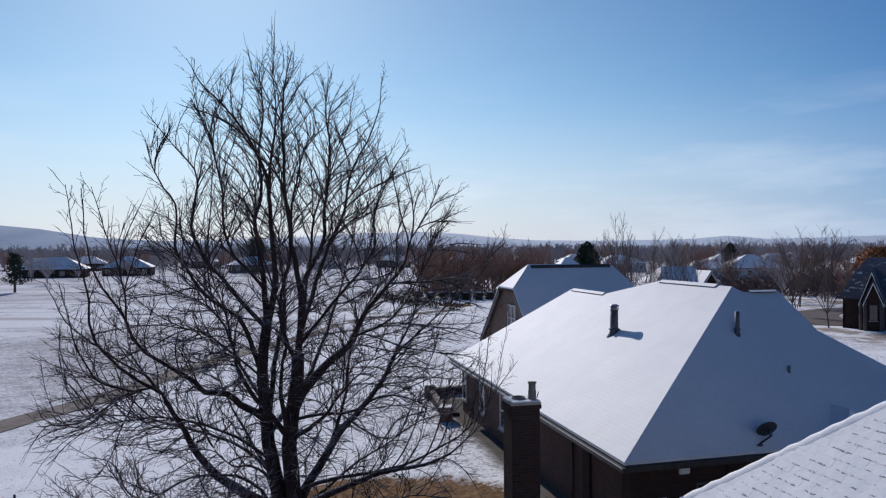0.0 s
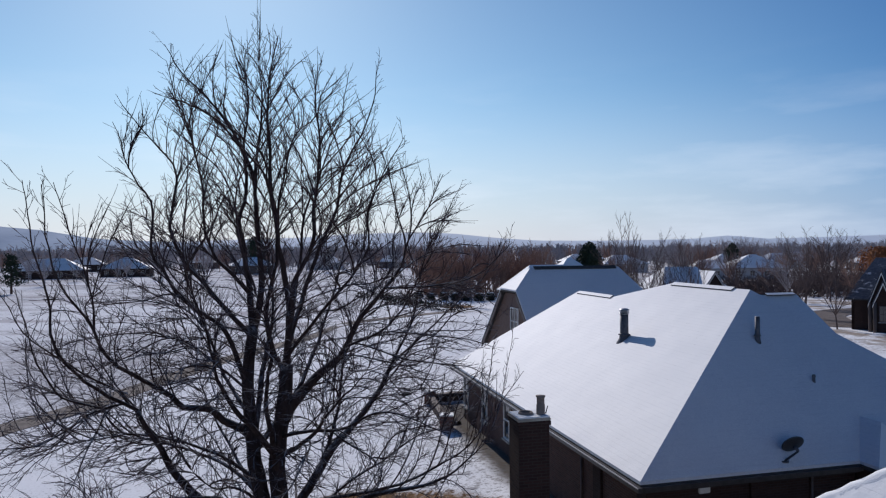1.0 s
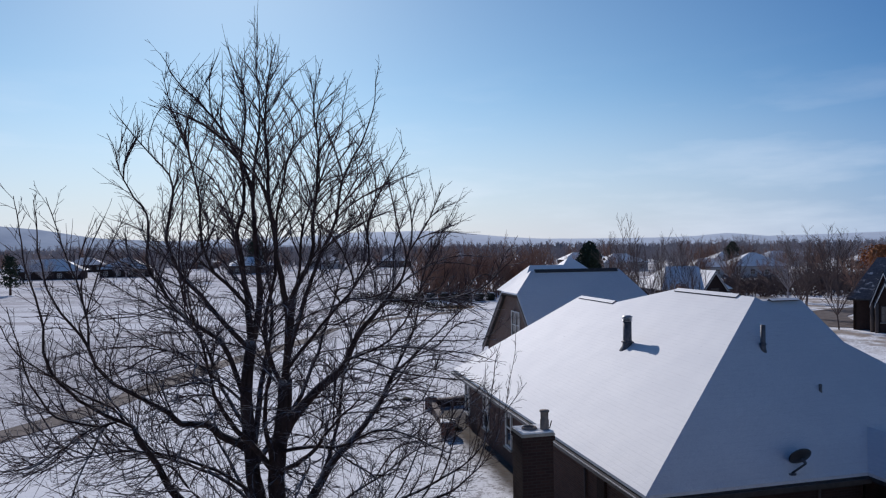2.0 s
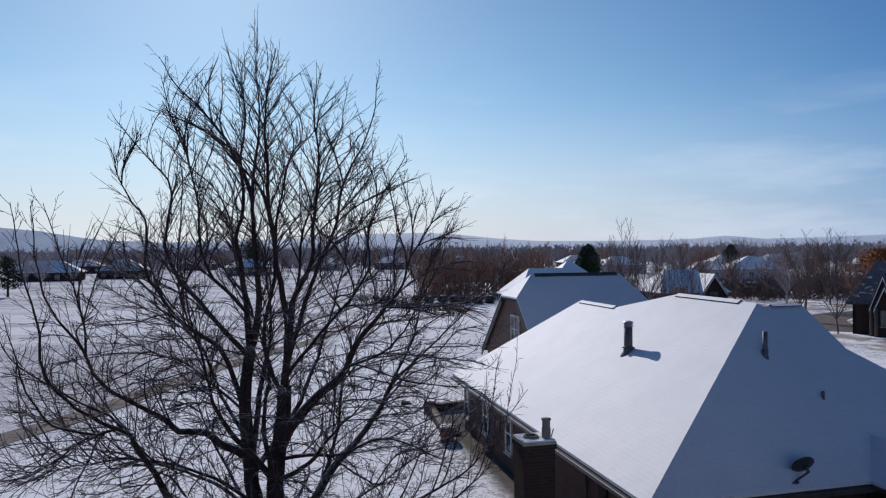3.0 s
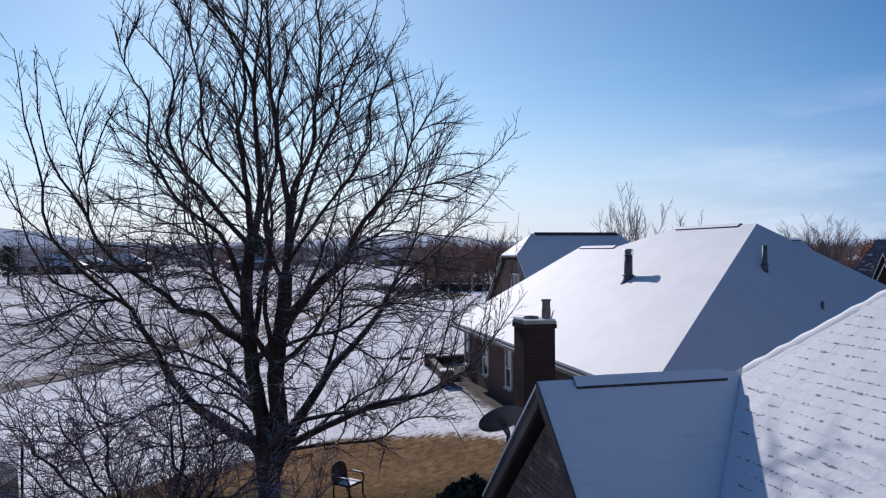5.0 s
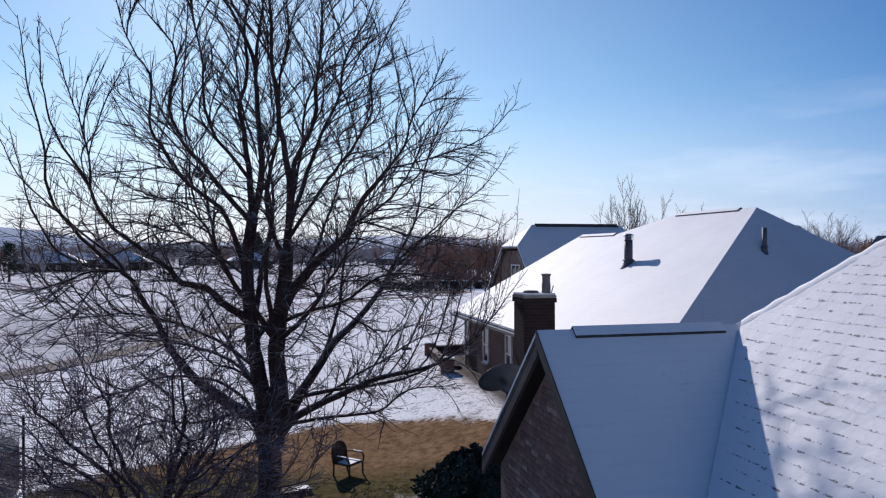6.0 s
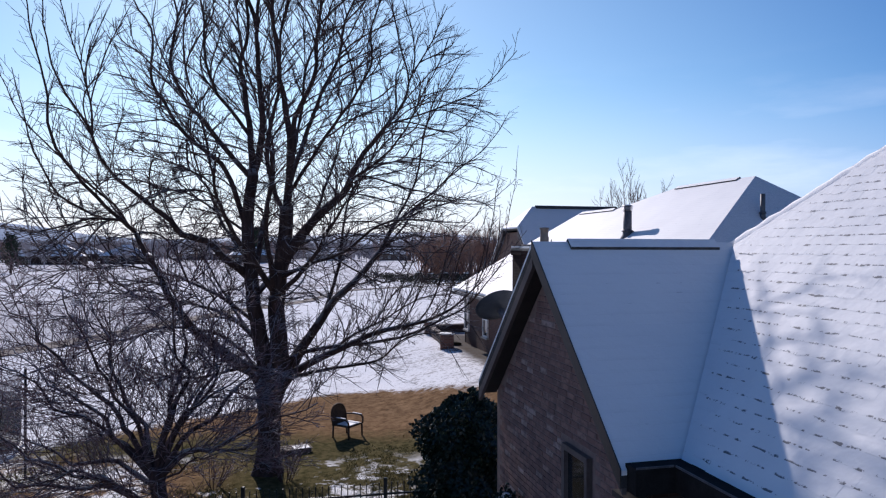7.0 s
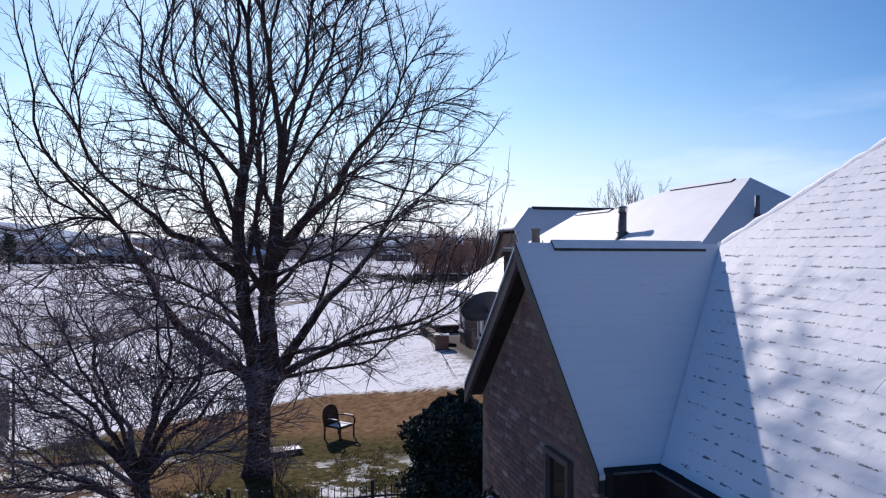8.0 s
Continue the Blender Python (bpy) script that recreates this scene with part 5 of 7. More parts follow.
def dish(at, facing, wide, high, mat, foot, label, arm=True):
    """A satellite dish: bowl, rim, feed arm with its horn, back bracket and mast."""
    f = Vector(facing).normalized()
    root = thing("satellite_dish", foot, label, "satellite dish")
    q = f.to_track_quat("Z", "Y").to_matrix()
    verts, faces, sides, rings = [], [], 32, 7
    for j in range(rings + 1):
        r = j / rings
        for i in range(sides):
            t = 2 * math.pi * i / sides
            verts.append(Vector(at) + q @ Vector((r * wide / 2 * math.cos(t), r * high / 2 * math.sin(t), 0.10 * wide * r * r)))
    back = len(verts)
    for j in range(rings + 1):
        r = j / rings
        for i in range(sides):
            t = 2 * math.pi * i / sides
            verts.append(Vector(at) + q @ Vector((r * wide / 2 * 1.01 * math.cos(t), r * high / 2 * 1.01 * math.sin(t), 0.10 * wide * r * r - 0.012)))
    for j in range(rings):
        for i in range(sides):
            k = (i + 1) % sides
            faces.append((j * sides + i, j * sides + k, (j + 1) * sides + k, (j + 1) * sides + i))
            faces.append((back + j * sides + i, back + (j + 1) * sides + i, back + (j + 1) * sides + k, back + j * sides + k))
    for i in range(sides):
        k = (i + 1) % sides
        faces.append((rings * sides + i, rings * sides + k, back + rings * sides + k, back + rings * sides + i))
    mesh_part("bowl", verts, faces, mat, root, "", flat=False)
    c = Vector(at) - f * 0.05
    rod("bracket", c, c - f * 0.14, 0.05, 0.035, M["metal_dull"], root)
    knee = c - f * 0.14
    rod("mast", Vector(foot), knee, 0.026, 0.026, mat, root, "dark steel mast")
    rod("foot_plate", Vector(foot) - Vector((0, 0, 0.02)), Vector(foot) + Vector((0, 0, 0.015)), 0.11, 0.11, M["metal_dull"], root)
    low = Vector(at) + q @ Vector((0, -high * 0.48, 0.08 * wide))
    tip = Vector(at) + q @ Vector((0, -high * 0.42, 0.4 * wide))
    rod("feed_arm", low, tip, 0.014, 0.014, M["metal_dull"], root)
    rod("horn", tip + q @ Vector((0, 0.05, 0.04)), tip + q @ Vector((0, 0.09, -0.10)), 0.035, 0.05, M["metal_dull"], root, "small feed horn")
    return root


# own dish behind the gable: it looks away to the south
roof_v = 11.05
foot1 = P(3.75, roof_v, EAVE + (GV + GH - roof_v) * PITCH + 0.06)
dish((1.0, 11.6, 4.43), (-0.3, 0.66, 0.62), 0.66, 0.56, M["dish_grey"], foot1, "grey satellite dish on a mast at the gable's far slope")

# ---- the neighbour's house ----
CU, CV, CE = 9.06, 16.54, 3.32
RU, RV0, RV1, RT = 15.39, 20.82, 25.2, 7.465
SL = (RT - CE) / (RU - CU)
SF = (RT - CE) / (RV0 - CV)


def neighbour():
    zg = 0.85
    h = thing("brick_house", P(RU, 24, zg), "neighbouring dark brick house with a broad snow-covered hip roof", "house")
    far_u = 2 * RU - CU
    r2u, r2v = 14.38, 31.4
    r2z = CE + (r2u - CU) * SL
    bv = 34.0
    # the sunlit slope, one plane up to both ridges
    roof_plane(h, [P(CU, CV, CE), P(RU, RV0, RT), P(RU, RV1, RT), P(r2u, 27.9, r2z), P(r2u, r2v, r2z), P(CU, bv, CE)], M["snow_lit"], DV)
    roof_plane(h, [P(CU, CV, CE), P(far_u, CV, CE), P(RU, RV0, RT)], M["snow_dash_shaded"], NV)
    roof_plane(h, [P(far_u, CV, CE), P(far_u, 30, CE), P(RU, RV1, RT), P(RU, RV0, RT)], M["snow_lit"], DV)
    roof_plane(h, [P(RU, RV1, RT), P(far_u, 30, CE), P(r2u + 4, 27.9, r2z - 2.2), P(r2u, 27.9, r2z)], M["snow_lit"], NV)
    roof_plane(h, [P(r2u, 27.9, r2z), P(r2u + 4.5, 27.9, r2z - 2.5), P(r2u + 4.5, bv, r2z - 2.5), P(r2u, r2v, r2z)], M["snow_lit"], DV)
    roof_plane(h, [P(r2u, r2v, r2z), P(r2u + 5.6, bv, CE), P(CU, bv, CE)], M["snow_lit"], NV)
    ridge_vent(h, P(RU, RV0 + 0.75, RT + 0.05), P(RU, RV1 - 0.1, RT + 0.05), SL, SL, M["snow"], 0.15, 0.085)
    ridge_vent(h, P(r2u, 28.0, r2z + 0.05), P(r2u, r2v - 0.2, r2z + 0.05), SL, SL, M["snow"], 0.15, 0.085)
    # small wing on the shaded front
    w0, wr = 15.3, 16.2
    wz = CE + (wr - w0) * SF
    wv = CV + (wr - w0)
    v0 = 15.95
    roof_plane(h, [P(w0, v0, CE), P(w0, CV, CE), P(wr, wv, wz), P(wr, v0 + 0.8, wz)], M["snow_dash_shaded"], DV)
    roof_plane(h, [P(2 * wr - w0, CV, CE), P(2 * wr - w0, v0, CE), P(wr, v0 + 0.8, wz), P(wr, wv, wz)], M["snow_lit"], DV)
    roof_plane(h, [P(2 * wr - w0, v0, CE), P(w0, v0, CE), P(wr, v0 + 0.8, wz)], M["snow_lit"], NV)
    # block behind, to the right of the main ridge
    bz, b0, b1, bvv = 7.0, 17.2, 20.1, 24.3
    roof_plane(h, [P(13.5, 20.4, CE), P(21.4, 20.4, CE), P(b1, bvv, bz), P(b0, bvv, bz)], M["snow_dash_shaded"], NV)
    roof_plane(h, [P(21.4, 20.4, CE), P(21.4, 29, CE), P(b1, bvv + 0.4, bz), P(b1, bvv, bz)], M["snow_lit"], DV)
    ridge_vent(h, P(b0 + 1.5, bvv, bz + 0.05), P(b1 - 0.15, bvv, bz + 0.05), 0.9, 0.4, M["snow"], 0.16, 0.11)
    # walls
    wu, wv0, top = CU + 0.45, CV + 0.45, CE - 0.1
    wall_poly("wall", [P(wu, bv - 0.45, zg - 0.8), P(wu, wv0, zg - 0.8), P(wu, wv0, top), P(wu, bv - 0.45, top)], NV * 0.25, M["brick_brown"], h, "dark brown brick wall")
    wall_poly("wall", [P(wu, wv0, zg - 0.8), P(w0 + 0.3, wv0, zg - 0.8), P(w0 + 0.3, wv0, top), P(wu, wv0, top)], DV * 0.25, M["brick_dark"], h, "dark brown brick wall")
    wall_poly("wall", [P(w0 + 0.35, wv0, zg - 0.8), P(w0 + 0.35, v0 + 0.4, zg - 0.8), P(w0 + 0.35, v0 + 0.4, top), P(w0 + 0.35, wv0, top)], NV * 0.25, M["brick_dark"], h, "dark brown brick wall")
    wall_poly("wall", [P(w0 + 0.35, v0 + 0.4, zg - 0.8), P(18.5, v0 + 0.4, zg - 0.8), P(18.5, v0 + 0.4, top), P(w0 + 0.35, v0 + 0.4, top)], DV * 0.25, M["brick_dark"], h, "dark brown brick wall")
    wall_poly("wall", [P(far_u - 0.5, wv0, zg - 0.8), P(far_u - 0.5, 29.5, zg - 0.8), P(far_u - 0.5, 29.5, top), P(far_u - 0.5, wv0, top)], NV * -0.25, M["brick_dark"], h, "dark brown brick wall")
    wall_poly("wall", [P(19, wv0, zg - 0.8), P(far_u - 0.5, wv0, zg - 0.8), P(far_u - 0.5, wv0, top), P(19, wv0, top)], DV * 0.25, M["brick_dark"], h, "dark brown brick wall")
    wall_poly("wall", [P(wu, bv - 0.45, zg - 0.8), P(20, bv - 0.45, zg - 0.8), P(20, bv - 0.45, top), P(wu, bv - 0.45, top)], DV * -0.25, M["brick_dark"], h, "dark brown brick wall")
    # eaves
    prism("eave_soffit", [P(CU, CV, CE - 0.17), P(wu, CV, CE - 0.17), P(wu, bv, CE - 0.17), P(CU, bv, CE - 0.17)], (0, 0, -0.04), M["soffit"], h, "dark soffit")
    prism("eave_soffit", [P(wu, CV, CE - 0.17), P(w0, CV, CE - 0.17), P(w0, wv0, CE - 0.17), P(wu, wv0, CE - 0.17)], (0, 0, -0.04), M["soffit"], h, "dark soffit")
    prism("gutter", [P(CU - 0.12, CV - 0.12, CE - 0.03), P(CU - 0.01, CV - 0.12, CE - 0.03), P(CU - 0.01, bv, CE - 0.03), P(CU - 0.12, bv, CE - 0.03)], (0, 0, -0.12), M["gutter"], h, "dark gutter along the eave")
    prism("gutter_lip", [P(CU - 0.135, CV - 0.12, CE - 0.02), P(CU - 0.121, CV - 0.12, CE - 0.02), P(CU - 0.121, bv, CE - 0.02), P(CU - 0.135, bv, CE - 0.02)], (0, 0, -0.03), M["trim_white"], h, "pale lip of the gutter")
    prism("gutter", [P(CU, CV - 0.12, CE - 0.03), P(w0, CV - 0.12, CE - 0.03), P(w0, CV - 0.01, CE - 0.03), P(CU, CV - 0.01, CE - 0.03)], (0, 0, -0.12), M["gutter"], h, "dark gutter along the eave")
    for v in (33.1, 30.2, 27.3):
        window_part(h, P(wu, v, 2.25), -NV, 0.7, 1.5, M["trim_white"], (1, 2), True, 0.07, None)
    rod("downspout", P(14.2, wv0 - 0.05, CE - 0.2), P(14.2, wv0 - 0.05, 0.85), 0.035, 0.035, M["fascia"], h, "brown downspout")
    rod("downspout", P(wu - 0.05, 20.6, CE - 0.2), P(wu - 0.05, 20.6, 0.85), 0.035, 0.035, M["fascia"], h, "brown downspout")
    window_part(h, P(11.9, wv0, 1.95), -DV, 1.0, 1.2, M["fascia"], (1, 2))
    box("wall_vent", (10.88, wv0 - 0.09, 2.82), (11.2, wv0 - 0.003, 3.06), M["trim_white"], h, "pale vent hood on the wall", True, 0.02)
    for u, v in ((wu + 0.17, wv0 + 0.17), (wu + 0.17, wv0 + 2.6), (wu + 3.1, wv0 + 0.17)):
        box("pier", (u - 0.24, v - 0.24, zg - 0.6), (u + 0.24, v + 0.24, CE - 0.22), M["brick_dark"], h, "brick pier under the eave", True, 0.01)
    return h


neighbour()


def flue(name, foot, r, tall, label, cap=True, flash=0.5):
    root = thing(name, foot, label, "roof vent")
    f = Vector(foot)
    rod("pipe", f - Vector((0, 0, 0.3)), f + Vector((0, 0, tall)), r, r, M["metal_dull"], root, "", 20)
    lathe("storm_collar", f + Vector((0, 0, 0.16)), [(r * 1.02, 0.05), (r * 1.5, 0.0), (r * 1.45, -0.01), (r * 1.02, -0.02)], M["metal_dull"], root)
    lathe("flashing", f, [(r * 1.05, 0.16), (r * 1.25, 0.02), (r * 2.3, -0.22), (r * 2.3, -0.3)], M["metal_dull"], root)
    if cap:
        t = f + Vector((0, 0, tall))
        for j in range(3):
            lathe("cap_ring", t + Vector((0, 0, 0.02 + j * 0.045)), [(r * 0.9, 0), (r * 1.2, 0), (r * 1.2, 0.018), (r * 0.9, 0.018)], M["metal"], root)
        lathe("cap", t + Vector((0, 0, 0.155)), [(r * 1.28, 0), (r * 1.28, 0.02), (r * 0.7, 0.06), (0.001, 0.07)], M["metal"], root)
        rod("neck", t, t + Vector((0, 0, 0.16)), r * 0.75, r * 0.75, M["gutter"], root)
    return root


ua, va = 12.63, 23.85
flue("chimney_flue", P(ua, va, CE + (ua - CU) * SL + 0.05), 0.145, 0.86, "tall grey metal chimney flue with louvred cap on the snowy roof")
ub, vb = 14.53, 19.4
flue("vent_pipe", P(ub, vb, CE + (vb - CV) * SF + 0.05), 0.07, 0.72, "slim grey vent pipe on the shaded roof slope", False)
uc, vc = 15.5, 18.3
rod_v = flue("vent_pipe", P(uc, vc, CE + (vc - CV) * SF + 0.06), 0.035, 0.08, "short plumbing vent stub on the shaded roof slope", False)
ud = 13.36
dish(P(ud + 0.06, CV + 0.12, 3.9), (-0.15, 0.8, 0.5), 0.6, 0.52, M["dish_dark"], P(ud - 0.2, CV + 0.15, CE + 0.2), "small dark satellite dish on the eave of the shaded roof")


def garden_chimney():
    """The free-standing brick chimney between the houses."""
    c = thing("brick_chimney", (2.17, 16.95, 0.8), "tall dark brick chimney with a snowy crown and clay flue", "chimney")
    a = (1.93, 16.72)
    u0, v0 = NV.x * a[0] + NV.y * a[1], DV.x * a[0] + DV.y * a[1]
    box("shaft", (u0, v0, 0.3), (u0 + 0.7, v0 + 0.62, 5.1), M["brick_dark"], c, "", True, 0.01)
    box("corbel", (u0 - 0.03, v0 - 0.03, 5.1), (u0 + 0.73, v0 + 0.65, 5.2), M["brick_dark"], c, "", True, 0.008)
    box("crown", (u0 - 0.035, v0 - 0.035, 5.2), (u0 + 0.735, v0 + 0.655, 5.26), M["concrete"], c, "cement crown", True, 0.02)
    box("snow_cap", (u0 - 0.02, v0 - 0.02, 5.264), (u0 + 0.72, v0 + 0.64, 5.295), M["snow"], c, "snow on the crown", True, 0.015)
    o = P(u0 + 0.28, v0 + 0.32, 5.3)
    lathe("flue_liner", o, [(0.001, 0.0), (0.12, 0.0), (0.12, 0.04), (0.15, 0.04), (0.17, 0.0)], M["clay"], c, "round dark flue opening")
    p = P(u0 + 0.58, v0 + 0.2, 5.3)
    lathe("flue_pot", p, [(0.095, 0.0), (0.095, 0.2), (0.085, 0.21), (0.085, 0.36), (0.105, 0.37), (0.105, 0.4), (0.001, 0.41)], M["clay"], c, "upright clay flue pot")
    rod("bracket", P(u0 + 0.72, v0 + 0.3, 5.22), P(u0 + 0.77, v0 + 0.26, 5.45), 0.012, 0.012, M["iron"], c)
    box("shoulder", (u0 - 0.25, v0 - 0.1, 0.3), (u0 + 0.95, v0 + 0.7, 2.2), M["brick_dark"], c, "wide brick firebox", True, 0.02)


garden_chimney()


def house_two():
    """The tall brick house beyond, with a half-hipped gable."""
    h = thing("brick_house", P(18, 40.5, 0.8), "tan brick house with a steep blue-shaded snowy roof and half-hipped gable", "house")
    u0, vr, zr, hw, ez = 14.45, 40.5, 7.66, 5.0, 3.05
    sl = (zr - ez) / hw
    ul, zc = 15.55, 6.42
    vc = (zr - zc) / sl
    ur = 21.25
    fr = [P(u0 - 0.3, vr - hw - 0.4, ez - 0.35), P(24.4, vr - hw - 0.4, ez - 0.35), P(ur, vr, zr), P(ul, vr, zr), P(u0 - 0.3, vr - vc, zc)]
    roof_plane(h, fr, M["snow_dash_shaded"], NV)
    roof_plane(h, [P(24.4, vr + hw + 0.4, ez - 0.35), P(u0 - 0.3, vr + hw + 0.4, ez - 0.35), P(u0 - 0.3, vr + vc, zc), P(ul, vr, zr), P(ur, vr, zr)], M["snow_lit"], NV)
    roof_plane(h, [P(u0 - 0.3, vr - vc, zc), P(ul, vr, zr), P(u0 - 0.3, vr + vc, zc)], M["snow_thin"], DV)
    roof_plane(h, [P(24.4, vr - hw - 0.4, ez - 0.35), P(24.4, vr + hw + 0.4, ez - 0.35), P(ur, vr, zr)], M["snow_lit"], DV)
    ridge_vent(h, P(ul + 0.2, vr, zr + 0.05), P(ur - 0.2, vr, zr + 0.05), sl, sl, M["shingle"], 0.18, 0.11)
    wall_poly("gable_wall", [P(u0, vr + hw, 0), P(u0, vr - hw, 0), P(u0, vr - hw, ez - 0.15), P(u0, vr - vc, zc - 0.2), P(u0, vr + vc, zc - 0.2), P(u0, vr + hw, ez - 0.15)], NV * 0.3, M["brick_tan"], h, "tan brick gable wall")
    wall_poly("wall", [P(u0 + 0.3, vr - hw, 0), P(24, vr - hw, 0), P(24, vr - hw, ez - 0.2), P(u0 + 0.3, vr - hw, ez - 0.2)], DV * 0.3, M["brick_tan"], h, "tan brick wall")
    wall_poly("wall", [P(24, vr - hw, 0), P(24, vr + hw, 0), P(24, vr + hw, ez - 0.2), P(24, vr - hw, ez - 0.2)], NV * -0.3, M["brick_tan"], h, "tan brick wall")
    wall_poly("wall", [P(24, vr + hw, 0), P(u0 + 0.3, vr + hw, 0), P(u0 + 0.3, vr + hw, ez - 0.2), P(24, vr + hw, ez - 0.2)], DV * -0.3, M["brick_tan"], h, "tan brick wall")
    for s in (-1, 1):
        a, b = P(u0 - 0.3, vr + s * (hw + 0.4), ez - 0.35 - 0.17), P(u0 - 0.3, vr + s * vc, zc - 0.17)
        wall_poly("rake_board", [a, b, b - Vector((0, 0, 0.24)), a - Vector((0, 0, 0.24))], NV * 0.05, M["fascia"], h, "brown rake board")
    window_part(h, P(u0, vr - 0.35, 4.62), -NV, 1.35, 1.6, M["trim_white"], (2, 2))
    window_part(h, P(u0, vr + 2.4, 1.9), -NV, 1.5, 1.6, M["trim_white"], (2, 2))
    window_part(h, P(u0, vr - 2.4, 1.9), -NV, 1.5, 1.6, M["trim_white"], (2, 2))


house_two()


def hip_house(at, turn, wide, deep, eave, rise, wall, snow, label, gables=(), ridge=0.45):
    """A plainer house further off: walls, hip roof under snow, windows, and front gables where it has them."""
    x, y = at
    z = height(x, y) if y < 130 else 0.0
    h = thing("far_house", (x, y, z), label, "house", "houses round the field")
    t = radians(turn)
    e1, e2 = Vector((math.cos(t), math.sin(t), 0)), Vector((-math.sin(t), math.cos(t), 0))
    c = Vector((x, y, z))
    q = lambda a, b, zz: c + e1 * a + e2 * b + Vector((0, 0, zz))
    w, d = wide / 2, deep / 2
    for i, (a0, b0, a1, b1) in enumerate(((-w, -d, w, -d), (w, -d, w, d), (w, d, -w, d), (-w, d, -w, -d))):
        inward = (e2, -e1, -e2, e1)[i]
        wall_poly("wall", [q(a0, b0, -0.5), q(a1, b1, -0.5), q(a1, b1, eave), q(a0, b0, eave)], inward * 0.25, wall, h)
    o = 0.5
    r = wide * ridge / 2
    W_, D_ = w + o, d + o
    roof_plane(h, [q(-W_, -D_, eave), q(W_, -D_, eave), q(r, 0, eave + rise), q(-r, 0, eave + rise)], snow, e1)
    roof_plane(h, [q(W_, D_, eave), q(-W_, D_, eave), q(-r, 0, eave + rise), q(r, 0, eave + rise)], snow, e1)
    roof_plane(h, [q(-W_, D_, eave), q(-W_, -D_, eave), q(-r, 0, eave + rise)], snow, e2)
    roof_plane(h, [q(W_, -D_, eave), q(W_, D_, eave), q(r, 0, eave + rise)], snow, e2)
    for i in range(4):
        a = -w + wide * (i + 0.5) / 4
        window_part(h, q(a, -d, eave * 0.52), -e2, 1.3, 1.4, M["fascia"] if gables else M["trim_white"], (2, 2), False)
    for i in range(0 if gables else 2):
        b = -d + deep * (i + 0.5) / 2
        window_part(h, q(-w, b, eave * 0.52), -e1, 1.2, 1.4, M["trim_white"], (2, 2), False)
    for gx, gw, gh, gp in gables:
        wall_poly("gable_wall", [q(gx - gw, -gp, -0.5), q(gx + gw, -gp, -0.5), q(gx + gw, -gp, eave), q(gx, -gp, eave + gh), q(gx - gw, -gp, eave)], e2 * 0.25, wall, h, "brick gable")
        for s in (-1, 1):
            roof_plane(h, [q(gx + s * (gw + 0.3), -gp - 0.3, eave - 0.3), q(gx, -gp - 0.3, eave + gh + 0.08), q(gx, -d * 0.1, eave + gh + 0.08), q(gx + s * (gw + 0.3), -d * 0.1, eave - 0.3)], snow, e2)
            a, b = q(gx + s * (gw + 0.3), -gp - 0.34, eave - 0.5), q(gx, -gp - 0.34, eave + gh - 0.1)
            wall_poly("rake_board", [a, b, b - Vector((0, 0, 0.2)), a - Vector((0, 0, 0.2))], e2 * 0.04, M["trim_white"], h, "white rake board")
        window_part(h, q(gx, -gp, 1.7), -e2, min(1.3, gw * 1.2), 1.5, M["fascia"], (2, 2))
        for s in (-1, 1):
            rod("post", q(gx + s * (gw + 0.1), -gp - 0.2, -0.4), q(gx + s * (gw + 0.1), -gp - 0.2, eave - 0.2), 0.16, 0.16, M["brick_brown"], h, "brick porch post")
    return h


hip_house((49.0, 67.5), -35, 16, 9, 2.95, 3.8, M["brick_dark"], M["snow_melted"], "dark brick house with steep nested white-trimmed front gables", ((-5.5, 0.8, 2.7, 5.5), (-5.35, 0.55, 1.75, 6.1)), 0.775)
hip_house((88, 196), -6, 15, 12, 2.9, 3.6, M["wall_pale"], M["snow_lit"], "pale house with a snowy hip roof across the field", (), 0.1)
hip_house((76.5, 198), -6, 10, 9, 2.7, 2.3, M["wall_pale"], M["snow_lit"], "low pale wing with a snowy hip roof across the field", (), 0.5)
hip_house((37.2, 108), 8, 10, 9, 2.3, 3.2, M["brick_dark"], M["snow_lit"], "dark brick house with a snowy roof behind the neighbours", ((2.6, 1.8, 2.6, 5.2),), 0.5)
hip_house((17.6, 94), 10, 9, 9, 2.9, 4.1, M["brick_tan"], M["snow_lit"], "brick house with a pyramid of snowy roof behind the neighbours", (), 0.06)
hip_house((14.4, 92), 13, 10, 8, 2.8, 3.3, M["brick_tan"], M["snow_lit"], "brick house with a snowy hip roof behind the neighbours", (), 0.5)
hip_house((-120, 221), 20, 17, 12, 2.8, 3.6, M["brick_dark"], M["snow_lit"], "brick house with a snow-covered roof across the field", (), 0.3)
hip_house((-105, 238), 15, 15, 11, 2.8, 3.6, M["brick_dark"], M["snow_lit"], "brick house with a snow-covered roof across the field", (), 0.15)
for i, (x, y, t) in enumerate(((-142, 250, 10), (-70, 262, 25), (-48, 300, 5), (-150, 300, 20), (-112, 330, 0), (65, 250, 10), (58, 262, -10), (112, 270, 0), (138, 285, 12), (60, 300, 5), (-20, 320, 0), (12, 310, 10), (150, 240, -15), (170, 330, 0))):
    hip_house((x, y), t, 14 + i % 3, 11, 2.9, 3.0, (M["brick_dark"], M["brick_tan"], M["wall_pale"])[i % 3], M["snow_lit"], "far house with a snow-covered roof among trees", (), 0.3)

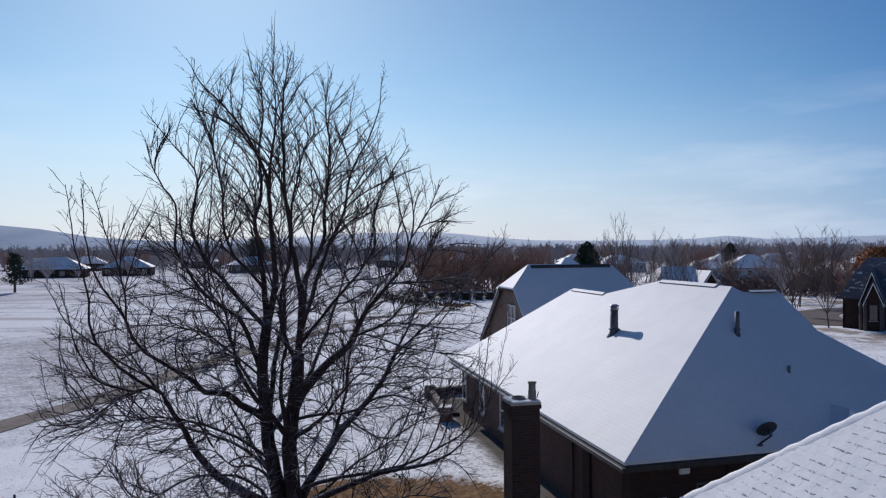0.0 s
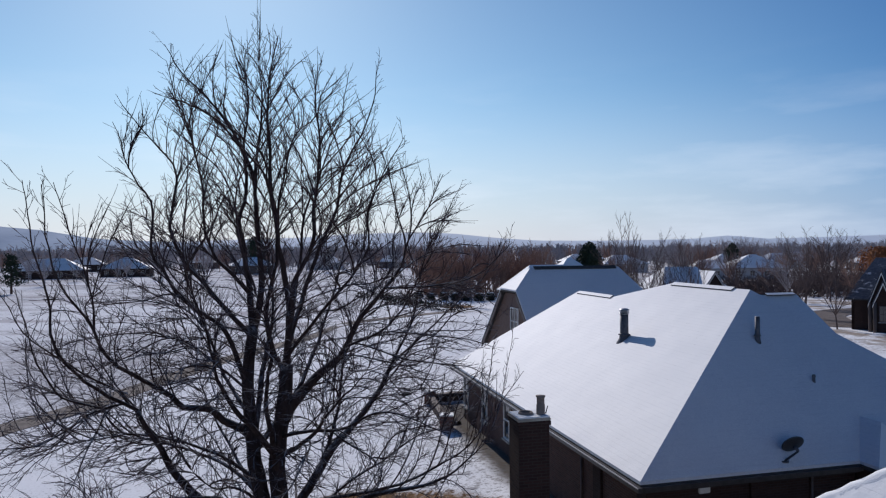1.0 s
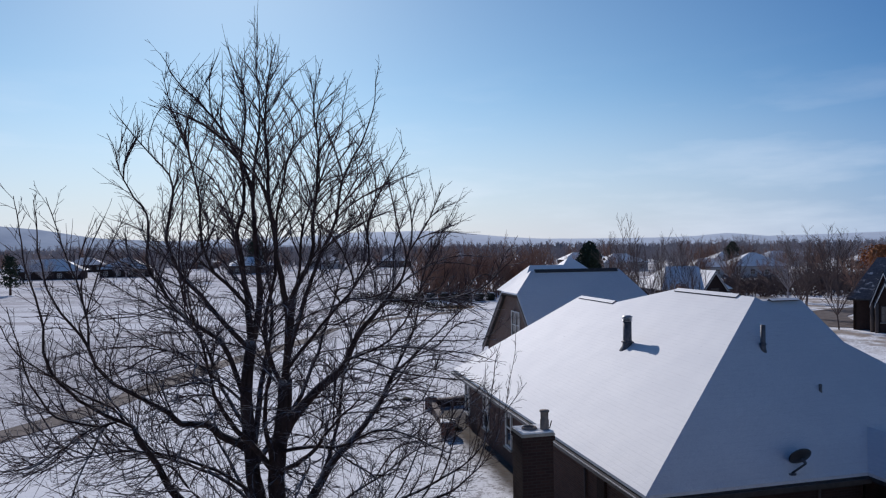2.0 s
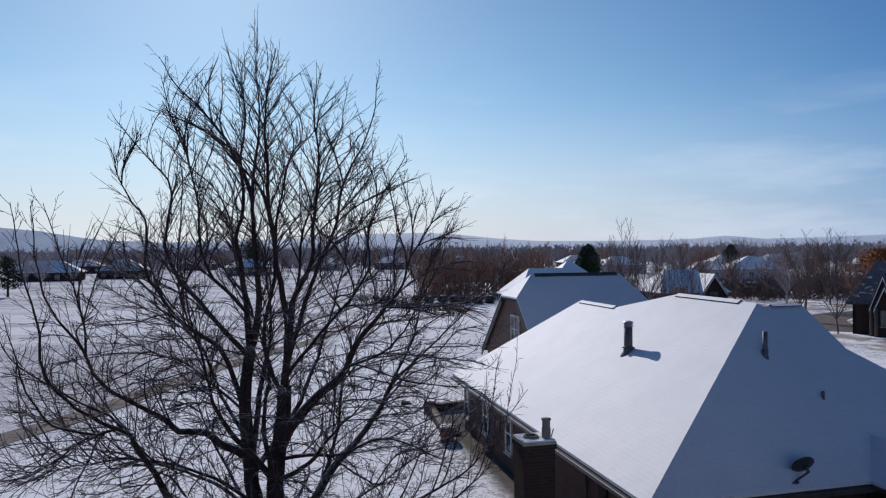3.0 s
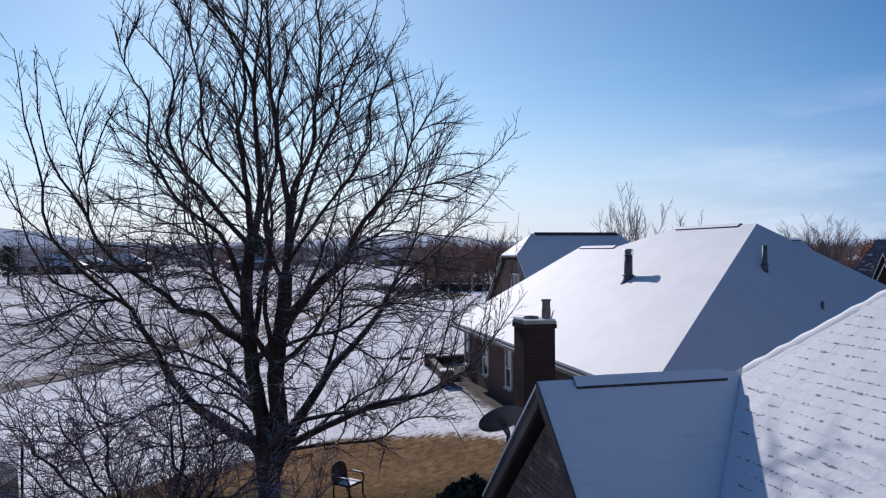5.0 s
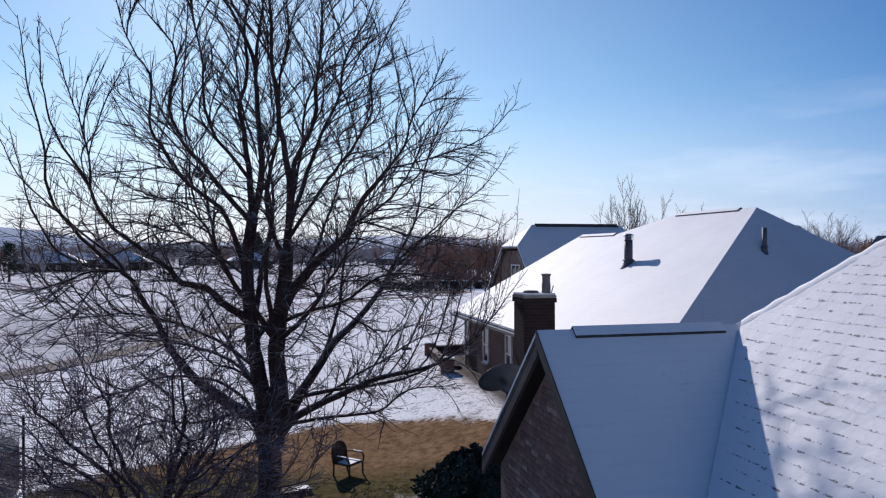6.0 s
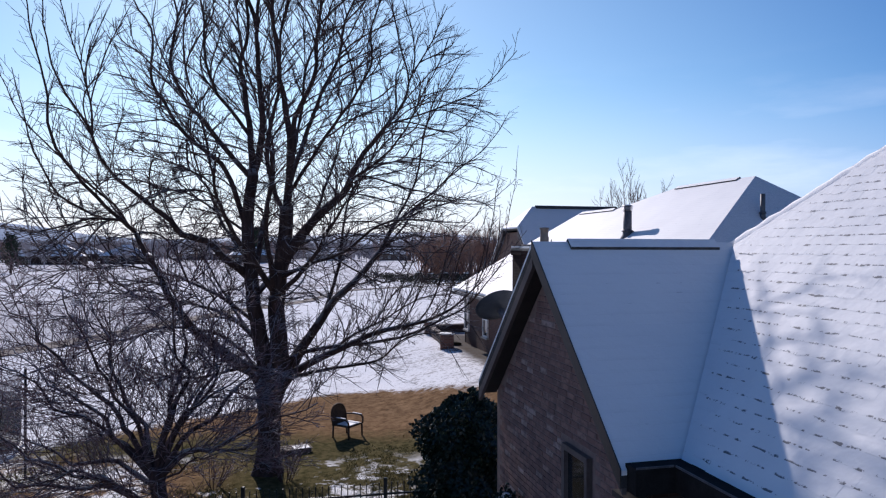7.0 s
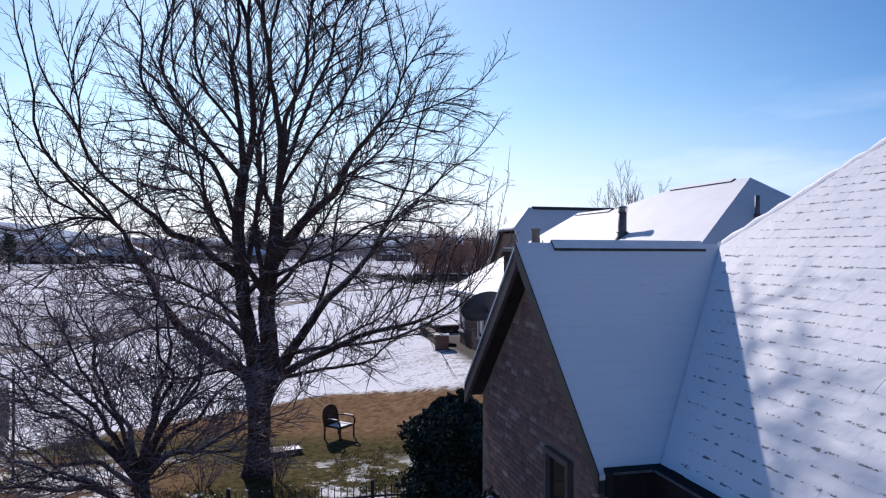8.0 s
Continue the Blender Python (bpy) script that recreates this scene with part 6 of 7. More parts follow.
# ---- trees in the distance ----
def far_tree_mesh(seed, tall, spread, twig, mat, stem=0.16, fan=0.5):
    """A leafless tree for the distance, built once; copies share its mesh."""
    rng = random.Random(seed)
    out = []
    base = Vector((0, 0, -0.2))
    fork = tall * rng.uniform(0.16, 0.24)
    trunk = shoot(rng, base, (0, 0, 1), fork + 0.3, stem, tall * 0.05, 0.03, 0.03)
    out.append((0, trunk, stem, stem * 0.8, 6))
    spec = [(tall * 0.03, 0.34, stem * 0.16, 34, 4, tall * 0.05), (tall * 0.026, 0.45, twig * 0.8, 34, 3, tall * 0.05), (tall * 0.034, 0.5, twig * 0.55, 36, 3, tall * 0.05)]
    stems = 7
    for i in range(stems):
        a = 2 * math.pi * i / stems + rng.uniform(-0.3, 0.3)
        lean = (0.1 if i == 0 else rng.uniform(0.45, 1.0)) * spread * 2.2
        limb = shoot(rng, trunk[-1], (lean * math.cos(a), lean * math.sin(a), 1), (tall - fork) * rng.uniform(0.78, 1.0), stem * 0.5, tall * 0.06, 0.05 * fan, 0.04)
        out.append((0, limb, stem * 0.55, 0.012, 5))
        ramify(rng, limb, tall * 0.62, spec, 0, out, 0.12, fan * 0.1)
    tree = thing("bare_tree", (0, 0, 0), "leafless grey-brown tree in the distance", "tree", "bare trees round the field")
    tubes("trunk", [out[0][1:]], mat, tree)
    tagged(tubes("crown", [o[1:] for o in out[1:]], mat, tree, "crown of bare twigs"), kind="stuff")
    return tree


def place(tree, x, y, s, turn, z=None):
    zz = (height(x, y) if y < 130 else 0.0) if z is None else z
    tree.scale = (s, s, s * 1.0)
    return copy_thing(tree, pose(x, y, zz, 0, 0, turn))


def fan_tree(seed, tall, stems, label):
    """A tree of many upright stems from one stool, full of fine twigs."""
    rng = random.Random(seed)
    tree = thing("bare_tree", (0, 0, 0), label, "tree", "bare trees round the field")
    out = []
    for i in range(stems):
        a = 2 * math.pi * i / stems + rng.random()
        d = Vector((math.cos(a) * rng.uniform(0.08, 0.32), math.sin(a) * rng.uniform(0.08, 0.32), 1))
        out.append((0, shoot(rng, (0.1 * math.cos(a), 0.1 * math.sin(a), -0.2), d, tall * rng.uniform(0.75, 1.0), 0.04, tall * 0.06, 0.02, 0.02), 0.042, 0.009, 5))
    spec = [(0.26, 0.18, 0.015, 26, 4, 0.3), (0.2, 0.42, 0.010, 28, 3, 0.25)]
    grown = []
    for g in out:
        ramify(rng, g[1], tall, spec, 0, grown, 0.28, 0.05)
    for g in out:
        tubes("stem", [g[1:]], M["mid_twig"], tree)
    tagged(tubes("crown", [o[1:] for o in grown], M["mid_twig"], tree, "crown of bare twigs"), kind="stuff")
    return tree


fan_a = fan_tree(61, 10.4, 17, "leafless many-stemmed tree behind the tan house")
fan_a.location = (13.2, 49.5, height(13.2, 49.5))
fan_b = fan_tree(62, 9.4, 9, "leafless many-stemmed tree behind the houses")
fan_b.location = (20.5, 57, height(20.5, 57))
for fx, fy, fs, ft in ((47.5, 92, 0.9, 40), (16.2, 52, 0.8, 150), (30, 92, 0.9, 20)):
    fan_b.scale = (fs, fs, fs)
    copy_thing(fan_b, pose(fx, fy, height(fx, fy), 0, 0, ft))
fan_b.scale = (1, 1, 1)
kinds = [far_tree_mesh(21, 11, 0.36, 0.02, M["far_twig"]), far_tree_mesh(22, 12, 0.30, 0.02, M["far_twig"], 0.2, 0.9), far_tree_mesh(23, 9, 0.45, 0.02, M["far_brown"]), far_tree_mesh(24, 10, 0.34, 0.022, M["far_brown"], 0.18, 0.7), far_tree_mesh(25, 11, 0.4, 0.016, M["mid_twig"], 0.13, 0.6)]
rng = random.Random(77)
# single trees that stand apart
for k, x, y, s, t in ((4, 38.6, 68.6, 0.62, 200), (4, 41.0, 80, 0.7, 200), (4, 49, 94, 0.95, 300), (4, 5.0, 106, 0.55, 30), (0, 30.2, 100, 0.7, 210), (0, 52, 105, 0.9, 75), (2, 57, 96, 0.85, 260), (4, 27.5, 104, 0.7, 60), (4, 58, 104, 1.0, 100), (4, 62, 112, 1.0, 220), (4, 50, 118, 0.9, 340), (4, 44, 126, 0.85, 30), (4, 38, 122, 0.8, 170), (4, 68, 120, 1.0, 250), (3, 30, 118, 0.8, 80), (3, 71, 130, 0.9, 10)):
    place(kinds[k], x, y, s, t)
# the belt of brown trees behind the second house
for i in range(46):
    place(kinds[2 + i % 2], -3.5 + 25 * rng.random() ** 0.8, 128 + 26 * rng.random(), rng.uniform(0.6, 1.12), rng.uniform(0, 360))
# belts along the far edge of the field
for i in range(150):
    x = rng.uniform(-190, 150)
    y = 250 + rng.uniform(0, 90) + 0.1 * abs(x)
    place(kinds[rng.randrange(4)], x, y, rng.uniform(0.7, 1.15), rng.uniform(0, 360))
for i in range(60):
    place(kinds[rng.randrange(4)], rng.uniform(50, 190), rng.uniform(140, 250), rng.uniform(0.6, 1.0), rng.uniform(0, 360))
for i in range(26):
    place(kinds[rng.randrange(2)], rng.uniform(-150, -60), rng.uniform(175, 240), rng.uniform(0.5, 0.9), rng.uniform(0, 360))
for k in kinds:
    k.scale = (0.9, 0.9, 0.9)
    k.location = (-60 - 17 * kinds.index(k), 285, 0)


def far_wood(name, x0, x1, y0, y1, count, tall, mat, label, seed):
    """Distant woodland too fine to count: upright twigs in ragged clumps."""
    rng = random.Random(seed)
    paths = []
    for _ in range(count):
        x, y = rng.uniform(x0, x1), rng.uniform(y0, y1)
        h = tall * (0.55 + 0.5 * noise.noise((x * 0.03, y * 0.03, seed)) + 0.35 * rng.random())
        p = Vector((x, y, -0.5))
        for _ in range(3):
            q = p + Vector((rng.gauss(0, 1.6), rng.gauss(0, 1.6), h * rng.uniform(0.7, 1.0)))
            m = p.lerp(q, 0.5) + Vector((rng.gauss(0, 0.5), rng.gauss(0, 0.5), 0))
            r = 0.0006 * y
            paths.append(([p, m, q], r * 1.6, r * 0.6, 3))
            for _ in range(3):
                e = q.lerp(m, rng.random() * 0.8)
                paths.append(([e, e + Vector((rng.gauss(0, 1.4), rng.gauss(0, 1.0), rng.uniform(0.5, 2.4)))], r, r * 0.5, 3))
    tagged(tubes(name, paths, mat), label, "woodland", kind="stuff")


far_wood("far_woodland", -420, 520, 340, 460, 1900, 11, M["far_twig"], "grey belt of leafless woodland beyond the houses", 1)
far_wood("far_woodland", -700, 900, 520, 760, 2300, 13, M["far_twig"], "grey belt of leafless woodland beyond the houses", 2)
far_wood("brown_thicket", -4, 21, 130, 156, 110, 8.0, M["far_brown"], "brown thicket at the edge of the field", 3)

far_wood("brown_thicket", 52, 86, 116, 140, 240, 4.2, M["mid_twig"], "dark thicket of bare brush beyond the street", 5)


def leaf_clump(name, at, wide, tall, count, leaf, mat, label, category, seed, shape=1.0, fill=True, uneven=0.35):
    """An evergreen of many small leaves round a core of stems, with an uneven outline."""
    rng = random.Random(seed)
    root = thing(name, at, label, category)
    verts, faces = [], []
    c = Vector(at)
    for _ in range(count):
        f = rng.random() ** 0.8
        z = f * tall
        prof = math.sqrt(max(0.0, 1 - (abs(f ** shape - 0.42) / 0.6) ** 2.4))
        a = rng.uniform(0, 2 * math.pi)
        bump = 0.8 + uneven * noise.noise((math.cos(a) * 1.6 + seed, math.sin(a) * 1.6, f * 3.5))
        r = wide / 2 * max(prof, 0.05) * bump * rng.uniform(0.72 if fill else 0.5, 1.05)
        p = c + Vector((r * math.cos(a), r * math.sin(a), z * (0.94 + 0.12 * noise.noise((a, seed, 4.0)))))
        d = Vector((rng.gauss(0, 1), rng.gauss(0, 1), rng.gauss(0.2, 0.8))).normalized()
        s = d.orthogonal().normalized() * leaf * 0.42
        k = len(verts)
        verts += [p, p + d * leaf * 0.5 + s, p + d * leaf, p + d * leaf * 0.5 - s]
        faces.append((k, k + 1, k + 2, k + 3))
    tagged(mesh_part("foliage", verts, faces, mat, root), kind="stuff")
    core, cf, sides, rows = [], [], 14, 9
    for j in range(rows + 1):
        f = j / rows
        prof = math.sqrt(max(0.0, 1 - (abs(f ** shape - 0.42) / 0.6) ** 2.4))
        for i in range(sides):
            a = 2 * math.pi * i / sides
            r = wide / 2 * 0.6 * max(prof, 0.02) * (0.85 + uneven * noise.noise((math.cos(a) * 1.6 + seed, math.sin(a) * 1.6, f * 3.5)))
            core.append(c + Vector((r * math.cos(a), r * math.sin(a), tall * 0.93 * f)))
    for j in range(rows):
        for i in range(sides):
            k = (i + 1) % sides
            cf.append((j * sides + i, j * sides + k, (j + 1) * sides + k, (j + 1) * sides + i))
    mesh_part("inner_stem", core, cf, mat, root, flat=False)
    return root


# ---- in the yard ----
leaf_clump("holly_bush", (0.62, 14.7, height(0.62, 14.7) - 0.05), 1.95, 2.3, 15000, 0.075, M["holly"], "dense dark green holly bush by the gable", "bush", 4, 0.78, uneven=0.6)
shrub = leaf_clump("boxwood_shrub", (1.0, 10.6, height(1.0, 10.6)), 0.8, 1.5, 1800, 0.05, M["holly"], "small clipped shrub with snow on its top", "bush", 9)
lumps = bmesh.new()
for i in range(7):
    a = i * 2.4
    lump = bmesh.ops.create_icosphere(lumps, subdivisions=2, radius=0.075 + 0.025 * math.sin(i * 1.7))
    bmesh.ops.transform(lumps, matrix=Matrix.Translation((1.0 + 0.035 * i * math.cos(a), 10.6 + 0.035 * i * math.sin(a), height(1.0, 10.6) + 1.36 - 0.028 * i)) @ Matrix.Diagonal((1.1, 1.1, 0.6, 1)), verts=lump["verts"])
bm_part("snow_cap", lumps, M["snow"], shrub, "lumps of snow", False)
for i, (x, y, s) in enumerate(((1.2, 123, 1.5), (3.1, 122, 1.5), (5.0, 121, 1.5), (-1.2, 124, 1.3), (-3.4, 128, 1.3), (7.2, 121, 1.5), (9.2, 122, 1.5))):
    bush = tagged(leaf_clump("round_shrub", (x, y, height(x, y)), 2.1, s, 500, 0.2, M["hedge"], "round clipped shrub in a row on the snow", "bush", 20 + i), group="row of shrubs")
    cap = bmesh.new()
    bmesh.ops.create_icosphere(cap, subdivisions=2, radius=1.0)
    bmesh.ops.transform(cap, matrix=Matrix.Translation((x, y, height(x, y) + s * 0.9)) @ Matrix.Diagonal((0.62, 0.62, 0.12, 1)), verts=cap.verts)
    bm_part("snow_cap", cap, M["snow"], bush, "cap of snow", False)
for i, (x, y, w, h) in enumerate(((27.2, 126, 5.2, 7.6), (92.5, 220, 5.0, 7.6), (-70, 270, 9, 12))):
    leaf_clump("evergreen_tree", (x, y, 0.9), w, h + 1.5, 2600, 0.42, M["conifer"], "dark evergreen tree among bare ones", "tree", 40 + i, 0.9, uneven=0.6)


def pine_tree(x, y, tall, reach, seed):
    """An old pine: a bare foot, uneven tiers of boughs and tufts of needles along them."""
    rng = random.Random(seed)
    z = height(x, y) if y < 130 else 0.0
    tree = thing("pine_tree", (x, y, z), "dark pine at the edge of the field", "tree")
    rod("trunk", (x, y, z - 0.2), (x, y, z + tall * 0.93), 0.26, 0.06, M["bark"], tree)
    boughs, verts, faces = [], [], []
    for i in range(34):
        f = 0.2 + 0.78 * i / 33
        a = i * 2.4 + rng.uniform(-0.4, 0.4)
        far = reach * (1.1 - 0.85 * f ** 1.4) * rng.uniform(0.55, 1.1)
        way = Vector((math.cos(a), math.sin(a), rng.uniform(0.05, 0.35)))
        line = shoot(rng, (x, y, z + tall * f * 0.93), way, far, 0.05, far / 5, 0.02, 0.08)
        boughs.append((line, 0.05, 0.015, 4))
        for n in range(46):
            q = min(0.999, 0.3 + 0.7 * rng.random()) * (len(line) - 1)
            p = line[int(q)].lerp(line[int(q) + 1], q % 1) + Vector((rng.gauss(0, 0.3), rng.gauss(0, 0.3), rng.gauss(0.05, 0.2)))
            d = Vector((rng.gauss(0, 1), rng.gauss(0, 1), rng.gauss(0.3, 0.6))).normalized()
            s = d.orthogonal().normalized() * 0.12
            k = len(verts)
            verts += [p, p + d * 0.22 + s, p + d * 0.46, p + d * 0.22 - s]
            faces.append((k, k + 1, k + 2, k + 3))
    tagged(tubes("boughs", boughs, M["bark"], tree), kind="stuff")
    tagged(mesh_part("needles", verts, faces, M["conifer"], tree, "tufts of dark needles"), kind="stuff")


pine_tree(-88, 146, 8.4, 3.3, 50)
leaf_clump("russet_oak", (92, 145, 0), 10, 9, 2600, 0.45, M["russet"], "oak that keeps its russet leaves", "tree", 51, 1.1, fill=False, uneven=0.6)
leaf_clump("cedar_shrub", (25.3, 74, 0.8), 2.6, 4.4, 1200, 0.2, M["far_brown"], "brown cedar by the far lawn", "bush", 52, 1.3)


def hedge_row(line, wide, tall, label, seed):
    pts = spline([(*p, 0) for p in line], 1.2)
    rng = random.Random(seed)
    root = thing("hedge", (line[0][0], line[0][1], height(*line[0])), label, "hedge")
    verts, faces = [], []
    for p in pts:
        for _ in range(90):
            q = p + Vector((rng.gauss(0, wide * 0.3), rng.gauss(0, wide * 0.3), 0))
            z = height(q.x, q.y) + tall * rng.random() ** 0.7 * (0.8 + 0.4 * noise.noise(q * 0.6))
            d = Vector((rng.gauss(0, 1), rng.gauss(0, 1), rng.gauss(0, 1))).normalized() * 0.2
            s = d.orthogonal() * 0.5
            k = len(verts)
            c = Vector((q.x, q.y, z))
            verts += [c, c + d * 0.5 + s, c + d, c + d * 0.5 - s]
            faces.append((k, k + 1, k + 2, k + 3))
    tagged(mesh_part("foliage", verts, faces, M["hedge"], root), kind="stuff")


hedge_row([(-8.5, 118), (-4, 108), (0, 99), (3, 95)], 2.2, 1.5, "low dark hedge curving over the snowy lawn", 3)
hedge_row([(-14, 128), (-8, 124), (-4, 126)], 2.0, 1.3, "low dark hedge on the snowy lawn", 4)


def iron_fence():
    a, b = Vector((-9.0, 12.45, 0)), Vector((0.35, 14.35, 0))
    f = thing("iron_fence", (-2.0, 13.9, height(-2.0, 13.9)), "black iron picket fence across the yard", "fence")
    n = int((b - a).length / 0.108)
    d = (b - a).normalized()
    bm = bmesh.new()
    bmesh.ops.create_cube(bm, size=1.0)
    bmesh.ops.scale(bm, vec=(0.016, 0.016, 1.4), verts=bm.verts)
    tip = [v for v in bm.verts if v.co.z > 0]
    me = bpy.data.meshes.new("picket")
    bm.to_mesh(me)
    bm.free()
    me.materials.append(M["iron"])
    inv = undo(f)
    turn = math.atan2(d.y, d.x)
    for i in range(n + 1):
        p = a + d * (i * 0.108)
        z = 0.0
        if i % 22 == 12:
            post = box("post", (p.x - 0.03, p.y - 0.03, z - 0.2), (p.x + 0.03, p.y + 0.03, 1.28), M["iron"], f, "square iron post", False, 0.004)
            continue
        o = new("picket", me)
        o.parent = f
        o.matrix_parent_inverse = inv
        o.matrix_basis = Matrix.LocRotScale((p.x, p.y, 0.5), Euler((0, 0, turn)), None)
    for zz in (0.35, 1.0):
        verts, faces = [], []
        side = Vector((-d.y, d.x, 0)) * 0.016
        for i in range(0, n + 1, 4):
            p = a + d * (i * 0.108)
            z = zz
            for s, h in ((-1, -0.016), (1, -0.016), (1, 0.016), (-1, 0.016)):
                q = p + side * s
                verts.append((q.x, q.y, z + h))
        for i in range(len(verts) // 4 - 1):
            for j in range(4):
                k = (j + 1) % 4
                faces.append((4 * i + j, 4 * i + k, 4 * i + 4 + k, 4 * i + 4 + j))
        mesh_part("rail", verts, faces, M["iron"], f, "flat iron rail")


iron_fence()


def garden_chair(x, y, turn):
    """An outdoor armchair: arched woven back, seat, arms and four legs."""
    z = height(x, y)
    c = thing("garden_chair", (0, 0, 0), "dark wicker garden armchair with snow on its seat", "chair")
    arch = [Vector((-0.27, 0.27, 0.40)), Vector((-0.28, 0.31, 0.75)), Vector((-0.19, 0.34, 0.97)), Vector((0, 0.35, 1.04)), Vector((0.19, 0.34, 0.97)), Vector((0.28, 0.31, 0.75)), Vector((0.27, 0.27, 0.40))]
    tubes("back_frame", [(spline(arch, 0.06), 0.024, 0.024, 8)], M["wood_dark"], c)
    verts, faces = [], []
    for i in range(9):
        for j in range(9):
            u, w = -1 + 2 * i / 8, j / 8
            half = 0.265 * (1 if w < 0.55 else math.sqrt(max(0.02, 1 - ((w - 0.55) / 0.47) ** 2)))
            verts.append((u * half, 0.27 + 0.08 * w + 0.03 * (1 - u * u), 0.42 + 0.60 * w))
    k = len(verts)
    verts += [(x_, y_ + 0.018, z_) for x_, y_, z_ in verts]
    for i in range(8):
        for j in range(8):
            q = (9 * i + j, 9 * i + j + 1, 9 * i + 10 + j, 9 * i + 9 + j)
            faces += [q, tuple(k + a for a in reversed(q))]
    mesh_part("backrest", verts, faces, M["wood_dark"], c, "woven back")
    box("seat", (-0.29, -0.28, 0.39), (0.29, 0.28, 0.44), M["wood_dark"], c, "", False, 0.02)
    box("snow_patch", (-0.24, -0.25, 0.442), (0.24, 0.16, 0.465), M["snow"], c, "snow on the seat", False, 0.01)
    for s in (-1, 1):
        tubes("arm", [(spline([Vector((s * 0.28, 0.29, 0.66)), Vector((s * 0.32, 0.05, 0.68)), Vector((s * 0.33, -0.2, 0.66)), Vector((s * 0.30, -0.27, 0.55)), Vector((s * 0.28, -0.27, 0.42))], 0.05), 0.026, 0.024, 8)], M["wood_dark"], c)
        box("snow_strip", (s * 0.325 - 0.03, -0.2, 0.69), (s * 0.325 + 0.03, 0.1, 0.715), M["snow"], c, "snow on the arm", False, 0.01)
        for yy in (-0.26, 0.26):
            rod("leg", (s * 0.28, yy, -0.02), (s * 0.27, yy, 0.4), 0.024, 0.026, M["wood_dark"], c, "", 8)
    c.matrix_basis = pose(x, y, z, 0, 0, turn) @ Matrix.Diagonal((1.06, 1.06, 0.84, 1))
    return c


garden_chair(-2.36, 21.5, 58)


def low_table(x, y, turn):
    z = height(x, y)
    c = thing("low_bench", (0, 0, 0), "low weathered wooden bench with a cover of snow", "bench")
    for i in range(3):
        box("slat", (-0.5, -0.2 + i * 0.14, 0.14), (0.5, -0.08 + i * 0.14, 0.175), M["board"], c, "", False, 0.006)
    box("snow_cover", (-0.05, -0.19, 0.179), (0.42, 0.08, 0.195), M["snow"], c, "snow on the bench", False, 0.012)
    for a in (-0.42, 0.42):
        for b in (-0.15, 0.15):
            box("leg", (a - 0.03, b - 0.03, -0.02), (a + 0.03, b + 0.03, 0.14), M["board"], c)
    c.matrix_basis = pose(x, y, z, 0, 0, turn) @ Matrix.Diagonal((0.85, 1.2, 0.6, 1))


low_table(-3.55, 20.1, 25)


def patio_wall():
    z = 0.85
    w = thing("patio_wall", (0.6, 33.0, z), "low brown brick patio wall with snow on its pillars", "garden wall")
    pts = [(0.55, 33.0), (-0.25, 38.2), (1.6, 39.0)]
    for i in range(2):
        a, b = Vector((*pts[i], 0)), Vector((*pts[i + 1], 0))
        d = (b - a).normalized()
        s = Vector((-d.y, d.x, 0)) * 0.12
        wall_poly("wall_run", [a - s, b - s, b - s + Vector((0, 0, z + 0.38)), a - s + Vector((0, 0, z + 0.38))], s * 2, M["brick_dark"], w)
        prism("coping", [a - s * 1.3 + Vector((0, 0, z + 0.44)), b - s * 1.3 + Vector((0, 0, z + 0.44)), b + s * 1.3 + Vector((0, 0, z + 0.44)), a + s * 1.3 + Vector((0, 0, z + 0.44))], (0, 0, -0.058), M["clay"], w, "dark stone coping")
    for x, y in pts[:2]:
        box("pillar", (x - 0.3, y - 0.3, 0.2), (x + 0.3, y + 0.3, z + 0.6), M["brick_red"], w, "", False, 0.01)
        box("snow_cap", (x - 0.32, y - 0.32, z + 0.604), (x + 0.32, y + 0.32, z + 0.66), M["snow"], w, "snow cap", False, 0.03)


patio_wall()


def rock(x, y, r, label):
    rng = random.Random(int(x * 100 + y))
    bm = bmesh.new()
    bmesh.ops.create_icosphere(bm, subdivisions=3, radius=1.0)
    for v in bm.verts:
        v.co *= 1 + 0.25 * noise.noise(v.co * 1.5 + Vector((x, y, 0)))
        v.co = Vector((v.co.x * r, v.co.y * r * 0.7, v.co.z * r * 0.35))
    ob = bm_part("garden_rock", bm, M["hedge"], None, "", False)
    ob.location = (x, y, height(x, y) + r * 0.08)
    tagged(ob, label, "rock")


rock(0.75, 34.0, 0.45, "dark flat rock on the snowy lawn")
rock(-1.6, 40.5, 0.3, "dark flat rock on the snowy lawn")


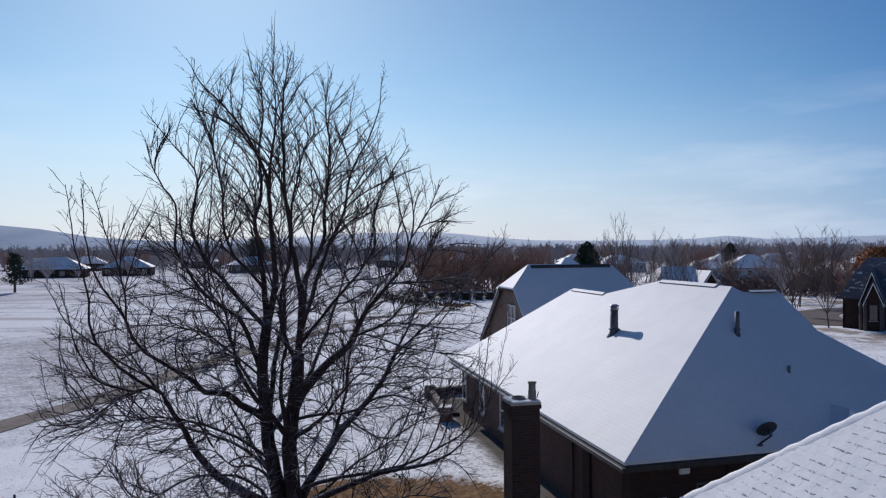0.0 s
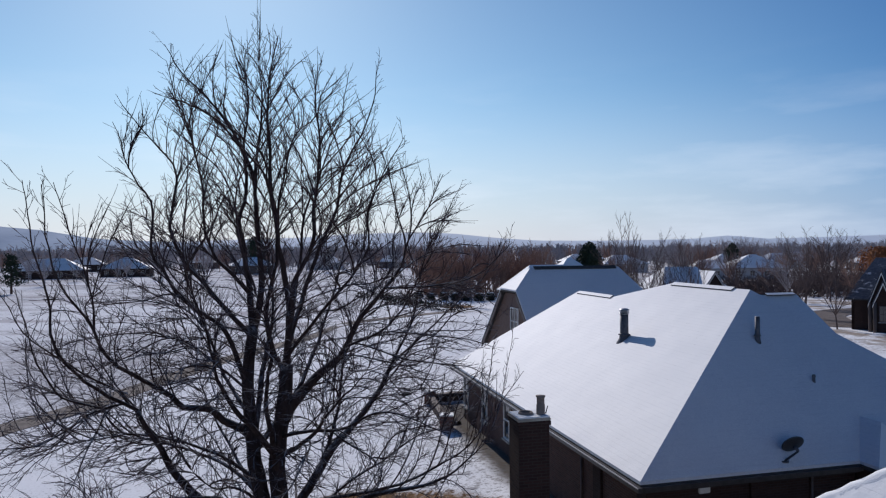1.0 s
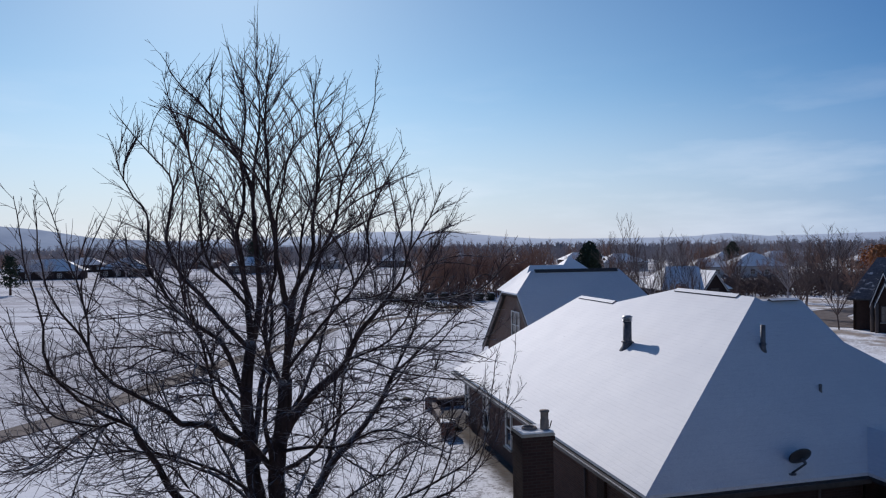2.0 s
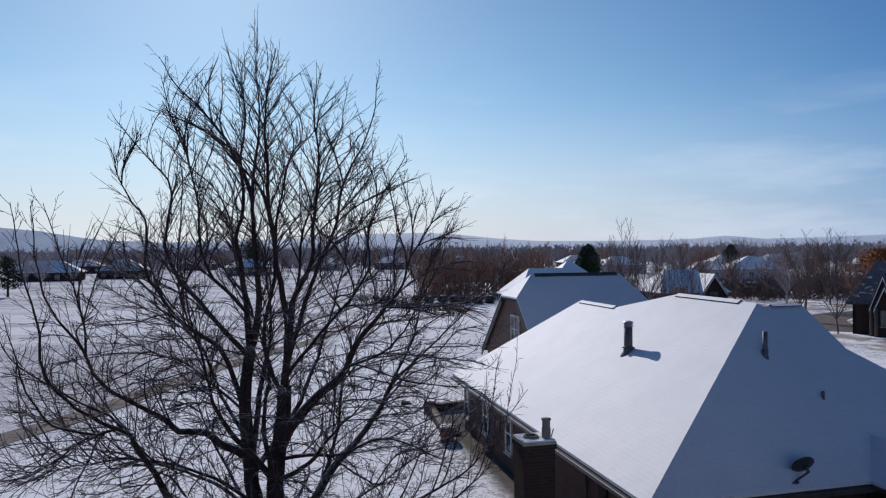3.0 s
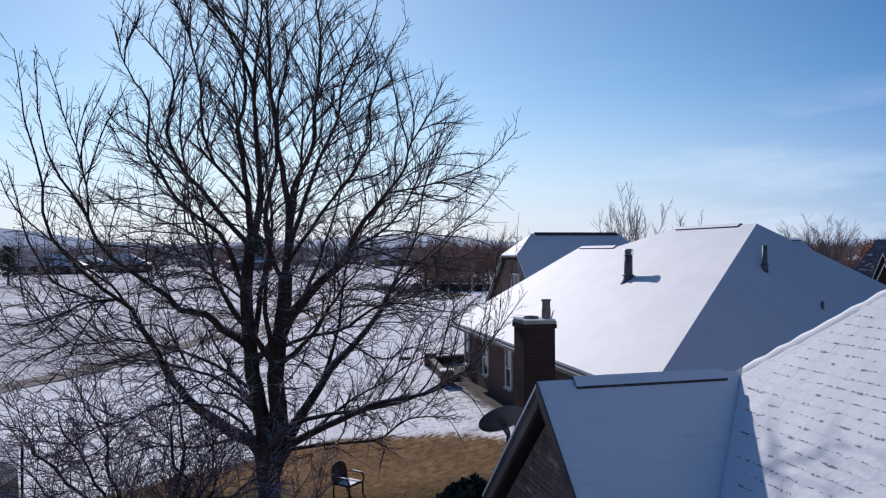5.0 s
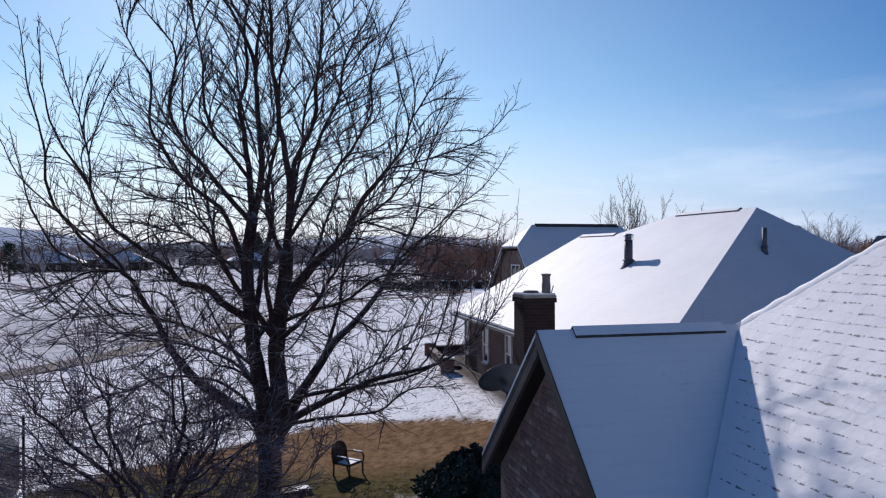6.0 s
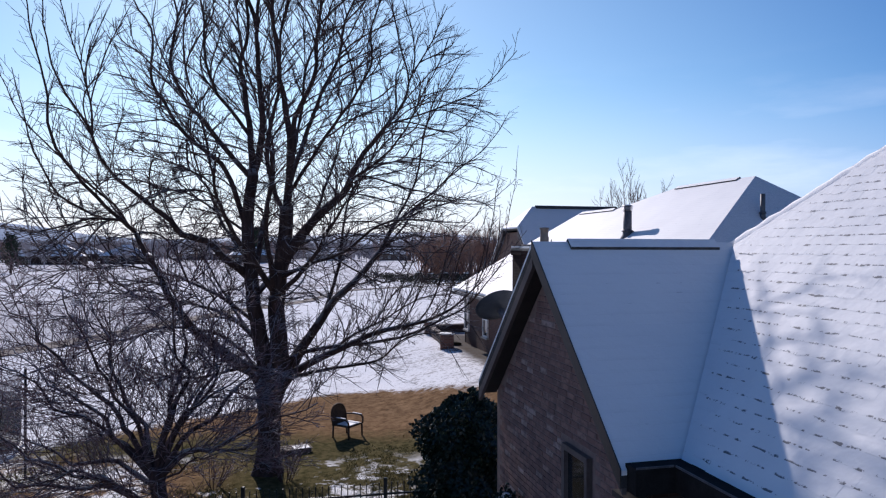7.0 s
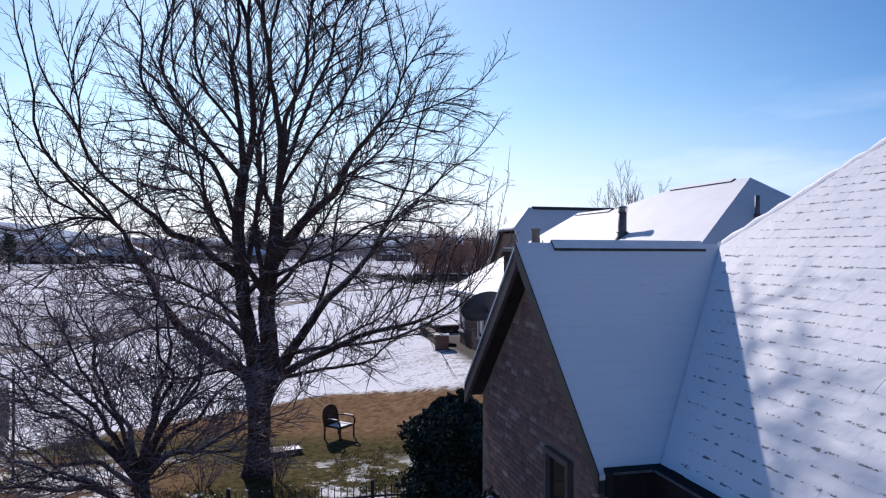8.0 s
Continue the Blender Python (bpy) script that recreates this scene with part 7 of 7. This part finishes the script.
def trampoline():
    """Netted trampoline half seen beyond the small tree."""
    cx, cy = -10.74, 16.96
    z = height(cx, cy)
    t = thing("trampoline", (cx, cy, z), "round trampoline with a grey safety net in the yard", "trampoline")
    r = 1.75
    ring = [Vector((cx + r * math.cos(a), cy + r * math.sin(a), z + 0.75)) for a in np.linspace(0, 2 * math.pi, 33)]
    tubes("frame_ring", [(ring, 0.03, 0.03, 8)], M["iron"], t)
    lathe("mat", (cx, cy, z + 0.74), [(0.001, 0), (r * 0.92, 0), (r * 0.92, -0.012), (0.001, -0.012)], M["snow"], t, "snow-covered jumping mat", 32)
    lathe("pad", (cx, cy, z + 0.76), [(r * 0.86, 0.0), (r * 0.88, 0.03), (r * 1.02, 0.03), (r * 1.04, -0.02)], M["snow"], t, "snowy edge pad", 32)
    lathe("lower_net", (cx, cy, z + 0.8), [(r * 0.99, 0.1), (r * 1.0, 0.6), (r * 0.99, 1.08)], M["lower_net"], t, "dark close-woven lower net", 32)
    lathe("net", (cx, cy, z + 0.8), [(r * 0.99, 1.085), (r * 1.0, 1.3), (r * 0.99, 1.62)], M["netting"], t, "grey safety net", 32)
    for i in range(6):
        a = 2 * math.pi * i / 6 + 0.61
        rod("pole", (cx + r * 1.04 * math.cos(a), cy + r * 1.04 * math.sin(a), z - 0.05), (cx + r * 1.04 * math.cos(a), cy + r * 1.04 * math.sin(a), z + 2.5), 0.03, 0.03, M["iron"], t, "", 8)


trampoline()


def grass_tufts():
    rng = random.Random(8)
    verts, faces = [], []
    for _ in range(14000):
        x, y = rng.uniform(-13, 4), rng.triangular(14, 21.5, 18)
        if noise.noise((x * 0.5, y * 0.5, 3)) < -0.1:
            continue
        z = height(x, y)
        for _ in range(3):
            a = rng.uniform(0, 6.283)
            h = rng.uniform(0.02, 0.055)
            d = Vector((math.cos(a), math.sin(a), 0)) * 0.012
            lean = Vector((rng.gauss(0, 0.03), rng.gauss(0, 0.03), h))
            p = Vector((x + rng.gauss(0, 0.05), y + rng.gauss(0, 0.05), z - 0.01))
            k = len(verts)
            verts += [p - d, p + d, p + lean]
            faces.append((k, k + 1, k + 2))
    tagged(mesh_part("lawn_grass", verts, faces, M["grass"]), "dry blades of winter grass through the snow", "grass", kind="stuff")


grass_tufts()

# ---- pieces: bricks of the gable, shingles of the near roof ----
def gable_bricks():
    rng = random.Random(14)
    me = None
    bm = bmesh.new()
    bmesh.ops.create_cube(bm, size=1.0)
    bmesh.ops.scale(bm, vec=(0.03, 0.194, 0.058), verts=bm.verts)
    bmesh.ops.bevel(bm, geom=[e for e in bm.edges], offset=0.005, segments=1, affect="EDGES")
    me = bpy.data.meshes.new("brick")
    bm.to_mesh(me)
    bm.free()
    k = Mat("gable_brick", (0.2, 0.11, 0.08), 0.9, 0.0, 0.2)
    c = k.mix(k.ramp(k.random(), 0.0, 0.75), (0.19, 0.11, 0.094), (0.27, 0.16, 0.136))
    c = k.mix(k.ramp(k.random(), 0.9, 0.95), c, (0.36, 0.27, 0.245))
    c = k.mix(k.ramp(k.noise(9, 5, 0.7), 0.42, 0.62, 0, 0.6), c, (0.11, 0.078, 0.072))
    k.color(c)
    k.bump(k.noise(55, 4), 0.6, 0.008)
    me.materials.append(k.m)
    inv = undo(gable)
    rest_v, rest_f = [], []
    count = 0
    row = 0
    z = 5.15
    turn = TH
    while z > 0.3:
        half = min(GV - G0, (GAPEX - z - 0.05) / PITCH)
        v = GV - half + (0.05 if row % 2 else 0.15)
        while v < GV + half - 0.06:
            if not (abs(v - 8.5) < 0.41 and abs(z - 2.33) < 0.95):
                p = P(GW, v, z)
                if count < 300 and z > 1.7 and v < 11.0:
                    o = new("brick", me)
                    o.parent = gable
                    o.matrix_parent_inverse = inv
                    o.matrix_basis = Matrix.LocRotScale(p + NV * rng.uniform(-0.004, 0.004), Euler((0, 0, turn)), None)
                    count += 1
                else:
                    b = len(rest_v)
                    for su, sv, sz in ((-1, -1, -1), (-1, 1, -1), (-1, 1, 1), (-1, -1, 1), (1, -1, -1), (1, 1, -1), (1, 1, 1), (1, -1, 1)):
                        rest_v.append(p + NV * su * 0.015 + DV * sv * 0.097 + Vector((0, 0, sz * 0.029)))
                    rest_f += [tuple(b + i for i in q) for q in ((0, 3, 2, 1), (0, 1, 5, 4), (1, 2, 6, 5), (2, 3, 7, 6), (3, 0, 4, 7))]
            v += 0.205
        z -= 0.0685
        row += 1
    k2 = Mat("gable_brick_rest", (0.2, 0.11, 0.08), 0.9, 0.0, 0.2)
    isl = k2.geo.outputs["Random Per Island"]
    c = k2.mix(k2.ramp(isl, 0.0, 0.75), (0.19, 0.11, 0.094), (0.27, 0.16, 0.136))
    c = k2.mix(k2.ramp(isl, 0.9, 0.95), c, (0.36, 0.27, 0.245))
    c = k2.mix(k2.ramp(k2.noise(9, 5, 0.7), 0.42, 0.62, 0, 0.6), c, (0.11, 0.078, 0.072))
    k2.color(c)
    k2.bump(k2.noise(55, 4), 0.6, 0.008)
    tagged(mesh_part("brick_field", rest_v, rest_f, k2.m, gable, "courses of brown brick"), kind="stuff")


gable_bricks()


def near_shingles():
    """Snowed-over shingle tabs on the sunlit slope next to the camera."""
    rng = random.Random(31)
    slope = math.atan(PITCH)
    up = NV * math.cos(slope) + Vector((0, 0, math.sin(slope)))
    nrm = -NV * math.sin(slope) + Vector((0, 0, math.cos(slope)))
    deck = [o for o in house.children if o.name.startswith("roof")][0]
    inv = undo(deck)
    turn = Matrix((DV, up, nrm)).transposed()
    w, l, t = 0.333, 0.165, 0.0055

    def tab(dx):
        vs = [(-w / 2, 0, 0), (w / 2, 0, 0), (w / 2, l, -0.012), (-w / 2, l, -0.012), (-w / 2, 0.0, t), (-w / 6, -0.004 + dx, t * 1.15), (w / 6, 0.003, t * 1.05), (w / 2, 0.0, t), (w / 2, l, 0.004), (w / 6, l, 0.005), (-w / 6, l, 0.004), (-w / 2, l, 0.004)]
        fs = [(4, 5, 10, 11), (5, 6, 9, 10), (6, 7, 8, 9), (0, 1, 7, 6, 5, 4), (1, 2, 8, 7), (3, 0, 4, 11)]
        uv = [(v[0], v[1] if v[2] > 0.001 else 0.0) for v in vs]
        return vs, fs, uv

    shapes = []
    for i in range(4):
        vs, fs, uv = tab(rng.uniform(-0.012, 0.01))
        me = bpy.data.meshes.new("shingle")
        me.from_pydata(vs, [], fs)
        lay = me.uv_layers.new(name="UVMap")
        for li, lp in enumerate(me.loops):
            lay.data[li].uv = uv[lp.vertex_index]
        me.materials.append(M["tab"])
        shapes.append((me, vs, fs, uv))
    rest_v, rest_f, rest_u = [], [], []
    count, row = 0, 0
    s = 0.02
    total = HALF / math.cos(slope)
    while s < total - 0.15:
        run = s * math.cos(slope)
        hi = GV - GH + run if run < GH else GV + GH - run
        v = MV0 + run + 0.25 + (0.16 if row % 2 else 0.0)
        while v < hi - 0.3:
            i = rng.randrange(4)
            base = P(MU, v, EAVE) + up * s + nrm * (0.0635 + rng.uniform(0, 0.0015))
            lay = Matrix.Translation(base) @ turn.to_4x4() @ pose(0, 0, 0, rng.uniform(-0.12, 0.12), 0, rng.uniform(-0.2, 0.2))
            if count < 300 and 4.9 < v < 7.6 and s < 4.2:
                o = new("shingle", shapes[i][0])
                o.parent = deck
                o.matrix_parent_inverse = inv
                o.matrix_basis = lay
                count += 1
            else:
                b = len(rest_v)
                rest_v += [lay @ Vector(q) for q in shapes[i][1]]
                rest_u += shapes[i][3]
                rest_f += [tuple(b + q for q in f) for f in shapes[i][2]]
            v += 0.328
        s += 0.135
        row += 1
    tagged(mesh_part("shingle_field", rest_v, rest_f, M["tab"], deck, "courses of snowed-over shingles", rest_u), kind="stuff")


near_shingles()
